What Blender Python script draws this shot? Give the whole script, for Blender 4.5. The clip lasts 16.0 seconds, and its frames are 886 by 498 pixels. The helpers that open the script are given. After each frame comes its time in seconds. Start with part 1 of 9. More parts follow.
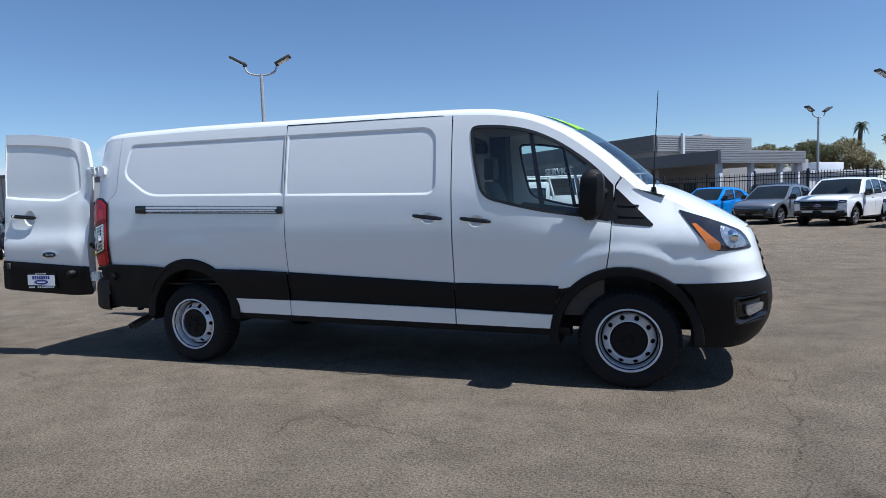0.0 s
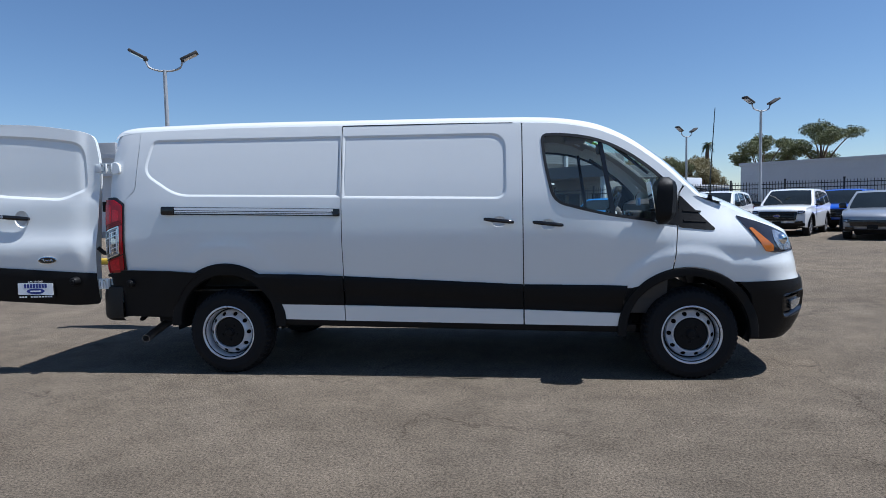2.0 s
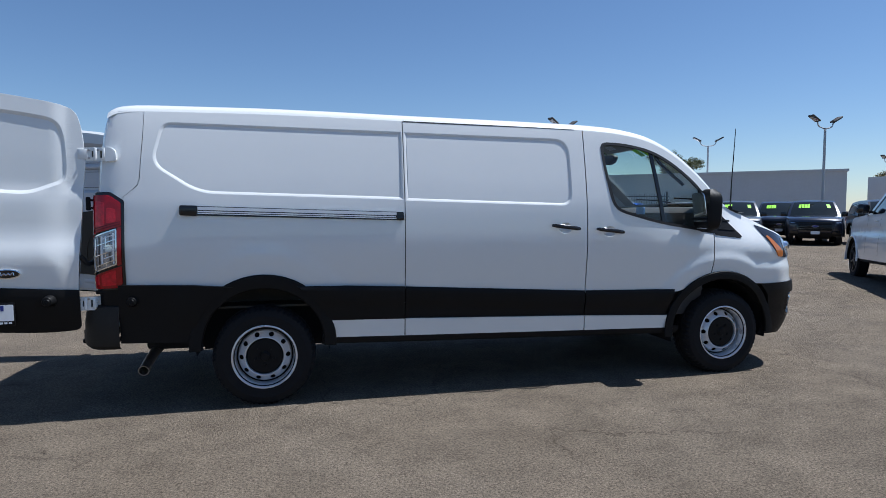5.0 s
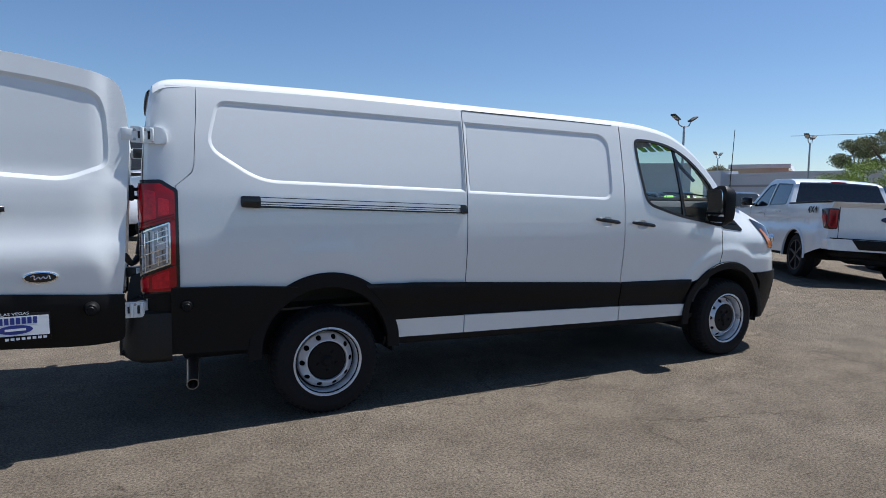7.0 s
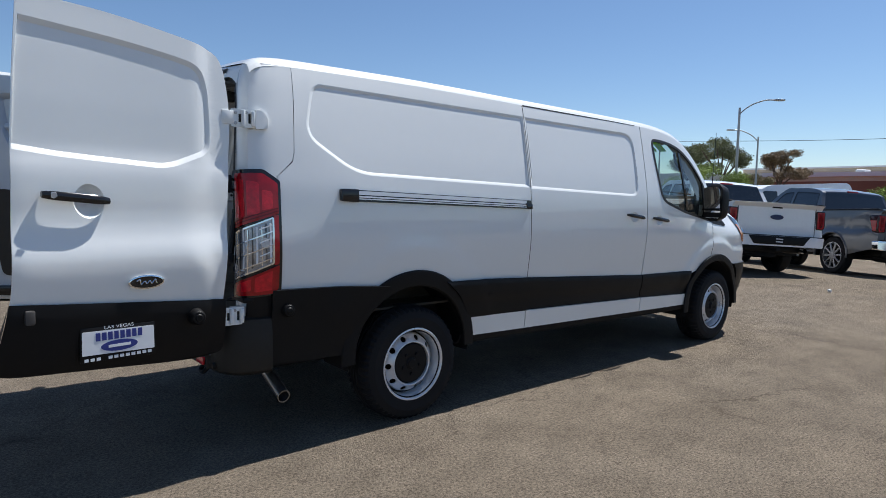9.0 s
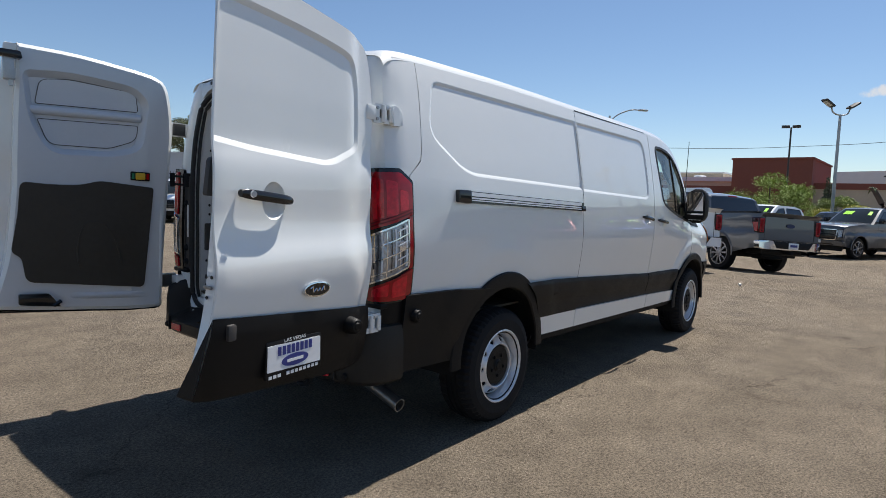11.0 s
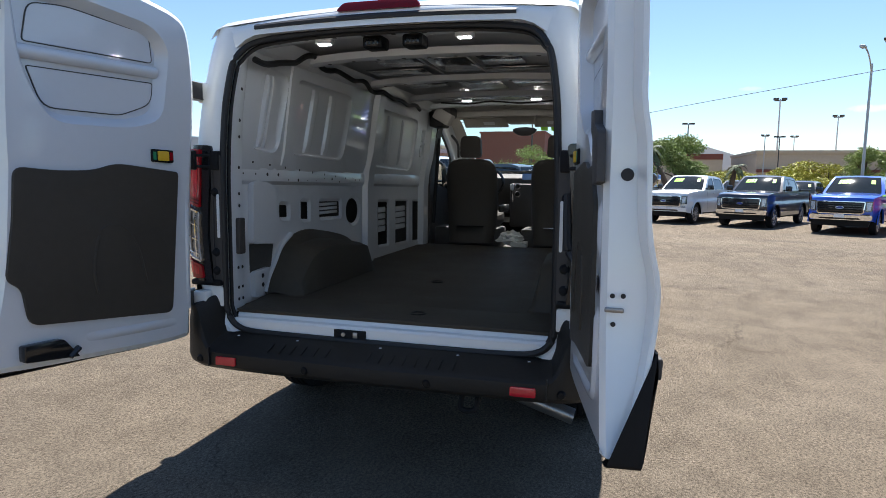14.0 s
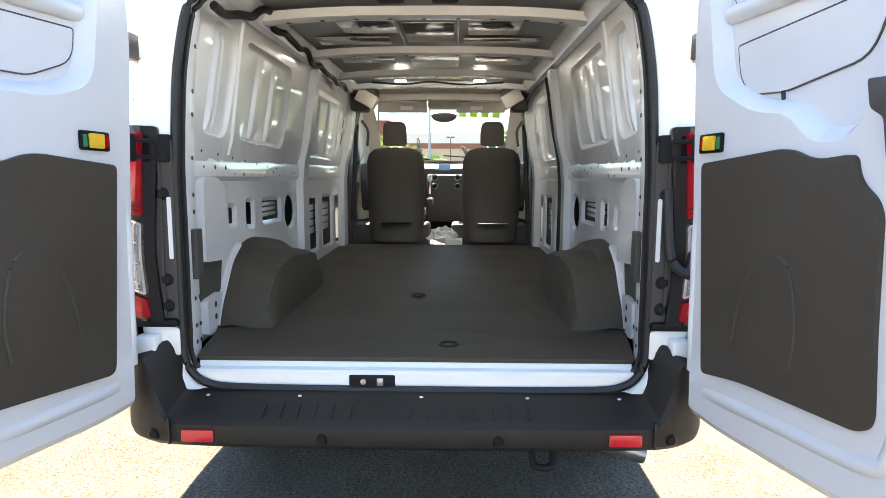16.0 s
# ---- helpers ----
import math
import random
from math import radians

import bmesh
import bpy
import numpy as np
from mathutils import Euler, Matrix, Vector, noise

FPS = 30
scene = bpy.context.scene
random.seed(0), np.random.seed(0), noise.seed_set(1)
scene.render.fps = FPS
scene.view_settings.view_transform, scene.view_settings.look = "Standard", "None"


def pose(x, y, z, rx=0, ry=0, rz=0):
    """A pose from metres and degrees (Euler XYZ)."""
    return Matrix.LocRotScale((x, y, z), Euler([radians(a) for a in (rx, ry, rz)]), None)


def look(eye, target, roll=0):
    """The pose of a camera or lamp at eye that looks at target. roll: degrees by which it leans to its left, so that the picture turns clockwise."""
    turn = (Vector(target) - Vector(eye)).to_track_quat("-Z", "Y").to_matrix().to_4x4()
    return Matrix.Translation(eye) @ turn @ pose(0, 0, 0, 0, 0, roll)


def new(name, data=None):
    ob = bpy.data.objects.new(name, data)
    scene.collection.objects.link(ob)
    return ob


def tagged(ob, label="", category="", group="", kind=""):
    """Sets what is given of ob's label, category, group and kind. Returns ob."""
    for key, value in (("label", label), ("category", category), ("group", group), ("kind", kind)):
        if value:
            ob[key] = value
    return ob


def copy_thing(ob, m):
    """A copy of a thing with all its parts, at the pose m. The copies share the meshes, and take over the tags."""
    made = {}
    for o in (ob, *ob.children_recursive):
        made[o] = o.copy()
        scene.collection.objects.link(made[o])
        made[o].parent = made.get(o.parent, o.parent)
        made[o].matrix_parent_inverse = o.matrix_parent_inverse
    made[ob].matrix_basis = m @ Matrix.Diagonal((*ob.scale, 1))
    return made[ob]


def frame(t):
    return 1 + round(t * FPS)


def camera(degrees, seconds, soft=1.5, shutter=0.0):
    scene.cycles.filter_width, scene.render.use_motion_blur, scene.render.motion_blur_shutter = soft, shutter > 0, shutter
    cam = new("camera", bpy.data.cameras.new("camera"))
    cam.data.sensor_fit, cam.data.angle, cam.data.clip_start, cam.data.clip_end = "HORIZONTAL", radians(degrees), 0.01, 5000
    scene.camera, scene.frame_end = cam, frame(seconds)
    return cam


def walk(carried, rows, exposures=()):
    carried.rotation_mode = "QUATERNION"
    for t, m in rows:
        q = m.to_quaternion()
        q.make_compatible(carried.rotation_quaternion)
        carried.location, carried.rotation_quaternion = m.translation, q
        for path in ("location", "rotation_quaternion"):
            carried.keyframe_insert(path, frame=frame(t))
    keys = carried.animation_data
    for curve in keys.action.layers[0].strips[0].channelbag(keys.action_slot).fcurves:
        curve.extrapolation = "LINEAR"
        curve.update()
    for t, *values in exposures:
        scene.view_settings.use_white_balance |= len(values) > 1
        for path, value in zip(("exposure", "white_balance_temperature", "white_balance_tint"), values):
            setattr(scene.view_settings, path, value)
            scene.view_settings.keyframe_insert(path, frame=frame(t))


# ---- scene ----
cam = camera(71.3, 16.0, soft=0.8)
PATH = [
    (0, (3.908, -5.445, 1.365), (3.268, -3.557, 1.213), -1.9),
    (0.5, (3.582, -5.616, 1.352), (3.024, -3.701, 1.206), -2.4),
    (1, (3.217, -5.784, 1.364), (2.757, -3.843, 1.22), -1.7),
    (1.5, (2.826, -5.799, 1.371), (2.478, -3.834, 1.231), -1.2),
    (2, (2.444, -5.864, 1.369), (2.198, -3.884, 1.233), -1.2),
    (2.5, (2.028, -5.922, 1.377), (1.944, -3.928, 1.247), -1.2),
    (3, (1.645, -5.831, 1.374), (1.673, -3.834, 1.253), -0.7),
    (3.5, (1.249, -5.783, 1.357), (1.392, -3.791, 1.238), -0.3),
    (4, (0.867, -5.738, 1.365), (1.124, -3.758, 1.244), 0.2),
    (6.5, (-0.738, -4.982, 1.415), (0.039, -3.146, 1.263), -0.2),
    (7, (-1.097, -4.846, 1.428), (-0.21, -3.061, 1.26), 0.7),
    (7.5, (-1.363, -4.593, 1.423), (-0.376, -2.862, 1.249), 0.7),
    (8, (-1.677, -4.421, 1.409), (-0.589, -2.751, 1.233), -0.3),
    (8.5, (-2.028, -4.254, 1.415), (-0.848, -2.649, 1.238), 1.0),
    (9, (-2.259, -3.991, 1.383), (-0.994, -2.451, 1.216), 1.1),
    (9.5, (-2.508, -3.761, 1.366), (-1.162, -2.291, 1.2), 1.2),
    (10, (-2.826, -3.544, 1.371), (-1.401, -2.151, 1.203), 1.7),
    (12.5, (-3.464, -2.016, 1.368), (-1.704, -1.085, 1.178), 1.2),
    (13, (-3.615, -1.669, 1.371), (-1.791, -0.877, 1.157), 1.0),
    (13.5, (-3.649, -1.347, 1.353), (-1.777, -0.679, 1.133), 0.7),
    (14, (-3.617, -1.035, 1.361), (-1.706, -0.494, 1.131), 0.6),
    (14.5, (-3.616, -0.723, 1.357), (-1.671, -0.323, 1.118), 0.2),
    (15, (-3.52, -0.473, 1.353), (-1.554, -0.193, 1.116), 0.8),
    (15.5, (-3.306, -0.283, 1.365), (-1.327, -0.123, 1.118), 0.6),
    (16, (-3.101, -0.144, 1.368), (-1.119, -0.103, 1.108), 0.2),
]
walk(cam, [(t, look(eye, target, roll)) for t, eye, target, roll in PATH],
     [(0, 0.44, 5680, 10), (3.5, 0.30, 5680, 10), (10, 0.48, 6300, 10), (12.5, 0.74, 6750, 10), (13, 0.90, 6800, 10), (13.5, 0.96, 6650, 10), (14, 1.20, 6350, 10), (14.5, 1.74, 6300, 10), (15, 2.55, 6750, 10), (15.5, 3.1, 7050, 10), (16, 3.12, 7350, 10)])

# ---- sky, sun and exposure ----
SUN_ELEVATION, SUN_TURN = 62.0, 0.3   # the sun stands ahead of the van
world = bpy.data.worlds.new("sky")
scene.world = world
world.use_nodes = True
wn = world.node_tree.nodes
sky = wn.new("ShaderNodeTexSky")
sky.sky_type, sky.sun_disc = "NISHITA", False
sky.sun_elevation, sky.sun_rotation = radians(SUN_ELEVATION), radians(90 - SUN_TURN)
sky.air_density, sky.dust_density, sky.ozone_density, sky.altitude = 1.0, 0.25, 3.0, 700
wn["Background"].inputs["Strength"].default_value = 0.078
sat = wn.new("ShaderNodeHueSaturation")
sat.inputs["Saturation"].default_value = 1.03
wl = world.node_tree.links.new
wl(sky.outputs["Color"], sat.inputs["Color"])
sky_way = wn.new("ShaderNodeTexCoord").outputs["Generated"]
puff = wn.new("ShaderNodeTexNoise")
puff.inputs["Scale"].default_value, puff.inputs["Detail"].default_value, puff.inputs["Roughness"].default_value = 34.0, 6, 0.62
wl(sky_way, puff.inputs["Vector"])


def sky_math(op, a, b=None, c=None):
    n = wn.new("ShaderNodeMath")
    n.operation = op
    for slot, v in enumerate((a, b, c)):
        if v is None:
            continue
        if isinstance(v, (int, float)):
            n.inputs[slot].default_value = v
        else:
            wl(v, n.inputs[slot])
    return n.outputs[0]


def along(way):
    n = wn.new("ShaderNodeVectorMath")
    n.operation = "DOT_PRODUCT"
    wl(sky_way, n.inputs[0])
    n.inputs[1].default_value = way
    return n.outputs["Value"]


def cloud(under, bearing, height, wide, tall, thick):
    """One small cloud: its bearing and height in degrees, its half sizes in radians."""
    b, e = radians(bearing), radians(height)
    u = sky_math("DIVIDE", along((-math.sin(b), math.cos(b), 0)), wide)
    v = sky_math("DIVIDE", sky_math("SUBTRACT", along((0, 0, 1)), math.sin(e)), tall)
    r = sky_math("ADD", sky_math("MULTIPLY", u, u), sky_math("MULTIPLY", v, v))
    body = sky_math("ADD", sky_math("SUBTRACT", 1.0, r), sky_math("MULTIPLY_ADD", puff.outputs["Fac"], 3.2, -1.75))
    front = sky_math("GREATER_THAN", along((math.cos(b), math.sin(b), 0)), 0.5)
    edge_ramp = wn.new("ShaderNodeMapRange")
    edge_ramp.interpolation_type = "SMOOTHSTEP"
    edge_ramp.inputs["From Min"].default_value, edge_ramp.inputs["From Max"].default_value, edge_ramp.inputs["To Max"].default_value = 0.0, 0.9, thick
    wl(body, edge_ramp.inputs["Value"])
    mx = wn.new("ShaderNodeMixRGB")
    wl(sky_math("MULTIPLY", edge_ramp.outputs[0], front), mx.inputs["Fac"])
    wl(under, mx.inputs["Color1"])
    mx.inputs["Color2"].default_value = (6.6, 6.7, 6.9, 1)
    return mx.outputs[0]


sky_out = sat.outputs["Color"]
for bearing, height, wide, tall, thick in ((3.7, 9.05, 0.030, 0.009, 0.95), (-1.6, 8.95, 0.013, 0.008, 0.9), (0.4, 8.95, 0.008, 0.005, 0.25), (-10.0, 7.4, 0.018, 0.004, 0.3), (-18.8, 5.5, 0.035, 0.006, 0.55), (-23.2, 6.5, 0.034, 0.010, 0.85), (145.5, 2.7, 0.075, 0.035, 0.9), (135.6, 4.6, 0.040, 0.020, 0.8)):
    sky_out = cloud(sky_out, bearing, height, wide, tall, thick)
wl(sky_out, wn["Background"].inputs["Color"])

sun_data = bpy.data.lights.new("sun", "SUN")
sun_data.energy, sun_data.angle, sun_data.color = 5.0, radians(0.53), (1.0, 0.955, 0.89)
sun = new("sun", sun_data)
sun_way = Vector((math.cos(radians(SUN_ELEVATION)) * math.cos(radians(SUN_TURN)), math.cos(radians(SUN_ELEVATION)) * math.sin(radians(SUN_TURN)), math.sin(radians(SUN_ELEVATION))))
sun.matrix_basis = look(sun_way * 60, (0, 0, 0))

# ---- helpers of this scene ----


def smooth_shade(bm, angle=32.0):
    lim = radians(angle)
    for f in bm.faces:
        f.smooth = True
    for e in bm.edges:
        if len(e.link_faces) == 2 and e.calc_face_angle(0.0) > lim:
            e.smooth = False


def mesh_of(name, bm, material, angle=32.0):
    bmesh.ops.recalc_face_normals(bm, faces=bm.faces[:]) if not bm.faces.layers.int.get("keep") else None
    smooth_shade(bm, angle)
    me = bpy.data.meshes.new(name)
    bm.to_mesh(me)
    bm.free()
    if material:
        me.materials.append(material)
    return me


def part(name, bm, material, parent=None, label="", at=None, angle=32.0):
    """Links a bmesh (or a mesh) as one mesh object under a thing or a part."""
    me = bm if isinstance(bm, bpy.types.Mesh) else mesh_of(name, bm, material, angle)
    ob = new(name, me)
    ob.shadow_terminator_geometry_offset = 0.15
    if parent is not None:
        ob.parent = parent
    if at is not None:
        ob.matrix_basis = at
    if label:
        ob["label"] = label
    return ob


def thing(name, m, label, category, group="", kind=""):
    ob = new(name)
    ob.empty_display_size = 0.2
    ob.matrix_basis = m
    return tagged(ob, label, category, group, kind)


def mixed(*bms):
    """Joins bmeshes into the first."""
    base = bms[0]
    for b in bms[1:]:
        me = bpy.data.meshes.new("tmp")
        b.to_mesh(me)
        b.free()
        base.from_mesh(me)
        bpy.data.meshes.remove(me)
    return base


def box(x0, x1, y0, y1, z0, z1, bevel=0.0, seg=2):
    bm = bmesh.new()
    bmesh.ops.create_cube(bm, size=1.0)
    bmesh.ops.scale(bm, vec=(abs(x1 - x0), abs(y1 - y0), abs(z1 - z0)), verts=bm.verts)
    bmesh.ops.translate(bm, vec=((x0 + x1) / 2, (y0 + y1) / 2, (z0 + z1) / 2), verts=bm.verts)
    if bevel:
        bmesh.ops.bevel(bm, geom=bm.edges[:], offset=bevel, segments=seg, affect="EDGES", profile=0.5, clamp_overlap=True)
    return bm


def moved(bm, m):
    bmesh.ops.transform(bm, matrix=m, verts=bm.verts)
    return bm


def lathe(profile, seg=32, axis="z"):
    """Turns (radius, height) pairs round an axis."""
    bm = bmesh.new()
    rings = []
    for r, h in profile:
        if r < 1e-5:
            rings.append([bm.verts.new((0, 0, h))])
        else:
            rings.append([bm.verts.new((r * math.cos(2 * math.pi * i / seg), r * math.sin(2 * math.pi * i / seg), h)) for i in range(seg)])
    for a, b in zip(rings, rings[1:]):
        for i in range(seg):
            j = (i + 1) % seg
            if len(a) == 1 and len(b) == 1:
                continue
            if len(a) == 1:
                bm.faces.new((a[0], b[i], b[j]))
            elif len(b) == 1:
                bm.faces.new((a[i], b[0], a[j]))
            else:
                bm.faces.new((a[i], b[i], b[j], a[j]))
    if axis == "y":
        bmesh.ops.rotate(bm, cent=(0, 0, 0), matrix=Matrix.Rotation(radians(90), 3, "X"), verts=bm.verts)
    if axis == "x":
        bmesh.ops.rotate(bm, cent=(0, 0, 0), matrix=Matrix.Rotation(radians(90), 3, "Y"), verts=bm.verts)
    return bm


def tube(points, radius, seg=8, taper=None):
    """A round tube along points; taper gives the radius at the end."""
    bm = bmesh.new()
    pts = [Vector(p) for p in points]
    rings = []
    for i, p in enumerate(pts):
        d = (pts[min(i + 1, len(pts) - 1)] - pts[max(i - 1, 0)]).normalized()
        side = d.cross(Vector((0, 0, 1)) if abs(d.z) < 0.9 else Vector((1, 0, 0))).normalized()
        up = side.cross(d)
        r = radius if taper is None else radius + (taper - radius) * i / (len(pts) - 1)
        rings.append([bm.verts.new(p + r * (math.cos(2 * math.pi * k / seg) * side + math.sin(2 * math.pi * k / seg) * up)) for k in range(seg)])
    for a, b in zip(rings, rings[1:]):
        for k in range(seg):
            bm.faces.new((a[k], a[(k + 1) % seg], b[(k + 1) % seg], b[k]))
    bm.faces.new(rings[0][::-1])
    bm.faces.new(rings[-1])
    return bm


def arc(points, n=8):
    """A Catmull-Rom curve through points of any dimension."""
    p = [np.array(q, float) for q in points]
    p = [2 * p[0] - p[1]] + p + [2 * p[-1] - p[-2]]
    out = []
    for i in range(1, len(p) - 2):
        a, b, c, d = p[i - 1 : i + 3]
        for k in range(n):
            t = k / n
            out.append(0.5 * (2 * b + (c - a) * t + (2 * a - 5 * b + 4 * c - d) * t * t + (3 * b - a - 3 * c + d) * t**3))
    out.append(p[-2])
    return [tuple(float(v) for v in q) for q in out]


def rounded(corners, n=5):
    """A closed outline with rounded corners from (u, v, radius)."""
    out = []
    m = len(corners)
    for i, c in enumerate(corners):
        p = Vector(c[:2])
        r = c[2] if len(c) > 2 else 0.0
        a, b = Vector(corners[i - 1][:2]), Vector(corners[(i + 1) % m][:2])
        if r <= 0:
            out.append(tuple(p))
            continue
        da, db = (a - p), (b - p)
        r1, r2 = min(r, da.length * 0.49), min(r, db.length * 0.49)
        s, e = p + da.normalized() * r1, p + db.normalized() * r2
        for k in range(n + 1):
            t = k / n
            out.append(tuple((1 - t) ** 2 * s + 2 * t * (1 - t) * p + t * t * e))
    return out


def ellipse(cx, cz, rx, rz, a0, a1, n=20):
    return [(cx + rx * math.cos(radians(a0 + (a1 - a0) * i / n)), cz + rz * math.sin(radians(a0 + (a1 - a0) * i / n))) for i in range(n + 1)]


def shrink(outline, d):
    """The outline moved inwards by d."""
    n = len(outline)
    area = sum(outline[i][0] * outline[(i + 1) % n][1] - outline[(i + 1) % n][0] * outline[i][1] for i in range(n))
    s = 1 if area > 0 else -1
    out = []
    for i in range(n):
        a, p, b = Vector(outline[i - 1]), Vector(outline[i]), Vector(outline[(i + 1) % n])
        e1, e2 = (p - a), (b - p)
        if e1.length < 1e-7:
            e1 = e2
        if e2.length < 1e-7:
            e2 = e1
        n1, n2 = Vector((-e1.y, e1.x)).normalized(), Vector((-e2.y, e2.x)).normalized()
        m = n1 + n2
        m = m / max(m.dot(n1), 0.5) if m.length > 1e-6 else n1
        out.append(tuple(p + s * d * m))
    return out


def sheet(outline, holes=(), step=0.06, steps=None):
    """A flat sheet in (u, v, 0) with holes, cut to a grid."""
    bm = bmesh.new()
    edges = []
    for loop in (outline, *holes):
        pts = []
        for p in loop:
            if not pts or (abs(p[0] - pts[-1][0]) + abs(p[1] - pts[-1][1])) > 1e-5:
                pts.append(p)
        if abs(pts[0][0] - pts[-1][0]) + abs(pts[0][1] - pts[-1][1]) < 1e-5:
            pts.pop()
        vs = [bm.verts.new((p[0], p[1], 0)) for p in pts]
        edges += [bm.edges.new((vs[i], vs[(i + 1) % len(vs)])) for i in range(len(vs))]
    bmesh.ops.triangle_fill(bm, use_beauty=True, use_dissolve=False, edges=edges, normal=(0, 0, 1))
    for axis, st in enumerate(steps or (step, step)):
        if not st:
            continue
        lo, hi = min(v.co[axis] for v in bm.verts), max(v.co[axis] for v in bm.verts)
        k = int(math.ceil(lo / st + 1e-6))
        while k * st < hi - 1e-4:
            co, no = [0, 0, 0], [0, 0, 0]
            co[axis], no[axis] = k * st + 0.00013, 1
            bmesh.ops.bisect_plane(bm, geom=bm.verts[:] + bm.edges[:] + bm.faces[:], plane_co=co, plane_no=no)
            k += 1
    return bm


def shaped(bm, f):
    """Carries (u, v) into space by f."""
    for v in bm.verts:
        v.co = Vector(f(v.co.x, v.co.y, v.co.z))
    return bm


def shell(outline, f, holes=(), step=0.06, thick=0.0, steps=None):
    bm = shaped(sheet(outline, holes, step, steps), f)
    if thick:
        bmesh.ops.recalc_face_normals(bm, faces=bm.faces[:])
        bmesh.ops.solidify(bm, geom=bm.faces[:], thickness=thick)
    return bm


def strip(rows, closed=False):
    """A surface through rows of points."""
    bm = bmesh.new()
    vs = [[bm.verts.new(p) for p in row] for row in rows]
    for a, b in zip(vs, vs[1:]):
        n = len(a)
        for i in range(n if closed else n - 1):
            j = (i + 1) % n
            bm.faces.new((a[i], a[j], b[j], b[i]))
    bmesh.ops.remove_doubles(bm, verts=bm.verts, dist=1e-5)
    return bm


def slab(outline, f, d0, d1, holes=(), step=0.0, bevel=0.0):
    """A thick piece: outline in (u, v), between offsets d0 and d1 along f's third argument."""
    bm = sheet(outline, holes, step or 9.0)
    bmesh.ops.recalc_face_normals(bm, faces=bm.faces[:])
    g = bmesh.ops.extrude_face_region(bm, geom=bm.faces[:])
    for el in g["geom"]:
        if isinstance(el, bmesh.types.BMVert):
            el.co.z = d1 - d0
    for v in bm.verts:
        v.co.z += d0
    if bevel:
        rim = [e for e in bm.edges if len(e.link_faces) == 2 and e.calc_face_angle(0) > 0.9 and abs(e.verts[0].co.z - e.verts[1].co.z) < 1e-6]
        bmesh.ops.bevel(bm, geom=rim, offset=bevel, segments=2, affect="EDGES", profile=0.5, clamp_overlap=True)
    return shaped(bm, f)


def text_bm(body, size, depth=0.004):
    cu = bpy.data.curves.new("txt", "FONT")
    cu.body, cu.size, cu.extrude, cu.align_x, cu.align_y, cu.resolution_u = body, size, depth, "CENTER", "CENTER", 3
    ob = bpy.data.objects.new("txt", cu)
    scene.collection.objects.link(ob)
    bpy.context.view_layer.update()
    me = bpy.data.meshes.new_from_object(ob.evaluated_get(bpy.context.evaluated_depsgraph_get()))
    bpy.data.objects.remove(ob)
    bm = bmesh.new()
    bm.from_mesh(me)
    bpy.data.meshes.remove(me)
    return bm

# ---- materials ----


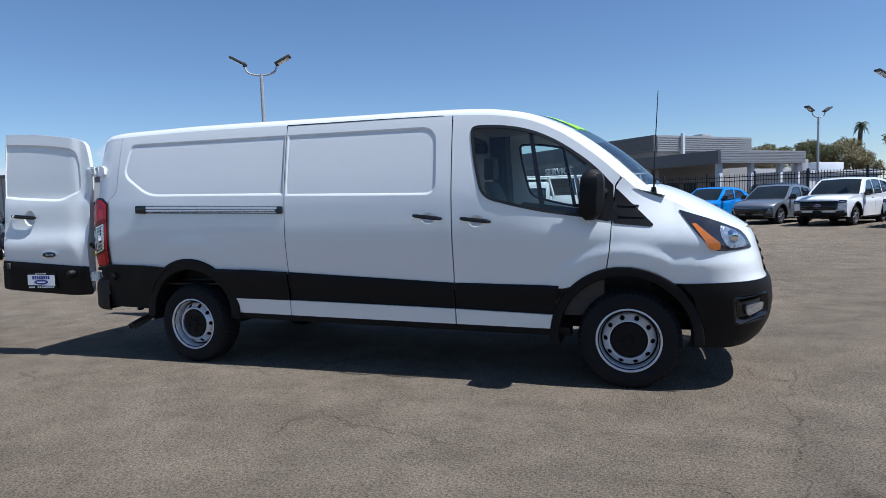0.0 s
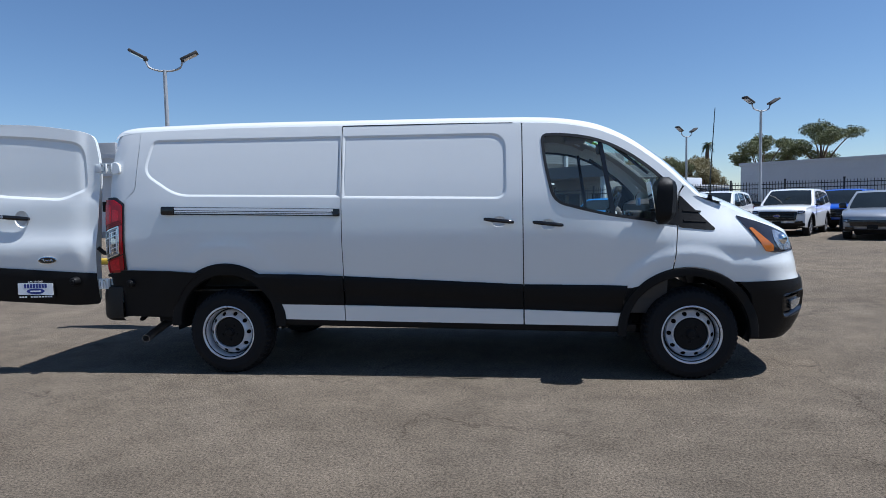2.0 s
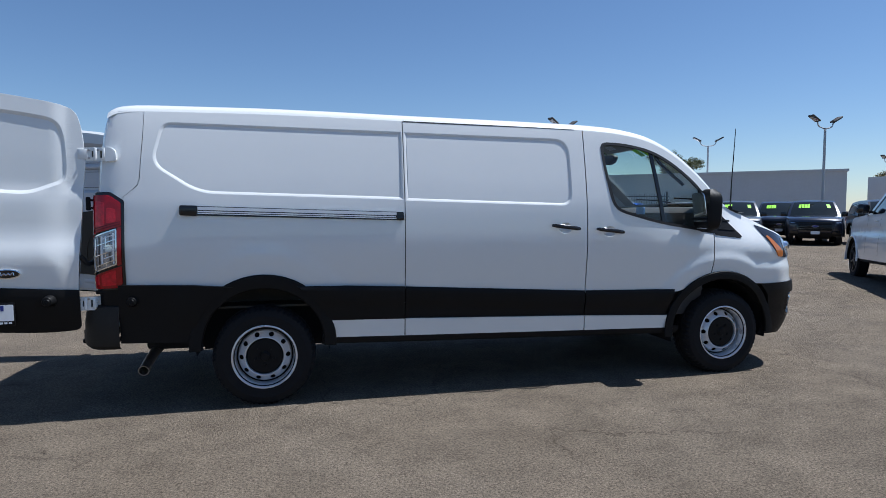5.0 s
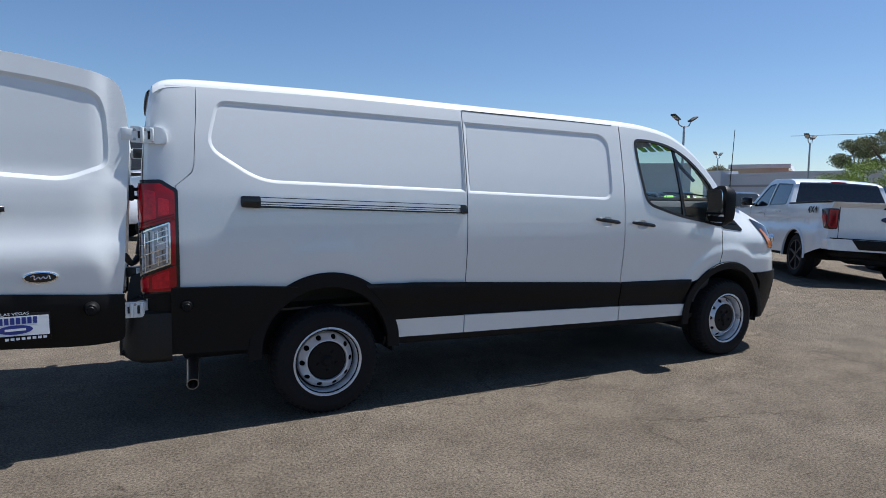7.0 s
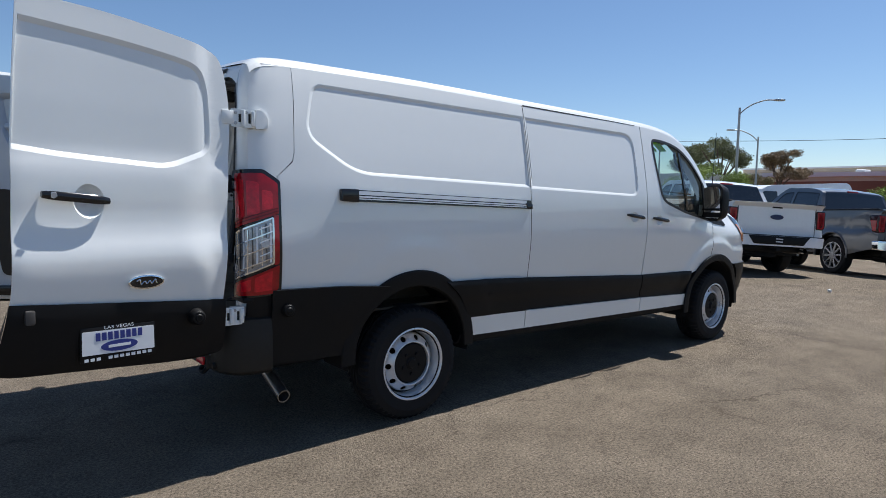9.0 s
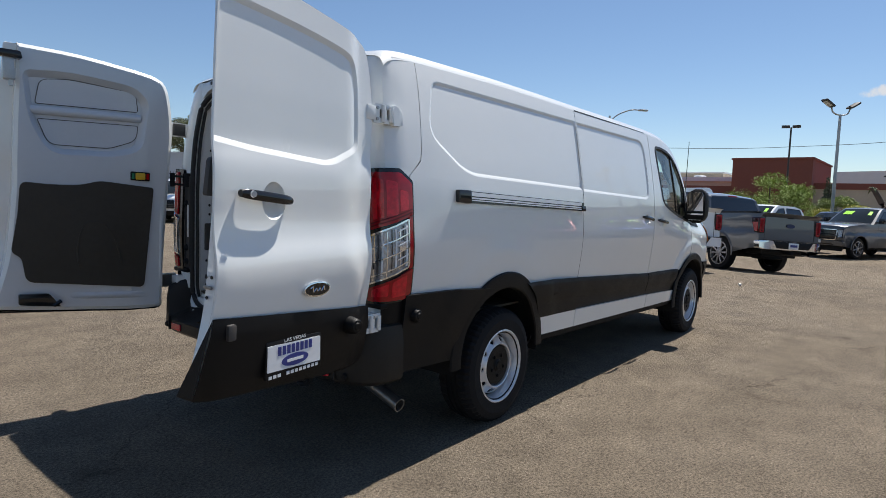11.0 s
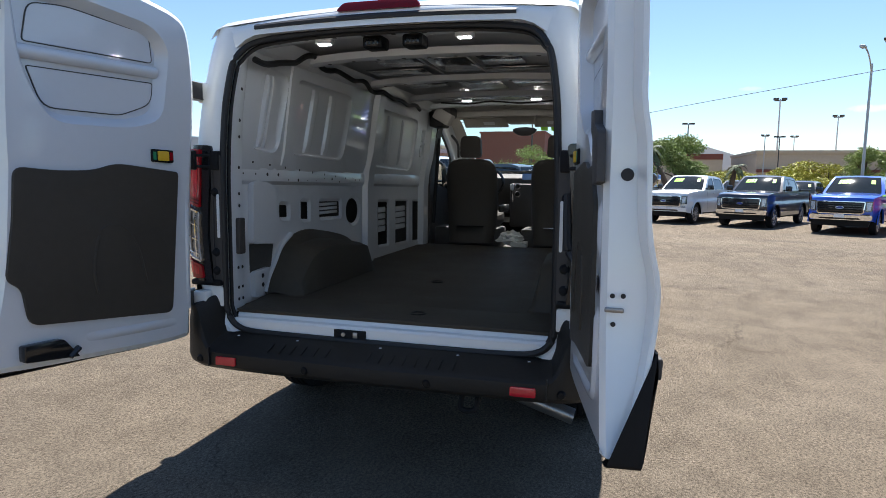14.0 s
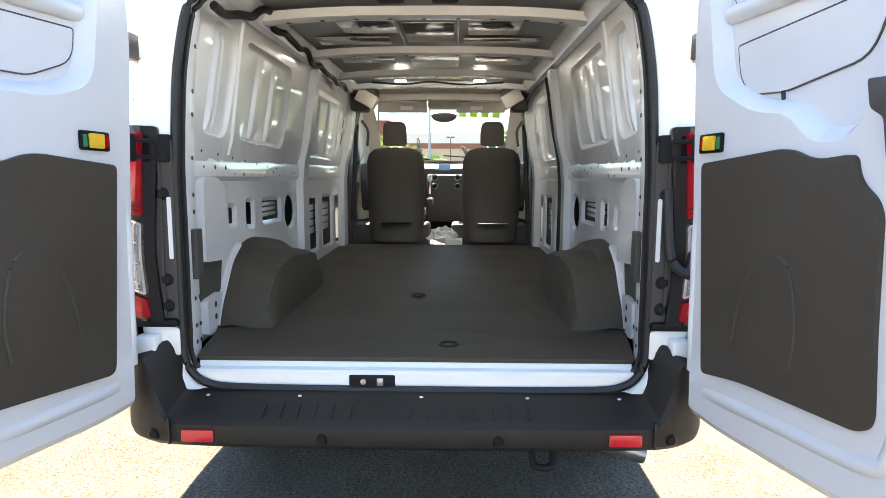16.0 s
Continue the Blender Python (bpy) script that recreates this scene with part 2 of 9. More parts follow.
def material(name, color, rough=0.5, metal=0.0, vary=0.08, scale=6.0, bump=0.0, bump_scale=60.0, coat=0.0, coat_rough=0.03, spec=0.5, rough_vary=0.1, per_piece=0.0):
    """A procedural surface: base colour with two scales of variation, uneven gloss, fine relief."""
    m = bpy.data.materials.new(name)
    m.use_nodes = True
    nt = m.node_tree
    b = nt.nodes["Principled BSDF"]
    co = nt.nodes.new("ShaderNodeTexCoord")
    n1, n2 = nt.nodes.new("ShaderNodeTexNoise"), nt.nodes.new("ShaderNodeTexNoise")
    n1.inputs["Scale"].default_value, n2.inputs["Scale"].default_value = scale, scale * 11
    n1.inputs["Detail"].default_value, n2.inputs["Detail"].default_value = 4, 3
    for n in (n1, n2):
        nt.links.new(co.outputs["Object"], n.inputs["Vector"])
    mid = nt.nodes.new("ShaderNodeMath")
    mid.operation = "MULTIPLY_ADD"
    mid.inputs[1].default_value = 0.4
    nt.links.new(n2.outputs["Fac"], mid.inputs[0])
    half = nt.nodes.new("ShaderNodeMath")
    half.operation = "MULTIPLY"
    half.inputs[1].default_value = 0.6
    nt.links.new(n1.outputs["Fac"], half.inputs[0])
    nt.links.new(half.outputs[0], mid.inputs[2])
    ramp = nt.nodes.new("ShaderNodeMapRange")
    ramp.inputs["From Min"].default_value, ramp.inputs["From Max"].default_value = 0.3, 0.7
    ramp.inputs["To Min"].default_value, ramp.inputs["To Max"].default_value = 1 - vary, 1 + vary
    nt.links.new(mid.outputs[0], ramp.inputs["Value"])
    mul = nt.nodes.new("ShaderNodeVectorMath")
    mul.operation = "SCALE"
    mul.inputs[0].default_value = color
    nt.links.new(ramp.outputs[0], mul.inputs["Scale"])
    out = mul.outputs[0]
    if per_piece:
        info = nt.nodes.new("ShaderNodeObjectInfo")
        r2 = nt.nodes.new("ShaderNodeMapRange")
        r2.inputs["To Min"].default_value, r2.inputs["To Max"].default_value = 1 - per_piece, 1 + per_piece
        nt.links.new(info.outputs["Random"], r2.inputs["Value"])
        m2 = nt.nodes.new("ShaderNodeVectorMath")
        m2.operation = "SCALE"
        nt.links.new(out, m2.inputs[0])
        nt.links.new(r2.outputs[0], m2.inputs["Scale"])
        out = m2.outputs[0]
    nt.links.new(out, b.inputs["Base Color"])
    rr = nt.nodes.new("ShaderNodeMapRange")
    rr.inputs["From Min"].default_value, rr.inputs["From Max"].default_value = 0.3, 0.7
    rr.inputs["To Min"].default_value, rr.inputs["To Max"].default_value = max(rough * (1 - rough_vary), 0.0), min(rough * (1 + rough_vary), 1.0)
    nt.links.new(n1.outputs["Fac"], rr.inputs["Value"])
    nt.links.new(rr.outputs[0], b.inputs["Roughness"])
    b.inputs["Metallic"].default_value = metal
    b.inputs["Specular IOR Level"].default_value = spec
    b.inputs["Coat Weight"].default_value, b.inputs["Coat Roughness"].default_value = coat, coat_rough
    if bump:
        n3, bp = nt.nodes.new("ShaderNodeTexNoise"), nt.nodes.new("ShaderNodeBump")
        n3.inputs["Scale"].default_value, n3.inputs["Detail"].default_value = bump_scale, 3
        nt.links.new(co.outputs["Object"], n3.inputs["Vector"])
        bp.inputs["Strength"].default_value, bp.inputs["Distance"].default_value = bump, 0.01
        nt.links.new(n3.outputs["Fac"], bp.inputs["Height"])
        nt.links.new(bp.outputs[0], b.inputs["Normal"])
    return m


def glass(name, color=(0.9, 0.95, 0.93), rough=0.0, clear=0.75):
    """Thin glass: a clear sheet with real reflection."""
    m = bpy.data.materials.new(name)
    m.use_nodes = True
    nt = m.node_tree
    out = nt.nodes["Material Output"]
    tr, gl, mx, fr, pw = (nt.nodes.new(n) for n in ("ShaderNodeBsdfTransparent", "ShaderNodeBsdfGlossy", "ShaderNodeMixShader", "ShaderNodeLayerWeight", "ShaderNodeMath"))
    tr.inputs["Color"].default_value = (*[c * clear for c in color], 1)
    gl.inputs["Roughness"].default_value = rough
    fr.inputs["Blend"].default_value = 0.5
    pw.operation, pw.inputs[1].default_value = "POWER", 4.0
    lo = nt.nodes.new("ShaderNodeMath")
    lo.operation, lo.inputs[1].default_value, lo.inputs[2].default_value = "MULTIPLY_ADD", 0.85, 0.06
    nt.links.new(fr.outputs["Facing"], pw.inputs[0])
    nt.links.new(pw.outputs[0], lo.inputs[0])
    nt.links.new(lo.outputs[0], mx.inputs["Fac"])
    nt.links.new(tr.outputs[0], mx.inputs[1])
    nt.links.new(gl.outputs[0], mx.inputs[2])
    nt.links.new(mx.outputs[0], out.inputs["Surface"])
    return m


def asphalt_material():
    m = bpy.data.materials.new("sun_bleached_asphalt")
    m.use_nodes = True
    nt = m.node_tree
    b = nt.nodes["Principled BSDF"]
    N, L = nt.nodes.new, nt.links.new
    co = N("ShaderNodeTexCoord")

    def noise_at(scale, detail=5, rough=0.6, warp=None):
        n = N("ShaderNodeTexNoise")
        n.inputs["Scale"].default_value, n.inputs["Detail"].default_value, n.inputs["Roughness"].default_value = scale, detail, rough
        L(co.outputs["Object"], n.inputs["Vector"])
        return n

    def ramp_of(src, lo, hi, a, c):
        r = N("ShaderNodeMapRange")
        r.inputs["From Min"].default_value, r.inputs["From Max"].default_value, r.inputs["To Min"].default_value, r.inputs["To Max"].default_value = lo, hi, a, c
        L(src, r.inputs["Value"])
        return r.outputs[0]

    def times(a, c):
        t = N("ShaderNodeMath")
        t.operation = "MULTIPLY"
        L(a, t.inputs[0])
        L(c, t.inputs[1])
        return t.outputs[0]

    big = ramp_of(noise_at(0.22, 3).outputs["Fac"], 0.35, 0.65, 0.9, 1.08)
    mid = ramp_of(noise_at(2.2, 9, 0.75).outputs["Fac"], 0.34, 0.68, 0.76, 1.22)
    # worn streaks along the lanes
    mp = N("ShaderNodeMapping")
    mp.inputs["Scale"].default_value = (0.35, 2.4, 1)
    mp.inputs["Rotation"].default_value = (0, 0, 0.35)
    L(co.outputs["Object"], mp.inputs["Vector"])
    sn = N("ShaderNodeTexNoise")
    sn.inputs["Scale"].default_value, sn.inputs["Detail"].default_value = 1.1, 6
    L(mp.outputs[0], sn.inputs["Vector"])
    streak = ramp_of(sn.outputs["Fac"], 0.35, 0.65, 0.95, 1.04)
    grit = ramp_of(noise_at(70, 3, 0.7).outputs["Fac"], 0.32, 0.68, 0.42, 1.62)
    pits = ramp_of(noise_at(24, 6, 0.72).outputs["Fac"], 0.33, 0.47, 0.70, 1.03)
    fine = ramp_of(noise_at(230, 3, 0.75).outputs["Fac"], 0.3, 0.7, 0.42, 1.62)
    # fine cracks
    wob, vo, dsp = noise_at(2.3, 4), N("ShaderNodeTexVoronoi"), N("ShaderNodeMixRGB")
    dsp.blend_type, dsp.inputs["Fac"].default_value = "ADD", 0.55
    L(co.outputs["Object"], dsp.inputs["Color1"])
    L(wob.outputs["Color"], dsp.inputs["Color2"])
    vo.feature, vo.inputs["Scale"].default_value = "DISTANCE_TO_EDGE", 0.33
    L(dsp.outputs[0], vo.inputs["Vector"])
    crack = ramp_of(vo.outputs["Distance"], 0.0, 0.0042, 0.56, 1.0)
    gate = ramp_of(noise_at(0.6, 2).outputs["Fac"], 0.42, 0.58, 0.0, 1.0)
    cg = N("ShaderNodeMix")
    L(gate, cg.inputs["Factor"])
    cg.inputs["A"].default_value = 1.0
    L(crack, cg.inputs["B"])
    # oil spots
    sp = N("ShaderNodeTexVoronoi")
    sp.inputs["Scale"].default_value = 0.9
    L(co.outputs["Object"], sp.inputs["Vector"])
    spot = ramp_of(sp.outputs["Distance"], 0.015, 0.085, 0.72, 1.0)
    val = times(times(times(big, times(mid, pits)), times(streak, grit)), times(times(fine, cg.outputs["Result"]), spot))
    sc = N("ShaderNodeVectorMath")
    sc.operation = "SCALE"
    hue, tint = noise_at(0.5, 3), N("ShaderNodeMixRGB")
    tint.inputs["Color1"].default_value, tint.inputs["Color2"].default_value = (0.176, 0.141, 0.103, 1), (0.155, 0.131, 0.103, 1)
    L(hue.outputs["Fac"], tint.inputs["Fac"])
    L(tint.outputs[0], sc.inputs[0])
    L(val, sc.inputs["Scale"])
    L(sc.outputs[0], b.inputs["Base Color"])
    b.inputs["Roughness"].default_value = 0.88
    b.inputs["Specular IOR Level"].default_value = 0.06
    bp = N("ShaderNodeBump")
    bp.inputs["Strength"].default_value, bp.inputs["Distance"].default_value = 0.75, 0.006
    L(times(grit, fine), bp.inputs["Height"])
    L(bp.outputs[0], b.inputs["Normal"])
    return m


M = {}
M["asphalt"] = asphalt_material()
M["white_paint"] = material("white_car_paint", (0.80, 0.818, 0.805), 0.38, vary=0.01, scale=1.2, coat=1.0, coat_rough=0.02)
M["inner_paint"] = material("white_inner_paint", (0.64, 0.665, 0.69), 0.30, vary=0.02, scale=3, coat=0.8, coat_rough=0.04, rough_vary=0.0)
M["black_plastic"] = material("grained_black_plastic", (0.007, 0.007, 0.0075), 0.48, spec=0.18, vary=0.15, scale=5, bump=0.12, bump_scale=700)
# lighter, browner copy of the black plastic; the rear's brightness is put into it
M["bumper_plastic"] = material("lightened_bumper_plastic", (0.020, 0.018, 0.0155), 0.55, spec=0.3, vary=0.18, scale=5, bump=0.12, bump_scale=700)
M["gloss_black"] = material("gloss_black", (0.012, 0.012, 0.013), 0.12, vary=0.05)
M["rubber"] = material("tyre_rubber", (0.010, 0.010, 0.011), 0.78, spec=0.25, vary=0.25, scale=9, bump=0.2, bump_scale=160)
M["seal"] = material("black_rubber_seal", (0.012, 0.012, 0.013), 0.55, vary=0.1)
M["silver"] = material("silver_wheel_paint", (0.72, 0.73, 0.75), 0.30, metal=0.5, vary=0.06, coat=0.3)
M["chrome"] = material("chrome", (0.75, 0.76, 0.78), 0.09, metal=1.0, vary=0.03)
M["track_alloy"] = material("brushed_track_alloy", (0.80, 0.81, 0.82), 0.42, metal=0.25, vary=0.05, scale=14)
M["steel"] = material("bare_steel", (0.42, 0.42, 0.42), 0.38, metal=0.9, vary=0.15, scale=12)
M["dark_metal"] = material("dark_underbody", (0.014, 0.014, 0.015), 0.75, spec=0.2, vary=0.3, scale=7)
M["exhaust"] = material("exhaust_steel", (0.30, 0.29, 0.28), 0.34, metal=0.85, vary=0.2, scale=12)
# near-black grey: paints shade into openings and gaps; also colours seams and bars
M["cavity"] = material("cavity_shade_and_seam_grey", (0.055, 0.054, 0.05), 0.6, vary=0.2, scale=8)
M["liner"] = material("cargo_liner_black", (0.062, 0.053, 0.040), 0.58, spec=0.25, vary=0.14, scale=3, bump=0.22, bump_scale=420)
M["door_card"] = material("door_card_black", (0.056, 0.049, 0.039), 0.5, spec=0.26, vary=0.12, scale=3, bump=0.2, bump_scale=500)
M["red_lens"] = material("red_lens", (0.34, 0.003, 0.008), 0.12, spec=0.35, vary=0.3, scale=24, coat=0.35)
M["red_glow"] = material("bright_red_lens", (0.62, 0.008, 0.020), 0.10, spec=0.35, vary=0.35, scale=40, coat=0.35)
M["red_dark"] = material("deep_red_lens", (0.15, 0.002, 0.005), 0.2, spec=0.2, vary=0.25, scale=30, coat=0.2)
M["red_reflector"] = material("red_reflector", (0.55, 0.015, 0.03), 0.2, vary=0.1, scale=40, coat=0.6)
M["tail_clear"] = material("clear_tail_lens", (0.36, 0.37, 0.39), 0.16, metal=0.6, vary=0.6, scale=18, bump=0.35, bump_scale=60, coat=0.8)
M["clear_lens"] = material("clear_lens", (0.42, 0.44, 0.47), 0.12, metal=0.7, vary=0.6, scale=26, bump=0.9, bump_scale=45, coat=1.0)
M["lens_green"] = material("green_sticker", (0.02, 0.22, 0.10), 0.4, vary=0.05)
M["amber"] = material("amber_lens", (0.55, 0.16, 0.025), 0.15, vary=0.12, scale=25, coat=0.8)
M["head_dark"] = material("headlamp_inner", (0.05, 0.05, 0.06), 0.14, metal=0.5, vary=0.3, scale=15, coat=1.0)
M["foil"] = material("foil_roof_sheet", (0.50, 0.51, 0.52), 0.13, metal=0.92, vary=0.12, scale=5, bump=0.35, bump_scale=7)
M["roof_sheet"] = material("grey_roof_sheet", (0.36, 0.365, 0.37), 0.42, metal=0.6, vary=0.1, scale=4, bump=0.15, bump_scale=6)
M["seat_cloth"] = material("dark_seat_vinyl", (0.046, 0.040, 0.033), 0.6, vary=0.18, scale=8, bump=0.25, bump_scale=260)
M["cab_trim"] = material("dark_grey_cab_trim", (0.055, 0.05, 0.046), 0.62, vary=0.1, scale=6, bump=0.15, bump_scale=300)
M["headliner"] = material("grey_headliner", (0.48, 0.46, 0.42), 0.85, vary=0.06, scale=6, bump=0.1, bump_scale=200)
M["yellow"] = material("yellow_latch", (0.75, 0.46, 0.03), 0.42, vary=0.06)
M["lime"] = material("lime_window_paint", (0.35, 0.86, 0.02), 0.55, vary=0.06, scale=12)
M["plate_white"] = material("plate_white", (0.78, 0.80, 0.82), 0.35, vary=0.02)
M["plate_blue"] = material("plate_blue", (0.025, 0.04, 0.22), 0.35, vary=0.05)
M["paper"] = material("crumpled_paper", (0.78, 0.76, 0.70), 0.75, vary=0.08, scale=15, bump=0.5, bump_scale=40)
M["screen"] = material("screen_blue", (0.25, 0.42, 0.75), 0.2, vary=0.05)
M["side_glass"] = glass("side_window_glass", (0.86, 0.94, 0.92), clear=0.97)
M["windshield"] = glass("windshield_glass", (0.86, 0.95, 0.90), clear=0.92)
M["mirror"] = material("mirror_glass", (0.85, 0.86, 0.88), 0.02, metal=1.0, vary=0.01)

# ---- ground ----
def fall(x, y):
    """The lot dips a little towards the row of trucks."""
    a, b = min(max((x - 9.0) / 10.0, 0.0), 1.0), min(max((9.0 - y) / 5.0, 0.0), 1.0)
    return -0.42 * a * a * (3 - 2 * a) * b * b * (3 - 2 * b)


def ground_sheet():
    bm = bmesh.new()
    xs = [-1200, -400, -120, -50, -20, -8, -4, -2, 0, 2, 4, 6, 9, 10, 11, 12, 13, 14, 15, 16, 17, 18, 19, 20, 30, 50, 120, 400, 1200]
    vs = [[bm.verts.new((x, y, fall(x, y))) for y in xs] for x in xs]
    for a, b in zip(vs, vs[1:]):
        for i in range(len(xs) - 1):
            bm.faces.new((a[i], b[i], b[i + 1], a[i + 1]))
    return bm


ground = part("ground", ground_sheet(), M["asphalt"])
tagged(ground, "sun-bleached brown-grey asphalt car lot with fine cracks", "asphalt", kind="structure")

# ---- the white cargo van: forward is +x, the rear axle stands at x = 0 ----
van = thing("cargo_van", pose(0, 0, 0), "white low-roof cargo van with black lower cladding and open rear doors", "van")

PZ = [0.30, 0.46, 0.58, 0.68, 0.80, 0.95, 1.10, 1.25, 1.40, 1.47, 1.60, 1.80, 1.95, 2.04, 2.12]
PY = [0.915, 0.932, 0.943, 0.953, 0.966, 0.984, 0.998, 0.993, 0.985, 0.977, 0.957, 0.920, 0.890, 0.868, 0.845]
_zs = np.linspace(0.30, 2.12, 183)
_ys = np.interp(_zs, PZ, PY)
_ys = np.convolve(np.pad(_ys, 6, mode="edge"), np.ones(13) / 13, "valid")


def ramp(t, a, b):
    t = min(max((t - a) / (b - a), 0.0), 1.0)
    return t * t * (3 - 2 * t)


def yside(x, z):
    """Half width of the body."""
    y = float(np.interp(z, _zs, _ys))
    if x > 2.9:
        y -= 0.13 * min((x - 2.9) / 1.0, 1.3) ** 1.6 * ramp(z, 1.0, 1.45)
    if x < -0.4:
        y -= 0.02 * ((-0.4 - x) / 0.6) ** 2 * ramp(z, 0.9, 1.4) * (1 - ramp(z, 1.5, 1.8))
    # flares round the wheel arches, ending in a soft crease
    for cx, cz, r, h in ((3.72, 0.36, 0.64, 0.020), (0.0, 0.44, 0.66, 0.009)):
        d = math.hypot(x - cx, (z - cz))
        if z > 0.5:
            y += h * (1 - ramp(d, r - 0.035, r + 0.05)) * ramp(z, 0.5, 0.72)
    return y


# plan curve of the nose, by arc length
XC, NOSE_N, NOSE_A, NOSE_Y = 4.05, 3.0, 0.70, 0.96
_th = np.linspace(0, math.pi / 2, 600)
_nx, _ny = NOSE_A * np.sin(_th) ** (2 / NOSE_N), NOSE_Y * np.cos(_th) ** (2 / NOSE_N)
_nl = np.concatenate([[0], np.cumsum(np.hypot(np.diff(_nx), np.diff(_ny)))])
NOSE_L = float(_nl[-1])
NFZ = [0.28, 0.36, 0.45, 0.60, 0.74, 0.80, 0.92, 1.05, 1.15, 1.25, 1.45]
NFX = [0.55, 0.64, 0.685, 0.70, 0.685, 0.655, 0.63, 0.59, 0.54, 0.47, 0.36]


def side(u, z, d=0.0, s=-1):
    """The outer skin of one flank (s = -1: right), wrapped round the nose; d moves outwards."""
    if u <= XC:
        return (u, s * (yside(u, z) + d), z)
    l = min(u - XC, NOSE_L)
    x, y = float(np.interp(l, _nl, _nx)), float(np.interp(l, _nl, _ny))
    a = float(np.interp(z, NFZ, NFX)) / NOSE_A
    w = yside(XC, z) / NOSE_Y
    k = l / NOSE_L
    return (XC + x * a + d * k, s * (y * w + d * (1 - k)), z)


SIL_X = [-1.02, -1.0, -0.97, -0.93, -0.85, -0.75, 0.0, 0.5, 1.0, 2.0, 2.5, 2.75, 2.98, 3.12, 3.32, 3.56, 3.75, 3.84]
SIL_Z = [2.030, 2.052, 2.078, 2.096, 2.107, 2.112, 2.118, 2.112, 2.102, 2.087, 2.075, 2.06, 2.022, 1.98, 1.88, 1.70, 1.515, 1.43]
_sx = np.linspace(-1.02, 3.84, 487)
_sz = np.interp(_sx, SIL_X, SIL_Z)
_sz = np.where(_sx < -0.8, _sz, np.convolve(np.pad(_sz, 9, mode="reflect", reflect_type="odd"), np.ones(19) / 19, "valid"))


def sil(x):
    return float(np.interp(x, _sx, _sz))


def rail_y(s):
    return yside(s, sil(s) - 0.05) - 0.065


def top(s, k, d=0.0):
    """Roof and windscreen surface: s along the van, k = -1..1 across."""
    b = 0.15 * ramp(s, 2.5, 3.75)
    c = 0.040 - 0.01 * ramp(s, 2.5, 3.5)
    return (s + b * (1 - k * k), k * rail_y(s), sil(s) + c * (1 - k * k) + d)


def band_top(x):
    return float(np.interp(x, [-1.1, -0.35, 1.0, 2.47, 3.3, 4.3], [0.893, 0.872, 0.822, 0.745, 0.732, 0.74]))


def strip_top(x):
    return float(np.interp(x, [0.4, 1.0, 2.46, 3.26], [0.592, 0.58, 0.542, 0.512]))


def strip_low(x):
    return float(np.interp(x, [0.4, 1.0, 2.46, 3.26], [0.465, 0.452, 0.424, 0.41]))


REAR_ARCH, FRONT_ARCH = (0.0, 0.44), (3.72, 0.36)


def arch_line(c, rx, rz, a0, a1, n=22):
    return ellipse(c[0], c[1], rx, rz, a0, a1, n)


def line(f, a, b, n=8):
    return [(a + (b - a) * i / n, f(a + (b - a) * i / n)) for i in range(n + 1)]


def corner_x(z):
    """The rear edge of the body in side view."""
    return float(np.interp(z, [0.4, 0.86, 1.5, 1.69, 1.9, 2.0, 2.07], [-1.05, -1.06, -1.06, -1.05, -1.03, -1.014, -0.99]))


def recess_border(outline, s, deep=0.0085, wide=0.020):
    """The pressed step and floor of a sunk panel."""
    mid = shrink(outline, wide * 0.35)
    inner = shrink(outline, wide)
    f = lambda p, d: side(p[0], p[1], d, s)
    rows = [[f(p, 0.0) for p in outline], [f(p, -deep * 0.22) for p in mid], [f(p, -deep * 0.62) for p in shrink(outline, wide * 0.7)], [f(p, -deep) for p in inner]]
    bm = strip(rows, closed=True)
    return mixed(bm, shell(inner, lambda u, v, w: side(u, v, -deep, s), step=0.07))


RECESS_1 = rounded([(1.001, 1.462, 0), (1.001, 1.968, 0), (-0.655, 1.99, 0.07), (-0.725, 1.70, 0.10), (-0.42, 1.50, 0.12)], 16)
RECESS_2 = rounded([(1.02, 1.455, 0), (2.35, 1.418, 0.10), (2.345, 1.948, 0.13), (1.02, 1.966, 0)], 16)
WINDOW = rounded([(2.705, 1.385, 0.10), (3.08, 1.28, 0.25), (3.44, 1.225, 0.05), (3.63, 1.19, 0.02), (3.66, 1.44, 0.03), (3.52, 1.60, 0.12), (3.29, 1.775, 0.15), (3.06, 1.885, 0.15), (2.80, 1.93, 0.12), (2.615, 1.93, 0.06), (2.635, 1.70, 0.2)], 6)


def handle_cup(hx, hz):
    """Outline of the hollow behind a door handle."""
    return [(hx + 0.058 * math.cos(a), hz + 0.042 * math.sin(a)) for a in np.linspace(0, 2 * math.pi, 33)[:-1]]


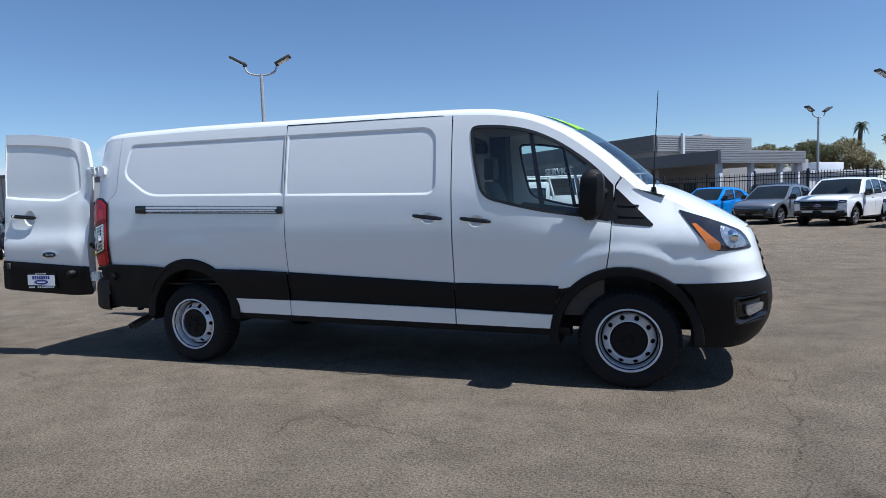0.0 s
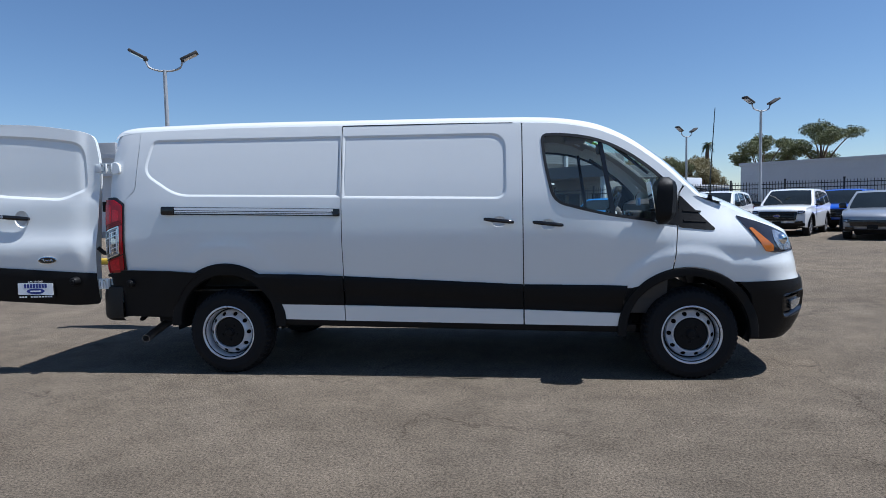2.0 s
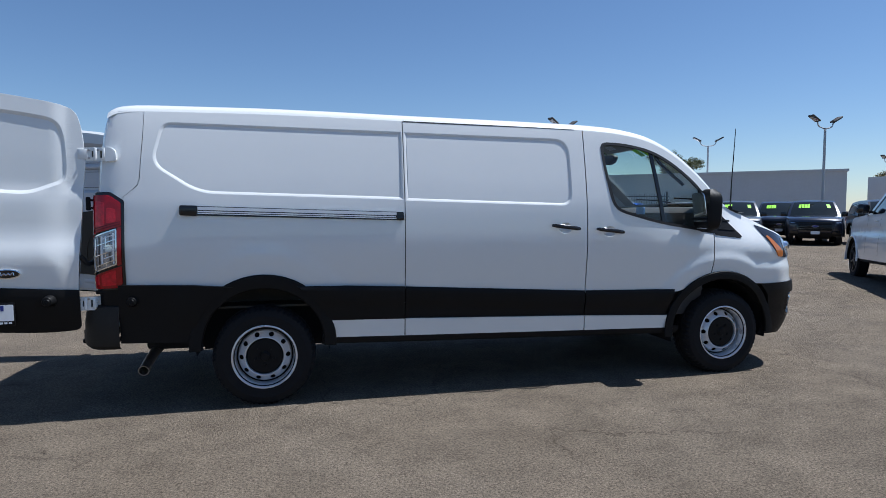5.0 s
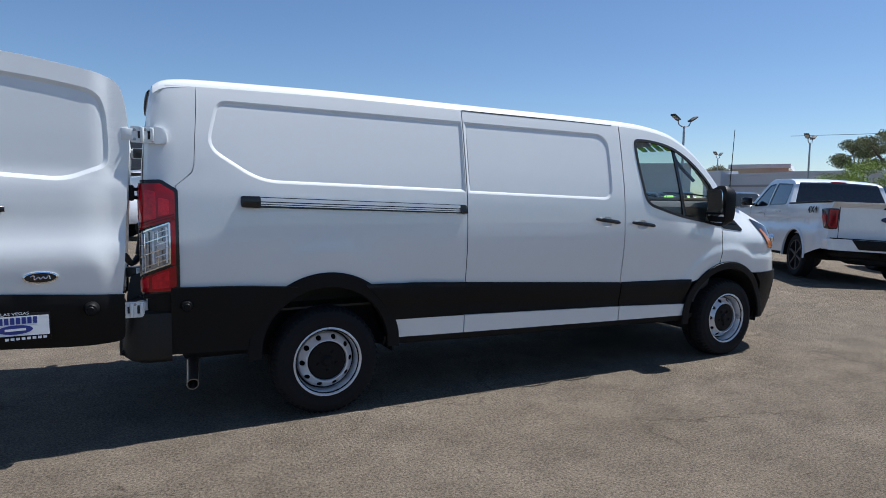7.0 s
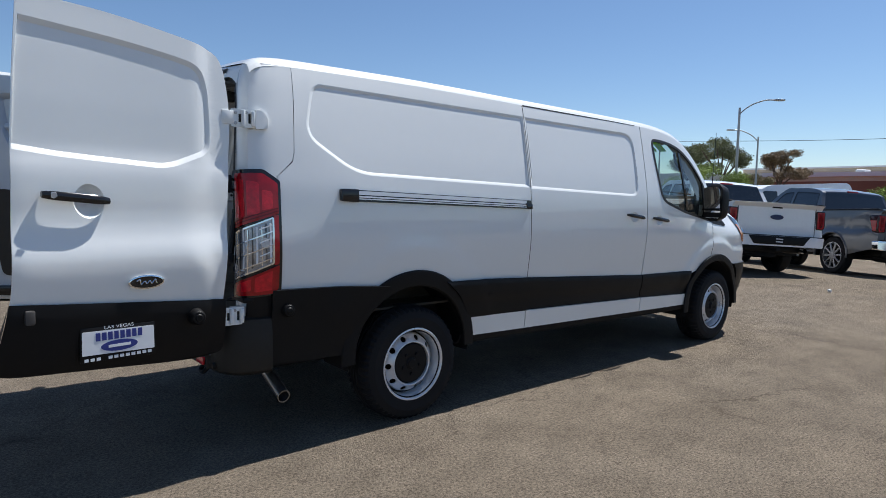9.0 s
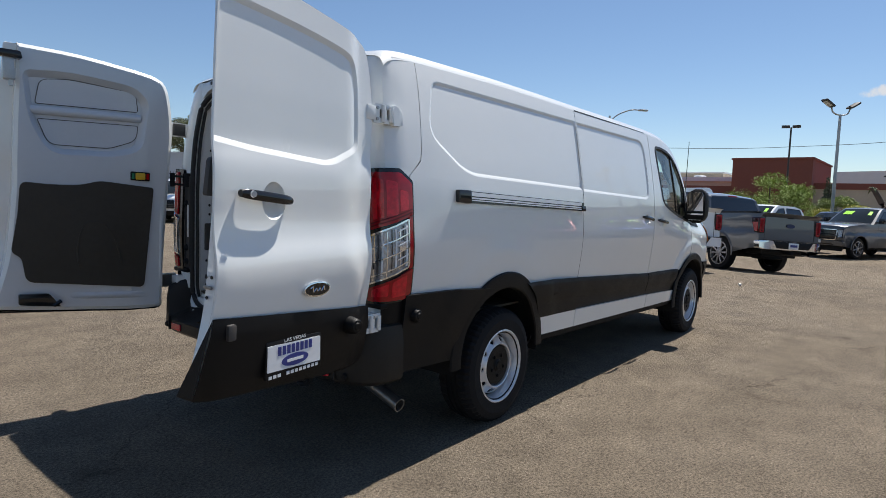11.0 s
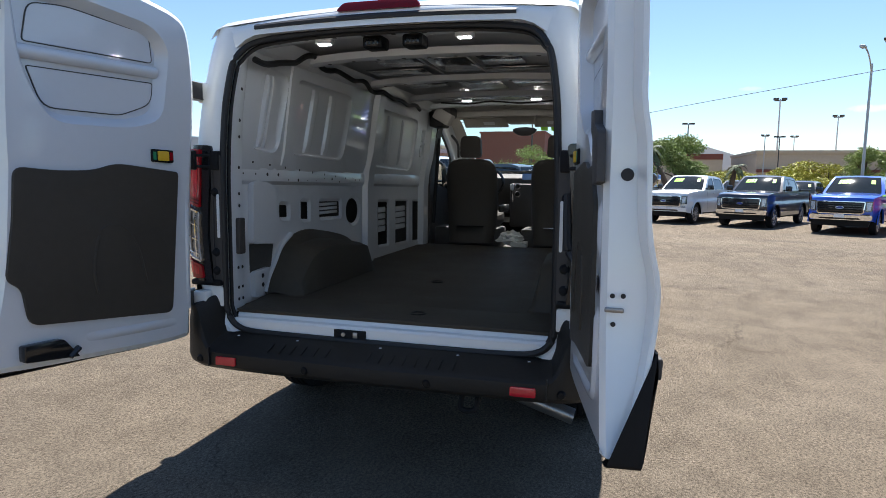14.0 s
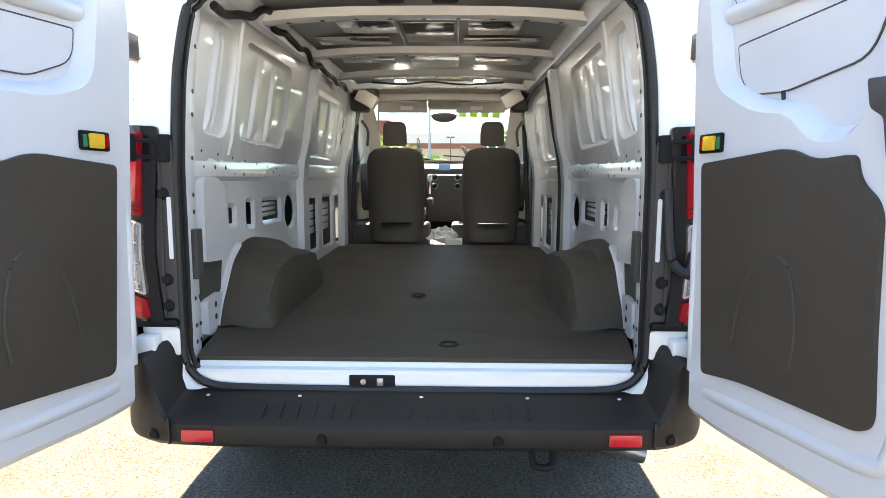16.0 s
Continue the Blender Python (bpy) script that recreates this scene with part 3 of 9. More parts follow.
def flank(s):
    """Painted panels, cladding, arches and sill of one side."""
    f = lambda u, v, w: side(u, v, 0.0, s)
    right = s < 0
    top_z = lambda x: sil(x) - 0.052
    # rear quarter
    arch = arch_line(REAR_ARCH, 0.47, 0.465, 158, 22)
    out = [(-0.915, band_top(-0.9) - 0.02)] + line(lambda x: band_top(x) - 0.02, -0.9, -0.47, 3) + [p for p in arch if p[1] > 0.8] + line(lambda x: band_top(x) - 0.02, 0.46, 1.009, 3)
    out += [(1.009, 1.3), (1.009, top_z(1.0))] + line(top_z, 0.95, -0.764, 8) + [(-0.768, 1.9), (-0.778, 1.75), (-0.787, 1.60), (-0.800, 1.55), (-0.887, 1.475), (-0.90, 1.2)]
    q = mixed(shell(out, f, [RECESS_1], 0.035), recess_border(RECESS_1, s))
    part("quarter_panel", q, M["white_paint"], van, angle=14)
    # load door
    out = line(lambda x: band_top(x) - 0.02, 1.015, 2.469, 6) + [(2.469, 1.3), (2.469, top_z(2.46))] + line(top_z, 2.3, 1.1, 6) + [(1.015, top_z(1.0)), (1.015, 1.3)]
    q = mixed(shell(out, f, [RECESS_2] + [handle_cup(2.285, 1.245)] * right, 0.035), recess_border(RECESS_2, s))
    load = part("sliding_door" if right else "side_panel", q, M["white_paint"], van, angle=14)
    if right:
        gap = line(lambda x: sil(x) - 0.059 + 0.004 * ramp(x, 1.4, 2.3), 1.016, 2.40, 8) + line(lambda x: sil(x) - 0.050, 2.40, 1.016, 8)
        part("door_gap", shell(gap, lambda u, v, w: side(u, v, 0.0012, s), step=0.15), M["seal"], load)
    # front door
    arch = [p for p in arch_line(FRONT_ARCH, 0.50, 0.49, 178, 95) if p[0] < 3.60 and p[1] > band_top(3.3)]
    out = line(lambda x: band_top(x) - 0.02, 2.477, 3.30, 6) + arch + [(3.602, 0.86), (3.625, 1.0), (3.638, 1.17), (3.665, 1.44), (3.70, 1.50)]
    out += line(top_z, 3.66, 2.477, 16) + [(2.477, 1.4)]
    q = shell(out, f, [WINDOW, handle_cup(2.665, 1.215)], 0.03, thick=0.02)
    door = part("front_door", q, M["white_paint"], van)
    ring = shell(WINDOW, lambda u, v, w: side(u, v, 0.004, s), [shrink(WINDOW, 0.022)], 0.08, thick=0.012)
    part("window_seal", ring, M["seal"], door)
    pane = [p for p in shrink(WINDOW, 0.012)]
    gl = part("window_pane", shell(pane, lambda u, v, w: side(u, v, -0.014, s), step=0.08), M["side_glass"], door)
    gl.visible_shadow = False
    bar = [(3.055, 1.885), (3.085, 1.885), (3.185, 1.265), (3.15, 1.268)]
    part("window_divider", shell(bar, lambda u, v, w: side(u, v, -0.004, s), step=0.1, thick=0.012), M["gloss_black"], door)
    sail = [(3.52, 1.225), (3.66, 1.19), (3.655, 1.445), (3.53, 1.58)]
    part("mirror_sail", shell(sail, lambda u, v, w: side(u, v, 0.006, s), step=0.1, thick=0.014), M["black_plastic"], door)
    # fender and wing
    arch = [p for p in arch_line(FRONT_ARCH, 0.50, 0.49, 105, 20) if p[0] > 3.608 and p[1] > 0.75]
    out = [(3.61, 0.86)] + arch + [(4.22, 0.755), (4.5, 0.76), (5.0, 0.765), (XC + NOSE_L, 0.765)]
    out += [(XC + NOSE_L, 1.075), (5.1, 1.085), (4.75, 1.125), (4.55, 1.165), (4.34, 1.215), (4.13, 1.29), (4.0, 1.335), (3.87, 1.385), (3.79, 1.43), (3.72, 1.50), (3.675, 1.44), (3.645, 1.17), (3.632, 1.0)]
    wing = part("front_wing", shell(out, f, (), 0.025), M["white_paint"], van)
    tri = [(3.672, 1.425), (3.925, 1.16), (3.90, 1.15), (3.652, 1.178)]
    tri = rounded([(p[0], p[1], 0.015) for p in tri], 3)
    part("wing_trim", shell(tri, lambda u, v, w: side(u, v, 0.006, s), step=0.08, thick=0.012), M["black_plastic"], wing)
    for k in range(2):
        z = 1.225 + 0.075 * k
        part("trim_rib", shell([(3.69, z), (3.86 - 0.035 * k, z - 0.012), (3.86 - 0.035 * k, z), (3.69, z + 0.014)], lambda u, v, w: side(u, v, 0.012, s), step=0.1, thick=0.01), M["black_plastic"], wing)
    # headlamp
    lamp = rounded([(4.10, 1.262, 0.02), (4.36, 1.198, 0.10), (4.66, 1.10, 0.05), (4.72, 0.985, 0.03), (4.34, 0.972, 0.06), (4.23, 1.10, 0.10)], 5)
    h = part("headlight", shell(lamp, lambda u, v, w: side(u, v, 0.007, s), step=0.04, thick=0.012), M["head_dark"], van, "dark headlight with amber turn signal")
    am = rounded([(4.20, 1.165, 0.01), (4.235, 1.168, 0.01), (4.395, 1.03, 0.01), (4.39, 0.985, 0.02), (4.315, 0.982, 0.02), (4.262, 1.08, 0.05)], 3)
    part("turn_signal", shell(am, lambda u, v, w: side(u, v, 0.011, s), step=0.05, thick=0.006), M["amber"], h)
    reflector = rounded([(4.43, 1.155, 0.04), (4.60, 1.10, 0.05), (4.66, 1.0, 0.03), (4.46, 0.99, 0.04), (4.41, 1.06, 0.04)], 5)
    part("reflector", shell(reflector, lambda u, v, w: side(u, v, 0.011, s), step=0.03, thick=0.006), M["clear_lens"], h)
    lens = lathe([(0, 0.022), (0.025, 0.018), (0.042, 0.0), (0.046, -0.01)], 20, "y")
    c = side(4.52, 1.07, 0.014, s)
    part("lens", moved(lens, Matrix.Translation(c) @ Matrix.Rotation(radians(28) * -s + (0 if s < 0 else math.pi), 4, "Z")), M["chrome"], h)
    # cladding: one piece a panel
    for name, a, b, low in (("rear_cladding", -1.0, 1.008, None), ("door_cladding", 1.016, 2.468, None), ("front_cladding", 2.478, 3.27, None)):
        if name == "rear_cladding":
            left = line(lambda x: band_top(x), -0.93, -0.465, 5)
            ar = [p for p in arch_line(REAR_ARCH, 0.475, 0.46, 170, 90) if p[1] < band_top(p[0]) and p[1] > 0.46]
            lo = [(-0.462, 0.475), (-0.93, 0.49)]
            part("bumper_side", shell(left + [p for p in ar][::-1] + lo, lambda u, v, w: side(u, v, 0.007, s), step=0.08, thick=0.02), M["black_plastic"], van)
            ar = [p for p in arch_line(REAR_ARCH, 0.475, 0.46, 90, 10) if p[1] < band_top(p[0])]
            out = line(band_top, 1.008, 0.42, 4) + ar + line(strip_top, 0.475, 1.008, 3)
        else:
            out = line(strip_top, a, b, 5) + line(band_top, b, a, 5)
            if name == "front_cladding":
                out = line(strip_top, a, 3.255, 5) + [(3.235, 0.60), (3.27, band_top(3.27))] + line(band_top, 3.2, a, 5)
        crease = [(p[0], p[1]) for p in out]
        part(name, shell(crease, lambda u, v, w: side(u, v, 0.007 + 0.010 * ramp(v, band_top(u) - 0.16, band_top(u) - 0.09) * (1 - ramp(v, band_top(u) - 0.025, band_top(u))), s), step=0.035, thick=0.016, steps=(0.12, 0.02)), M["black_plastic"], van)
    for a, b in ((0.468, 1.008), (1.016, 2.468), (2.478, 3.255)):
        out = line(strip_low, a + (0.02 if a < 0.6 else 0), b, 5) + line(strip_top, b, a, 5)
        part("sill_panel", shell(out, lambda u, v, w: side(u, v, 0.002, s), step=0.08, thick=0.02), M["white_paint"], van)
    rows = []
    for x in np.linspace(0.40, 3.34, 14):
        z0 = strip_low(x) + 0.01
        rows.append([(x, s * 0.945, z0), (x, s * 0.935, z0 - 0.035), (x, s * 0.90, z0 - 0.07), (x, s * 0.80, z0 - 0.08), (x, s * 0.75, z0)])
    part("rocker", strip(rows), M["dark_metal"], van)
    # wheel arch lips
    for c, ro, ri, a0, a1 in ((REAR_ARCH, (0.505, 0.497), (0.415, 0.395), -4, 184), (FRONT_ARCH, (0.525, 0.515), (0.455, 0.445), -3, 183)):
        rows = []
        for i in range(41):
            a = radians(a0 + (a1 - a0) * i / 40)
            row = []
            for t, d in ((0.0, 0.006), (0.08, 0.016), (0.5, 0.022), (0.92, 0.022), (1.0, 0.014), (1.0, -0.03)):
                rx, rz = ro[0] + (ri[0] - ro[0]) * t, ro[1] + (ri[1] - ro[1]) * t
                u, z = c[0] + rx * math.cos(a), c[1] + rz * math.sin(a)
                yy = max(yside(min(u, XC), max(z, 0.5)), 0.955)
                row.append((u, s * (yy + d), z))
            rows.append(row)
        part("wheel_arch", strip(rows), M["black_plastic"], van)
        well = strip([[(c[0] + 0.46 * math.cos(radians(a)), s * y, c[1] + 0.45 * math.sin(radians(a)) - 0.01) for y in (0.955, 0.8, 0.665 if c is REAR_ARCH else 0.58)] for a in range(-8, 189, 7)])
        part("wheel_well", well, M["dark_metal"], van)
    # door handles and their cups
    for hx, hz, own in ((2.285, 1.245, load), (2.665, 1.215, door)):
        if hx < 2.4 and not right:
            continue
        bm = shaped(sheet(handle_cup(hx, hz), (), 0.01), lambda u, v, w: side(u, v, -0.026 * max(0.0, 1 - ((u - hx) / 0.058) ** 2 - ((v - hz) / 0.042) ** 2) ** 0.7, s))
        part("handle_cup", bm, M["white_paint"], own)
        row = []
        for i in range(13):
            t = i / 12 * 2 - 1
            u, z = hx + 0.118 * t, hz + 0.008 - 0.014 * t
            d = 0.042 - 0.02 * t**4
            h0 = 0.016 * (1 - 0.35 * t**6)
            row.append([side(u, z + h0 * math.sin(q), d + 0.012 * math.cos(q) - 0.006, s) for q in np.linspace(0, 2 * math.pi, 11)[:-1]])
        bm = strip(row, closed=True)
        bmesh.ops.holes_fill(bm, edges=bm.edges[:], sides=0)
        part("door_handle", bm, M["gloss_black"], own)


flank(-1)
flank(1)

# sliding door rail on the right flank
rail = part("door_track", slab(rounded([(-0.53, 1.418, 0.01), (1.0, 1.372, 0.01), (1.0, 1.312, 0.01), (-0.53, 1.352, 0.01)], 3), lambda u, v, w: side(u, v, w), -0.004, 0.009, step=0.2), M["gloss_black"], van, "silver sliding door track with black ends")
for z0, hh in ((1.410, 0.022), (1.382, 0.009), (1.368, 0.006)):
    part("track_ridge", slab([(-0.42, z0), (0.945, z0 - 0.040), (0.945, z0 - 0.040 - hh), (-0.42, z0 - hh)], lambda u, v, w: side(u, v, w), 0.009, 0.018, step=0.2), M["track_alloy"], rail)
part("track_end", slab(rounded([(-0.535, 1.42, 0.012), (-0.425, 1.418, 0.006), (-0.425, 1.346, 0.006), (-0.535, 1.352, 0.012)], 3), lambda u, v, w: side(u, v, w), 0.0, 0.026, step=0.2, bevel=0.006), M["gloss_black"], rail)
part("track_end", slab(rounded([(0.935, 1.352, 0.006), (1.0, 1.348, 0.006), (1.0, 1.312, 0.006), (0.955, 1.312, 0.006)], 3), lambda u, v, w: side(u, v, w), 0.0, 0.024, step=0.2, bevel=0.004), M["gloss_black"], rail)

# roof skin with rails, windscreen, pillars
ks = [-1, -0.93, -0.8, -0.55, -0.25, 0, 0.25, 0.55, 0.8, 0.93, 1]


def edge_row(s):
    z = sil(s)
    out = []
    for sg in (-1, 1):
        e = [(s, sg * (yside(s, z - 0.055) - 0.001), z - 0.055), (s, sg * (yside(s, z - 0.035) - 0.006), z - 0.035), (s, sg * (rail_y(s) + 0.035), z - 0.012)]
        out.append(e)
    return out[0] + [top(s, k) for k in ks] + out[1][::-1]


rows = [edge_row(s) for s in np.linspace(-0.762, 2.86, 60)]
# the rear edge of the roof rolls down to the door opening
roll = []
for t in (0.0, 0.06, 0.13, 0.22, 0.35, 0.5, 0.75, 1.0):
    s = -0.995 + 0.233 * t
    roll.append([(p[0], p[1] * (1 - 0.012 * (1 - t) ** 2), p[2]) for p in edge_row(s)])
part("roof", strip(roll[:-1] + rows), M["white_paint"], van)
for sg in (-1, 1):
    rows = []
    for s in np.linspace(2.86, 3.84, 26):
        e = edge_row(s)
        rows.append((e[:3] if sg < 0 else e[-3:][::-1]) + [top(s, sg * k) for k in (1, 0.95, 0.9, 0.87)])
    part("windscreen_pillar", strip(rows), M["white_paint"], van)
rows = [[top(s, k) for k in np.linspace(-0.90, 0.90, 25)] for s in np.linspace(2.84, 3.84, 24)]
ws = part("windscreen", strip(rows), M["windshield"], van, "clear windscreen with lime paint figures")
ws.visible_shadow = False
rows = [[top(s, k, 0.002) for k in np.linspace(-0.90, 0.90, 15)] for s in np.linspace(2.84, 2.90, 3)]
part("windscreen_band", strip(rows), M["gloss_black"], ws)
# unreadable painted figures at the top of the windscreen, as plain bars
for i, k0 in enumerate((-0.72, -0.58, -0.44, -0.30)):
    rows = [[top(s, k, -0.004) for k in (k0, k0 + 0.095)] for s in (3.10, 3.17, 3.25, 3.33)]
    part("paint_figure", strip(rows), M["lime"], ws)
    rows = [[top(s, k, 0.004) for k in (k0, k0 + 0.095)] for s in (3.10, 3.17, 3.25, 3.33)]
    part("paint_figure", strip(rows), M["lime"], ws)
for k0 in (0.30, 0.62):
    rows = [[top(s, k, -0.004) for k in (k0, k0 + 0.12)] for s in (3.10, 3.15, 3.20)]
    part("paint_figure", strip(rows), M["lime"], ws)

# cowl, bonnet, grille, bumper
rows = []
for i in range(13):
    k = i / 12
    u = 3.80 + 0.97 * k
    z = float(np.interp(u, [3.79, 3.87, 4.0, 4.13, 4.34, 4.55, 4.75, 5.1], [1.43, 1.385, 1.335, 1.29, 1.215, 1.165, 1.125, 1.085]))
    e = side(u, z, -0.002)
    cx, cz = 3.985 + 0.625 * k, 1.44 - 0.33 * k**1.3
    row = []
    for j in np.linspace(-1, 1, 21):
        q = 1 - abs(j) ** 2.4
        row.append((e[0] + (cx - e[0]) * q, -e[1] * j, e[2] + (cz - e[2]) * q + 0.012 * (1 - abs(j) ** 8)))
    rows.append(row)
part("bonnet", strip(rows), M["white_paint"], van)
rows = [[(3.83 + 0.13 * (1 - k * k) + dx, 0.74 * k, 1.375 + dz + 0.035 * (1 - k * k)) for k in np.linspace(-1, 1, 15)] for dx, dz in ((-0.04, 0.02), (0.02, 0.005), (0.05, -0.02))]
part("cowl", strip(rows), M["black_plastic"], van)
for y0 in (-0.55, 0.15):
    wp = tube(arc([(3.97, y0, 1.462), (3.955, y0 + 0.25, 1.487), (3.91, y0 + 0.55, 1.505)], 5), 0.008, 6)
    part("wiper", wp, M["black_plastic"], van)
part("antenna", tube([(3.925, -0.80, 1.40), (3.93, -0.80, 1.6), (3.958, -0.80, 2.09)], 0.007, 6, 0.003), M["gloss_black"], van)
part("antenna_base", moved(lathe([(0.0, 0.06), (0.016, 0.055), (0.022, 0.0)], 12), Matrix.Translation((3.925, -0.80, 1.365))), M["black_plastic"], van)
for s in (-1, 1):
    out = [(4.10, 0.755), (4.5, 0.765), (5.0, 0.77), (XC + NOSE_L, 0.77), (XC + NOSE_L, 0.32), (4.9, 0.31), (4.5, 0.30), (4.15, 0.31), (4.17, 0.36), (4.20, 0.55), (4.175, 0.66)]
    fog = rounded([(4.42, 0.66, 0.05), (4.78, 0.68, 0.05), (4.82, 0.50, 0.06), (4.44, 0.455, 0.06)], 5)
    bump = lambda v: 0.012 + 0.012 * ramp(v, 0.44, 0.50) - 0.006 * ramp(v, 0.70, 0.76)
    bumper = part("front_bumper", shell(out, lambda u, v, w: side(u, v, bump(v), s), [fog], 0.05, thick=0.02), M["black_plastic"], van)
    rows = [[side(p[0], p[1], 0.02, s) for p in fog], [side(p[0], p[1], 0.030, s) for p in shrink(fog, 0.012)], [side(p[0], p[1], -0.02, s) for p in shrink(fog, 0.045)]]
    part("fog_bezel", mixed(strip(rows, closed=True), shell(shrink(fog, 0.045), lambda u, v, w: side(u, v, -0.02, s), step=0.05)), M["gloss_black"], bumper)
    fl = rounded([(4.53, 0.595, 0.025), (4.73, 0.605, 0.03), (4.74, 0.555, 0.03), (4.55, 0.515, 0.03)], 4)
    part("fog_lamp", slab(fl, lambda u, v, w: side(u, v, w, s), -0.02, 0.008, step=0.05, bevel=0.006), M["clear_lens"], bumper)
    gr = [(5.0, 0.78), (XC + NOSE_L, 0.78), (XC + NOSE_L, 1.04), (4.95, 1.05)]
    g = part("grille", shell(gr, lambda u, v, w: side(u, v, 0.006, s), step=0.06, thick=0.012), M["gloss_black"], van)
    for k in range(4):
        z = 0.81 + 0.06 * k
        part("grille_bar", shell([(5.02, z), (XC + NOSE_L - 0.001, z), (XC + NOSE_L - 0.001, z + 0.022), (5.02, z + 0.022)], lambda u, v, w: side(u, v, 0.016, s), step=0.08, thick=0.01), M["dark_metal"], g)

# wing mirrors: tall black housings on arms
for s in (-1, 1):
    rows = []
    for i in range(11):
        t = i / 10
        z = 1.205 + 0.35 * t
        sq = (1 - abs(2 * t - 1) ** 5) ** 0.5 if 0 < t < 1 else 0.35
        cx, cy = 3.50 + 0.02 * t, 1.065
        rows.append([(cx + sg_x * 0.065 * sq + (0.03 if sg_x > 0 else 0) * sq, s * (cy + sg_y * 0.105 * sq), z) for sg_x, sg_y in ((-1, -0.9), (-1, 0), (-1, 0.9), (-0.6, 1), (0.3, 0.95), (0.9, 0.5), (1, -0.2), (0.8, -0.9), (0, -1))])
    bm = strip(rows, closed=True)
    bmesh.ops.holes_fill(bm, edges=bm.edges[:], sides=0)
    mir = part("wing_mirror", bm, M["black_plastic"], van, "tall black wing mirror")
    glass_out = rounded([(0.985, 1.235, 0.03), (1.145, 1.235, 0.03), (1.145, 1.525, 0.04), (0.985, 1.525, 0.04)], 4)
    part("mirror_glass", slab(glass_out, lambda u, v, w: (3.432 - w - 0.16 * (v - 1.385), s * u, v), 0.0, 0.006), M["mirror"], mir)
    part("mirror_divider", box(3.405, 3.44, s * 0.98, s * 1.15, 1.305, 1.322, 0.004), M["black_plastic"], mir)
    part("mirror_arm", mixed(tube([(3.56, s * 0.93, 1.25), (3.53, s * 1.02, 1.26)], 0.032, 8), tube([(3.60, s * 0.92, 1.40), (3.54, s * 1.02, 1.36)], 0.026, 8)), M["black_plastic"], mir)

# wheels
tyre_profile = [(0.205, -0.105), (0.225, -0.118), (0.29, -0.124), (0.335, -0.112), (0.352, -0.090), (0.358, -0.055), (0.358, -0.040), (0.350, -0.037), (0.350, -0.028), (0.359, -0.025), (0.359, -0.004), (0.350, -0.002), (0.350, 0.006), (0.359, 0.008), (0.359, 0.028), (0.350, 0.030), (0.350, 0.038), (0.358, 0.041), (0.358, 0.055), (0.352, 0.090), (0.335, 0.112), (0.29, 0.124), (0.225, 0.118), (0.205, 0.105)]


def tyre_bm():
    """A tyre with notched shoulders."""
    bm = lathe(tyre_profile, 108, "y")
    for v in bm.verts:
        r = math.hypot(v.co.x, v.co.z)
        k = int(round(math.atan2(v.co.z, v.co.x) / (2 * math.pi / 108)))
        if r > 0.33 and abs(v.co.y) > 0.05 and k % 2:
            q = (r - 0.011) / r
            v.co.x, v.co.z = v.co.x * q, v.co.z * q
    return bm


tyre_mesh = mesh_of("tyre", tyre_bm(), M["rubber"], 15.0)


def steel_rim(sgn):
    """A steel wheel: rolled lip, groove, and a conical disc with ten round holes."""
    bm = lathe([(0.226, 0.100), (0.230, 0.112), (0.227, 0.119), (0.220, 0.121), (0.214, 0.116), (0.209, 0.098), (0.204, 0.086), (0.201, 0.060), (0.197, 0.026), (0.189, 0.022), (0.180, 0.056)], 64, "y")
    bm = mixed(bm, lathe([(0.142, 0.094), (0.139, 0.098), (0.135, 0.099), (0.131, 0.096), (0.129, 0.086), (0.128, 0.066)], 64, "y"))
    ring_of = lambda r, n: [(r * math.cos(a), r * math.sin(a)) for a in np.linspace(0, 2 * math.pi, n + 1)[:-1]]
    holes = [ring_of(0.142, 64)]
    for i in range(10):
        a = 2 * math.pi * (i + 0.5) / 10
        c = (0.1605 * math.cos(a), 0.1605 * math.sin(a))
        holes.append([(c[0] + 0.0155 * math.cos(q) * math.cos(a) - 0.018 * math.sin(q) * math.sin(a), c[1] + 0.0155 * math.cos(q) * math.sin(a) + 0.018 * math.sin(q) * math.cos(a)) for q in np.linspace(0, 2 * math.pi, 17)[:-1]])
    disc = sheet(ring_of(0.180, 64), holes, 9)
    g = bmesh.ops.extrude_face_region(disc, geom=disc.faces[:])
    for el in g["geom"]:
        if isinstance(el, bmesh.types.BMVert):
            el.co.z -= 0.010
    bm = mixed(bm, shaped(disc, lambda u, v, w: (u, -(0.094 - (math.hypot(u, v) - 0.142) + w), v)))
    if sgn > 0:
        bmesh.ops.scale(bm, vec=(1, -1, 1), verts=bm.verts)
    return bm


rim_meshes = {s: mesh_of("rim", steel_rim(s), M["silver"]) for s in (-1, 1)}
cap_meshes = {}
for s in (-1, 1):
    cap_bm = lathe([(0.0, 0.104), (0.026, 0.104), (0.029, 0.098), (0.036, 0.096), (0.040, 0.090), (0.076, 0.092), (0.116, 0.090), (0.127, 0.082), (0.130, 0.060)], 36, "y")
    for k in range(5):
        a = 2 * math.pi * k / 5
        nut = lathe([(0, 0.012), (0.010, 0.011), (0.012, 0.0)], 6, "y")
        cap_bm = mixed(cap_bm, moved(nut, Matrix.Translation((0.066 * math.cos(a), -0.090, 0.066 * math.sin(a)))))
    if s > 0:
        bmesh.ops.scale(cap_bm, vec=(1, -1, 1), verts=cap_bm.verts)
    cap_meshes[s] = mesh_of("hub_cap", cap_bm, M["black_plastic"])
back_mesh = mesh_of("brake", lathe([(0.0, 0.03), (0.20, 0.03), (0.205, -0.09), (0.0, -0.09)], 24, "y"), M["dark_metal"])
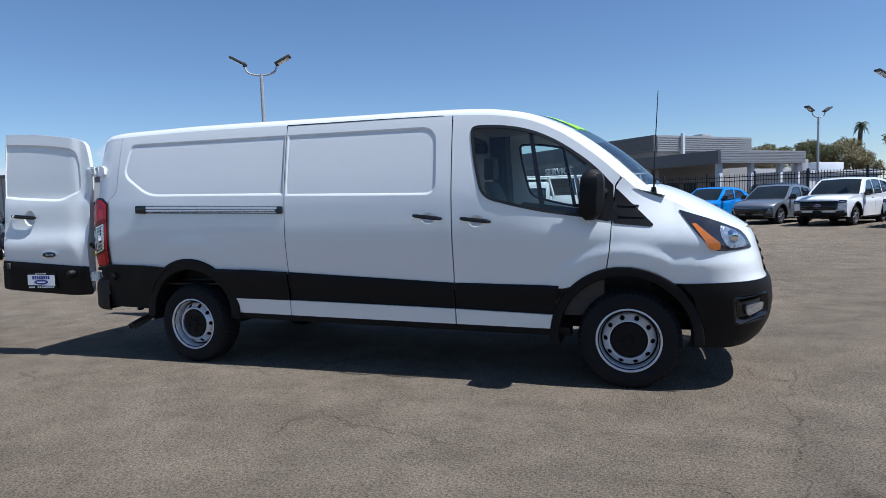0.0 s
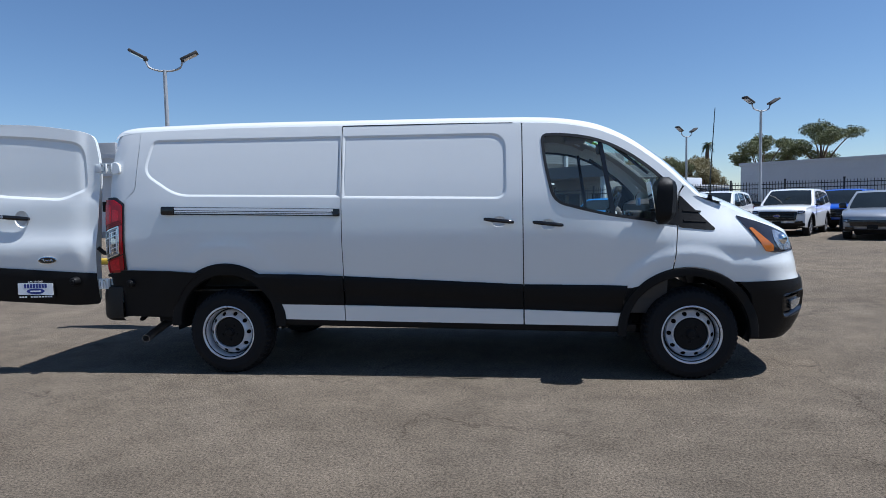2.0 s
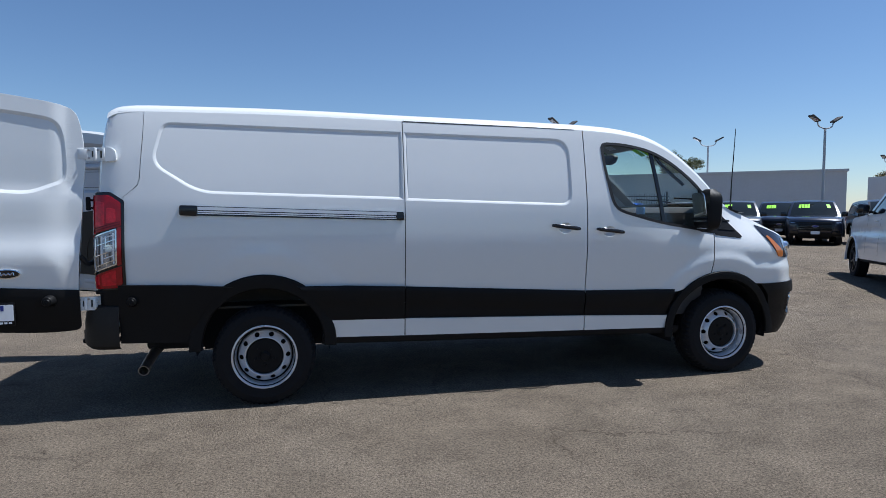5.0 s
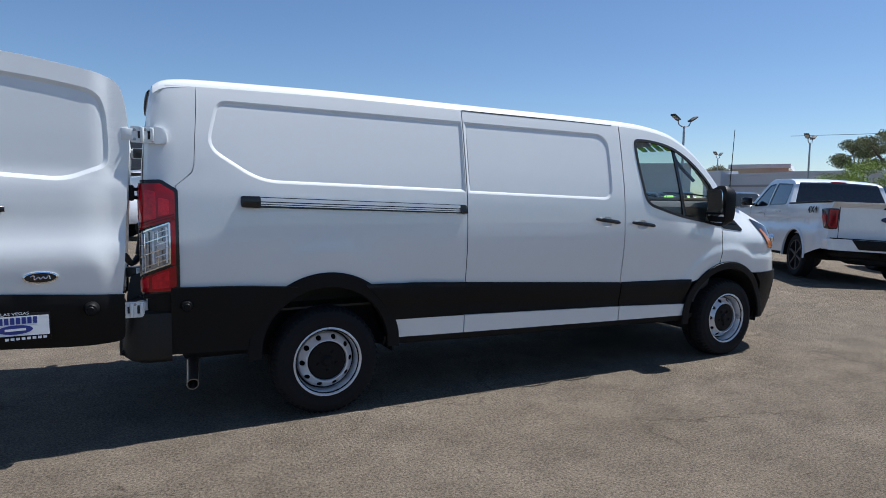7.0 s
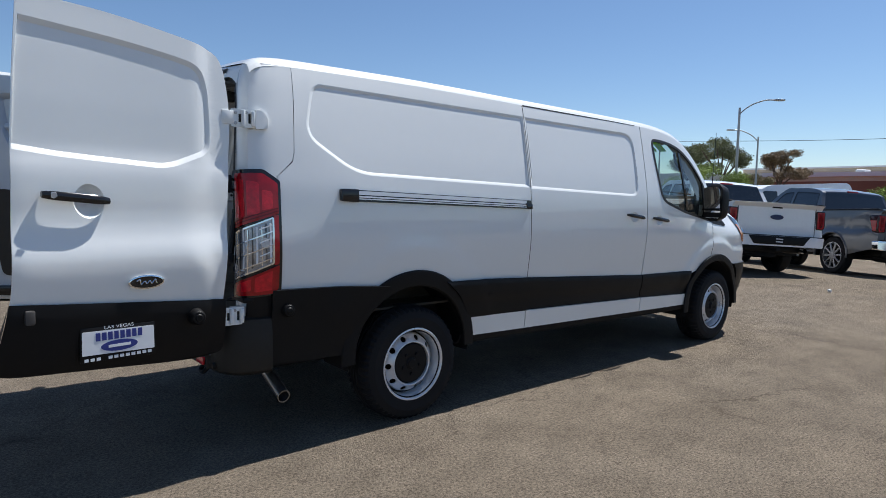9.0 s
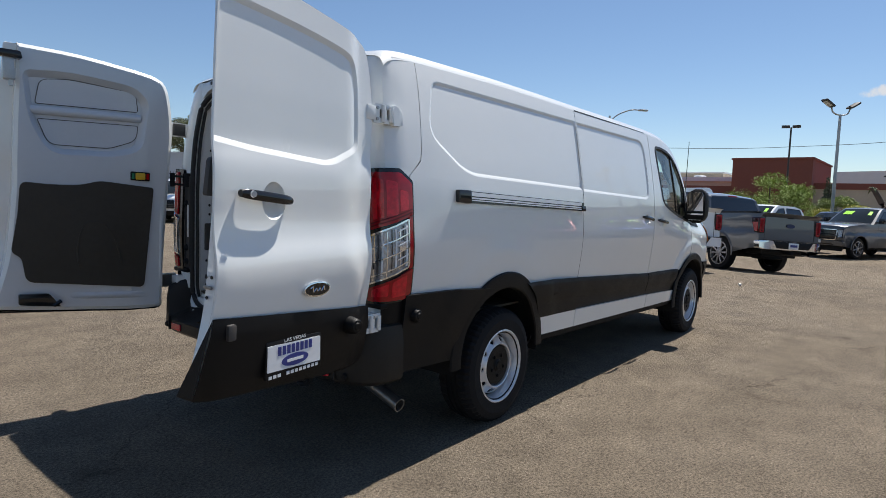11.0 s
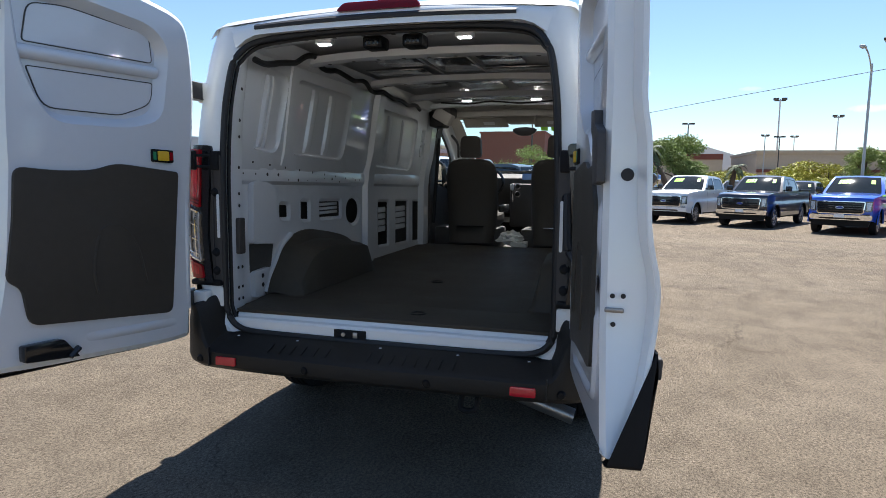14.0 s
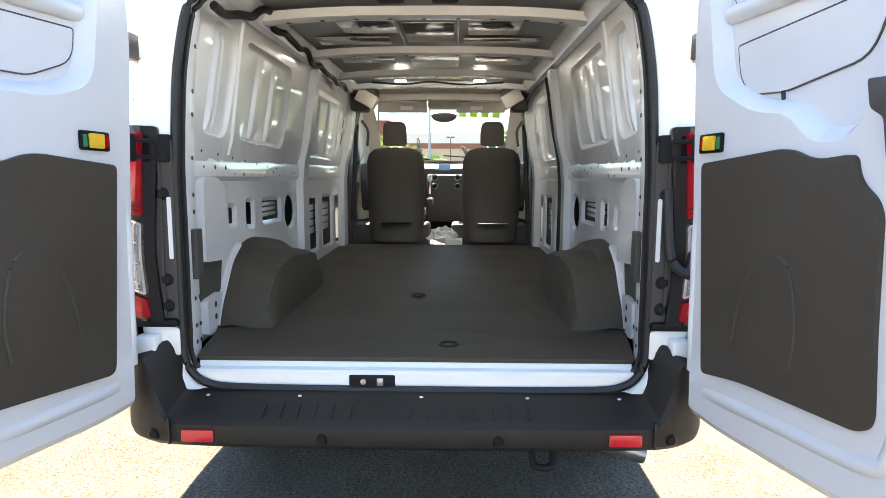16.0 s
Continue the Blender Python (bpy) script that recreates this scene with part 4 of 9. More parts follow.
for wx in (0.0, 3.75):
    for s in (-1, 1):
        w = new("wheel")
        w.parent = van
        w.matrix_basis = pose(wx, s * 0.860, 0.348, 0, 17 + 20 * wx, 0)
        w["label"] = "silver steel wheel with black tyre"
        part("tyre", tyre_mesh, None, w)
        part("rim", rim_meshes[s], None, w)
        part("hub_cap", cap_meshes[s], None, w)
        part("brake", back_mesh, None, w)

# underbody
part("underbody", box(-0.85, 4.3, -0.62, 0.62, 0.36, 0.55, 0.03), M["dark_metal"], van)
part("rear_axle", mixed(tube([(0, -0.75, 0.345), (0, 0.75, 0.345)], 0.05, 10), moved(lathe([(0.0, 0.14), (0.09, 0.11), (0.13, 0.0), (0.09, -0.11), (0.0, -0.14)], 16, "x"), Matrix.Translation((0, 0, 0.345)))), M["dark_metal"], van)
part("front_axle", tube([(3.75, -0.75, 0.33), (3.75, 0.75, 0.33)], 0.05, 10), M["dark_metal"], van)
for s in (-1, 1):
    part("leaf_spring", tube(arc([(-0.62, s * 0.52, 0.47), (0, s * 0.52, 0.29), (0.65, s * 0.52, 0.46)], 8), 0.03, 6), M["dark_metal"], van)
pipe = strip([[(p[0] + r * math.cos(q), p[1] - 0.25 * r * math.sin(q), p[2] + r * math.sin(q)) for q in np.linspace(0, 2 * math.pi, 17)[:-1]] for p, r in (((-0.30, -0.40, 0.43), 0.036), ((-0.62, -0.42, 0.42), 0.036), ((-0.76, -0.50, 0.385), 0.036), ((-0.795, -0.62, 0.345), 0.036), ((-0.815, -0.875, 0.272), 0.036), ((-0.815, -0.875, 0.272), 0.031), ((-0.80, -0.66, 0.335), 0.031))], closed=True)
part("exhaust_pipe", pipe, M["exhaust"], van)
hook = tube(arc([(-1.02, -0.41, 0.47), (-1.10, -0.41, 0.385), (-1.115, -0.425, 0.365), (-1.115, -0.465, 0.365), (-1.10, -0.48, 0.385), (-1.02, -0.48, 0.47)], 6), 0.013, 8)
part("tow_hook", hook, M["dark_metal"], van)

# ---- rear end of the van ----
def aperture_y(z):
    return float(np.interp(z, [0.58, 0.66, 1.35, 1.6, 1.70, 1.83, 1.90, 1.95, 1.985], [0.70, 0.797, 0.794, 0.782, 0.774, 0.755, 0.735, 0.695, 0.63]))


APERTURE_TOP = 2.022
for s in (-1, 1):
    rows = []
    for z in np.linspace(0.60, 2.058, 36):
        cx = corner_x(z)
        xs = float(np.interp(z, [0.6, 1.475, 1.55, 1.60, 1.75, 1.9, 2.06], [-0.905, -0.889, -0.801, -0.788, -0.779, -0.769, -0.764])) - 0.0025
        ys = yside(max(xs, -0.9), z)
        ap = min(aperture_y(min(z, 1.93)), ys - 0.12)
        rows.append([(xs, s * ys, z), ((xs + cx + 0.08) / 2, s * (ys - 0.003), z), (cx + 0.070, s * (ys - 0.008), z), (cx + 0.026, s * (ys - 0.028), z), (cx + 0.006, s * (ys - 0.060), z), (cx, s * (ys - 0.095), z), (cx + 0.006, s * (ap + 0.03), z), (cx + 0.03, s * ap, z), (cx + 0.09, s * (ap + 0.002), z)])
    part("rear_pillar", strip(rows), M["white_paint"], van)
# roof header above the doors
rows = []
for y in np.linspace(-0.775, 0.775, 31):
    a = abs(y) / 0.775
    zr = sil(-0.995) + 0.040 * (1 - a * a) - 0.001
    za = min(APERTURE_TOP - 0.02 * a**2 - 0.10 * max(0.0, (a - 0.78) / 0.22) ** 2, zr - 0.02)
    x0 = -0.994 + 0.012 * a**4
    rows.append([(x0, y, zr), (x0 - 0.014, y, zr - 0.014), (x0 - 0.022, y, (zr + za) / 2), (x0 - 0.020, y, za), (x0 + 0.07, y, za + 0.003)])
part("roof_header", strip(rows), M["white_paint"], van)
rows = [[(-1.018 + 0.008 * (abs(y) / 0.6) ** 4 + ex, y, 2.048 - 0.014 * (y / 0.6) ** 2 + dz) for ex, dz in ((0.012, -0.003), (-0.004, 0.0), (-0.006, 0.012), (0.004, 0.022), (0.012, 0.022))] for y in np.linspace(-0.60, 0.62, 17)]
part("drip_strip", shaped(strip(rows), lambda x, y, z: (x - 0.004, y, z)), M["seal"], van)
lamp = slab(rounded([(-0.19, 2.086, 0.02), (0.21, 2.086, 0.02), (0.18, 2.128, 0.02), (-0.16, 2.128, 0.02)], 4), lambda u, v, w: (-0.975 - w - (2.128 - v) * 0.5, u, v), -0.03, 0.022, bevel=0.006)
part("high_brake_light", lamp, M["red_dark"], van, "red high brake light")
# rubber seal round the opening
seal = [(0.0, 0.600), (0.3, 0.600), (0.62, 0.604), (0.72, 0.618), (0.772, 0.655)] + [(aperture_y(z) + 0.002, z) for z in (0.72, 0.8, 1.0, 1.2, 1.35, 1.5, 1.6, 1.7, 1.82, 1.89)] + [(0.698, 1.950), (0.63, 1.985), (0.47, 2.004), (0.25, 2.016), (0, 2.019)]
ring = [(y, z) for y, z in seal] + [(-y, z) for y, z in seal[::-1][1:]]
path = [(corner_x(z) + 0.022 + 0.02 * ramp(z, 1.9, 2.0), y, z) for y, z in arc(ring, 3)]
part("door_seal", tube(path, 0.015, 8), M["seal"], van)
inner = [(x + 0.03, y * 0.985, z - (0.012 if z > 1.9 else 0)) for x, y, z in path]
part("inner_seal", tube(inner, 0.010, 6), M["seal"], van)

# tail lights
for s in (-1, 1):

    def tail(a, z, d=0.0):
        cx, ys = corner_x(z), yside(-0.9, z)
        P = [(-0.885, ys + 0.002), (cx + 0.055, ys - 0.001), (cx + 0.014, ys - 0.018), (cx - 0.004, ys - 0.052), (cx - 0.004, ys - 0.13)]
        L = [0]
        for p, q in zip(P, P[1:]):
            L.append(L[-1] + math.hypot(q[0] - p[0], q[1] - p[1]))
        x, y = float(np.interp(a, L, [p[0] for p in P])), float(np.interp(a, L, [p[1] for p in P]))
        c = (cx + 0.12, ys - 0.12)
        v = Vector((x - c[0], y - c[1])).normalized() * d
        return (x + v.x, s * (y + v.y), z)

    T_ = lambda u, v, w: tail(u, v, w)
    frame_out = rounded([(0.0, 0.862, 0.02), (0.28, 0.845, 0.01), (0.28, 1.50, 0.02), (0.080, 1.508, 0.012), (0.0, 1.450, 0.012)], 4)
    tl = part("tail_light", slab(frame_out, T_, -0.006, 0.012, step=0.03), M["gloss_black"], van, "tall red and clear tail light")
    # upper and lower red fields, each a deep lens over a darker chamber
    top_out = rounded([(0.020, 1.282, 0.006), (0.020, 1.438, 0.012), (0.086, 1.487, 0.012), (0.236, 1.484, 0.015), (0.243, 1.205, 0.006)], 4)
    part("red_lens", slab(top_out, T_, 0.010, 0.022, step=0.025, bevel=0.004), M["red_lens"], tl)
    low_out = rounded([(0.020, 1.018, 0.006), (0.242, 0.925, 0.006), (0.242, 0.862, 0.01), (0.050, 0.869, 0.012), (0.020, 0.895, 0.01)], 4)
    part("red_lens", slab(low_out, T_, 0.010, 0.022, step=0.025, bevel=0.004), M["red_lens"], tl)
    part("side_marker", slab(rounded([(0.020, 1.025, 0.004), (0.042, 1.018, 0.004), (0.042, 1.275, 0.004), (0.020, 1.278, 0.004)], 2), T_, 0.010, 0.021, step=0.03), M["red_lens"], tl)
    for a0, a1, z0, z1 in ((0.046, 0.094, 1.31, 1.405), (0.105, 0.160, 1.30, 1.45), (0.172, 0.228, 1.30, 1.46)):
        part("lens_chamber", slab(rounded([(a0, z0 - 0.25 * (a0 - 0.05), 0.008), (a1, z0 - 0.25 * (a1 - 0.05), 0.008), (a1, z1, 0.012), (a0, z1 - 0.01, 0.012)], 3), T_, 0.022, 0.0235, step=0.03), M["red_glow"], tl)
    for a0, a1 in ((0.052, 0.13), (0.145, 0.225)):
        part("lens_chamber", slab(rounded([(a0, 0.89, 0.008), (a1, 0.883, 0.008), (a1, 0.958 - 0.42 * (a1 - 0.13), 0.008), (a0, 0.992 - 0.42 * (a0 - 0.052), 0.008)], 3), T_, 0.022, 0.0235, step=0.03), M["red_glow"], tl)
    for z0 in (1.315, 1.30):
        part("lens_line", slab([(0.022, z0), (0.24, z0 - 0.075), (0.24, z0 - 0.081), (0.022, z0 - 0.006)], T_, 0.022, 0.0245, step=0.03), M["red_dark"], tl)
    # clear field: bright reflector cells behind a lattice of bars
    clear_out = rounded([(0.047, 1.262, 0.006), (0.047, 1.030, 0.006), (0.242, 0.945, 0.006), (0.242, 1.180, 0.006)], 3)
    cl = part("clear_lens", slab(clear_out, T_, 0.008, 0.018, step=0.03), M["tail_clear"], tl)
    lo_z = lambda a: 1.030 - 0.436 * (a - 0.047)
    hi_z = lambda a: 1.262 - 0.42 * (a - 0.047)
    rnd_t = random.Random(21)
    for k in range(9):
        a0 = 0.056 + 0.0205 * k
        z0, z1 = lo_z(a0) + rnd_t.uniform(0.004, 0.03), hi_z(a0) - rnd_t.uniform(0.006, 0.03)
        wd = 0.0045 if k % 3 else 0.008
        part("lens_rib", slab([(a0, z0), (a0 + wd, z0), (a0 + wd, z1), (a0, z1)], T_, 0.018, 0.023, step=0.05), M[("plate_white", "head_dark", "chrome")[k % 3]], cl)
    for k in range(6):
        zc = 0.12 + 0.145 * k
        pts = [(a, lo_z(a) + (hi_z(a) - lo_z(a)) * zc) for a in (0.055, 0.11)] if k % 2 else [(a, lo_z(a) + (hi_z(a) - lo_z(a)) * zc) for a in (0.052, 0.235)]
        part("lens_rib", slab([pts[0], pts[1], (pts[1][0], pts[1][1] + 0.006), (pts[0][0], pts[0][1] + 0.006)], T_, 0.018, 0.0245, step=0.03), M["plate_white"] if k % 2 else M["chrome"], cl)
    part("lens_edge", slab(shrink(clear_out, -0.004), T_, 0.012, 0.0235, holes=[shrink(clear_out, 0.004)], step=0.03), M["chrome"], cl)
    part("bulb", slab([(0.085 + 0.02 * math.cos(q), 1.135 + 0.026 * math.sin(q)) for q in np.linspace(0, 2 * math.pi, 17)[:-1]], T_, 0.018, 0.0235), M["chrome"], cl)
    # black trim between lamp and opening, with bolts and an elbow hose
    trim = part("pillar_trim", slab(rounded([(0.80, 0.83, 0.02), (0.872, 0.83, 0.01), (0.866, 1.48, 0.02), (0.795, 1.46, 0.02)], 3), lambda u, v, w: (corner_x(v) + 0.016 - w, s * u, v), 0.0, 0.014, step=0.15, bevel=0.006), M["cab_trim"], van)
    for zb in (0.90, 0.99, 1.28, 1.44):
        part("trim_bolt", moved(lathe([(0, 0.018), (0.012, 0.016), (0.02, 0.004), (0.024, 0)], 12, "x"), Matrix.Translation((corner_x(zb) + 0.004, s * 0.832, zb)) @ Matrix.Rotation(math.pi, 4, "Z")), M["dark_metal"], trim)
    part("trim_slot", slab(rounded([(0.806, 1.06, 0.006), (0.820, 1.06, 0.006), (0.820, 1.27, 0.006), (0.806, 1.27, 0.006)], 2), lambda u, v, w: (corner_x(v) + 0.002 - w, s * u, v), 0.0, 0.003), M["white_paint"], trim)
    part("trim_rib", slab([(0.838, 0.86), (0.846, 0.86), (0.842, 1.40), (0.834, 1.40)], lambda u, v, w: (corner_x(v) + 0.002 - w, s * u, v), 0.0, 0.008, step=0.2), M["cab_trim"], trim)
    part("lamp_shelf", box(-1.075, -0.95, s * 0.80, s * 0.968, 0.826, 0.856, 0.010), M["black_plastic"], van)
    check = part("door_check", box(-1.075, -1.03, s * 0.80, s * 0.846, 1.385, 1.475, 0.008), M["dark_metal"], van)
    for dz in (0.0, 0.052):
        part("check_strap", tube([(-1.06, s * 0.83, 1.40 + dz), (-1.120, s * 0.900, 1.402 + dz)], 0.008, 6), M["dark_metal"], check)
    part("check_end", box(-1.132, -1.106, s * 0.885, s * 0.910, 1.385, 1.475, 0.006), M["dark_metal"], check)
    if s < 0:
        part("harness_hose", tube(arc([(-1.06, s * 0.835, 1.30), (-1.085, s * 0.84, 1.12), (-1.10, s * 0.86, 1.05), (-1.13, s * 0.91, 1.03), (-1.16, s * 0.955, 1.08)], 6), 0.017, 8), M["seal"], van)
    # hinges: a plate with two slots, knuckles, and the painted foot on the pillar
    for z, xc, yc in ((1.757, -1.052, 0.932), (0.767, -1.130, 0.962)):
        hg = part("door_hinge", slab(rounded([(xc - 0.062, z - 0.045, 0.006), (xc + 0.062, z - 0.045, 0.006), (xc + 0.062, z + 0.045, 0.006), (xc - 0.062, z + 0.045, 0.006)], 3), lambda u, v, w: (u, s * (yc + w), v), -0.012, 0.0, holes=[[(xc - 0.026, z - 0.02), (xc - 0.008, z - 0.02), (xc - 0.008, z + 0.02), (xc - 0.026, z + 0.02)], [(xc + 0.024, z - 0.024), (xc + 0.040, z - 0.024), (xc + 0.040, z + 0.024), (xc + 0.024, z + 0.024)]], bevel=0.0), M["white_paint"], van, "white painted door hinge")
        for dx, h in ((-0.004, 0.040), (0.048, 0.036)):
            part("hinge_knuckle", moved(lathe([(0, h), (0.010, h), (0.011, h - 0.004), (0.011, -h + 0.004), (0.010, -h), (0, -h)], 12), Matrix.Translation((xc + dx, s * (yc + 0.004), z))), M["white_paint"], hg)
        part("hinge_back", box(xc - 0.055, xc + 0.055, s * (yc - 0.034), s * (yc - 0.014), z - 0.038, z + 0.038, 0.003), M["cavity"], hg)
        part("hinge_arm", box(xc - 0.11, xc - 0.05, s * (yc - 0.016), s * (yc + 0.002), z - 0.034, z + 0.034, 0.004), M["white_paint"], hg)
        part("hinge_arm", box(xc + 0.02, xc + 0.085, s * (yc - 0.10), s * (yc - 0.03), z - 0.036, z + 0.036, 0.006), M["white_paint"], hg)
        for dx, dz in ((-0.042, -0.026), (-0.042, 0.026), (0.012, 0.030)):
            part("hinge_bolt", moved(lathe([(0, 0.007), (0.008, 0.006), (0.009, 0.0)], 6, "y"), Matrix.Translation((xc + dx, s * yc, z + dz)) @ Matrix.Rotation(math.pi if s > 0 else 0, 4, "Z")), M["steel"], hg)
        if z > 1.0:
            foot = rounded([(xc + 0.055, z - 0.05, 0.012), (xc + 0.125, z - 0.045, 0.02), (xc + 0.120, z + 0.035, 0.03), (xc + 0.06, z + 0.055, 0.02)], 4)
            part("hinge_foot", slab(foot, lambda u, v, w: (u, s * (yc + 0.012 + w - 0.06 * (v - z)), v), -0.05, 0.0, step=0.03, bevel=0.008), M["white_paint"], hg)
    part("hinge_mount", box(-1.055, -0.95, s * 0.80, s * 0.91, 0.72, 0.822, 0.012), M["white_paint"], van)
    part("corner_cladding", shell([(0.0, 0.70), (0.17, 0.70), (0.17, 0.854), (0.0, 0.860)], lambda u, v, w: tail(u, v, 0.004), step=0.03, thick=0.006), M["black_plastic"], van)

# rear bumper with step
plan = arc([(-0.93, 0.992), (-1.04, 0.985), (-1.115, 0.952), (-1.165, 0.885), (-1.19, 0.78), (-1.205, 0.5), (-1.212, 0.0)], 6)
plan = [(x, -y) for x, y in plan] + [(x, y) for x, y in plan[::-1][1:]]
rows = []
for i, (x, y) in enumerate(plan):
    q0, q1 = plan[max(i - 1, 0)], plan[min(i + 1, len(plan) - 1)]
    t = Vector((q1[0] - q0[0], q1[1] - q0[1])).normalized()
    n = Vector((t.y, -t.x))
    if n.x < 0 and abs(y) < 0.9 or (abs(y) >= 0.9 and n.y * y > 0):
        n = -n
    rise = ramp(abs(y), 0.79, 0.90)
    zt = 0.548 + 0.195 * rise
    zi = 0.606 + 0.172 * rise
    depth = 0.19 - 0.07 * rise
    zb = 0.480
    sec = [(0.10, zb - 0.045), (0.03, zb - 0.03), (0.004, zb - 0.008), (-0.004, zb + 0.02), (0.0, 0.534 + 0.13 * rise), (0.012, zt - 0.004), (0.03, zt + 0.004), (depth * 0.6, (zt + zi) / 2 + 0.006), (depth, zi)]
    rows.append([(x + n.x * d, y + n.y * d, z) for d, z in sec])
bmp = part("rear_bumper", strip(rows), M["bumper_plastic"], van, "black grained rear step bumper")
step_z = lambda x: float(np.interp(x, [-1.21, -1.18, -1.02], [0.545, 0.553, 0.608]))
for s in (-1, 1):
    part("reflector", slab(rounded([(0.64, 0.482, 0.006), (0.745, 0.482, 0.006), (0.745, 0.521, 0.006), (0.64, 0.521, 0.006)], 3), lambda u, v, w: (-1.196 - w - 0.02 * (0.745 - u), s * u, v), 0.0, 0.012, bevel=0.003), M["red_reflector"], bmp, "red reflector")
    for yy in (0.285, 0.845):
        xx = -1.208 if yy < 0.5 else -1.182
        part("parking_sensor", moved(lathe([(0, 0.012), (0.013, 0.011), (0.017, 0.006), (0.02, 0)], 16, "x"), Matrix.Translation((xx, s * yy, 0.497)) @ Matrix.Rotation(math.pi, 4, "Z")), M["black_plastic"], bmp)
    part("seam_line", box(-1.204, -1.19, s * 0.785, s * 0.79, 0.47, 0.56), M["seal"], bmp)
for y in (0.49, 0.43, 0.375, 0.32, 0.26, 0.20, 0.0, -0.055, -0.11, -0.165, -0.22, -0.275, -0.33, -0.39):
    rib = box(-1.178, -1.115, y - 0.0025, y + 0.0025, -0.008, 0.0012, 0.001)
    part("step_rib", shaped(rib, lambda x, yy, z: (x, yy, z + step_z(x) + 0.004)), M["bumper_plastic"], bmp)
for y in (0.70, 0.385, -0.03, -0.39, -0.70):
    part("push_pin", moved(lathe([(0, 0.004), (0.006, 0.003), (0.007, 0)], 8), Matrix.Translation((-1.085, y, step_z(-1.085) + 0.008))), M["plate_white"], bmp)
# corner sensors of the side cladding
for s in (-1, 1):
    c = side(-0.845, 0.775, 0.0, s)
    part("side_sensor", moved(lathe([(0, 0.060), (0.014, 0.060), (0.018, 0.055), (0.027, 0.054), (0.034, 0.044), (0.040, 0.0)], 20, "y"), Matrix.Translation(c) @ Matrix.Rotation(0 if s < 0 else math.pi, 4, "Z")), M["black_plastic"], van, "round black corner sensor")

# ---- rear doors, opened back past the corners ----
DOOR_OUT = rounded([(0.030, 1.52, 0.05), (0.012, 1.72, 0.08), (0.026, 1.90, 0.08), (0.055, 2.03, 0.06), (0.125, 2.070, 0.06), (0.225, 2.090, 0.08), (0.49, 2.127, 0.10), (0.62, 2.138, 0.10), (0.900, 2.146, 0.012), (0.926, 1.85, 0.10), (0.944, 1.53, 0.05), (0.951, 1.30, 0.05), (0.966, 0.95, 0.08), (1.022, 0.668, 0.012), (0.80, 0.645, 0.1), (0.24, 0.600, 0.1), (0.085, 0.604, 0.035), (0.075, 0.88, 0.05), (0.060, 1.1, 0.1)], 4)
DOOR_RECESS = rounded([(0.127, 1.571, 0.05), (0.120, 1.68, 0.05), (0.128, 1.87, 0.05), (0.165, 1.980, 0.09), (0.32, 2.008, 0.10), (0.555, 2.034, 0.12), (0.897, 2.054, 0.004), (0.920, 1.85, 0.05), (0.9385, 1.536, 0.002), (0.78, 1.516, 0.05), (0.335, 1.486, 0.07)], 12)
DOZ = [0.55, 0.62, 0.80, 0.88, 0.95, 1.00, 1.06, 1.125, 1.165, 1.218, 1.272, 1.40, 1.463, 1.50, 1.54, 1.75, 1.95, 2.05, 2.15]
DOD = [-0.035, -0.020, 0.006, 0.018, 0.029, 0.034, 0.038, 0.034, 0.023, 0.012, 0.007, 0.004, 0.001, -0.005, -0.014, -0.018, -0.026, -0.032, -0.038]

_dz = np.linspace(0.55, 2.14, 160)
_dd = np.convolve(np.pad(np.interp(_dz, DOZ, DOD), 3, mode="edge"), np.ones(7) / 7, "valid")


def dense(outline, step=0.014):
    """The outline with points added along its long sides."""
    out = []
    for a, b in zip(outline, outline[1:] + outline[:1]):
        n = max(1, int(math.hypot(b[0] - a[0], b[1] - a[1]) / step))
        out += [(a[0] + (b[0] - a[0]) * k / n, a[1] + (b[1] - a[1]) * k / n) for k in range(n)]
    return out


DOOR_OUT, DOOR_RECESS = dense(DOOR_OUT), dense(DOOR_RECESS)


def door_at(s, u, z, d):
    return (-1.10 - 0.9878 * u + 0.1556 * d, s * (0.958 + 0.1556 * u + 0.9878 * d), z)


def door_skin(u, z):
    """Outer bulge of a rear door."""
    d = float(np.interp(z, _dz, _dd))
    soft = 0.02 + 0.10 * ramp(z, 1.0, 1.15) * (1 - ramp(z, 1.45, 1.55))
    d -= 0.018 * (1 - ramp(u, 0.10, 0.10 + soft + 0.12)) ** 2
    d -= 0.012 * ramp(u, 0.88, 1.02) ** 2 - 0.004 * ramp(u, 0.5, 0.9)
    return d


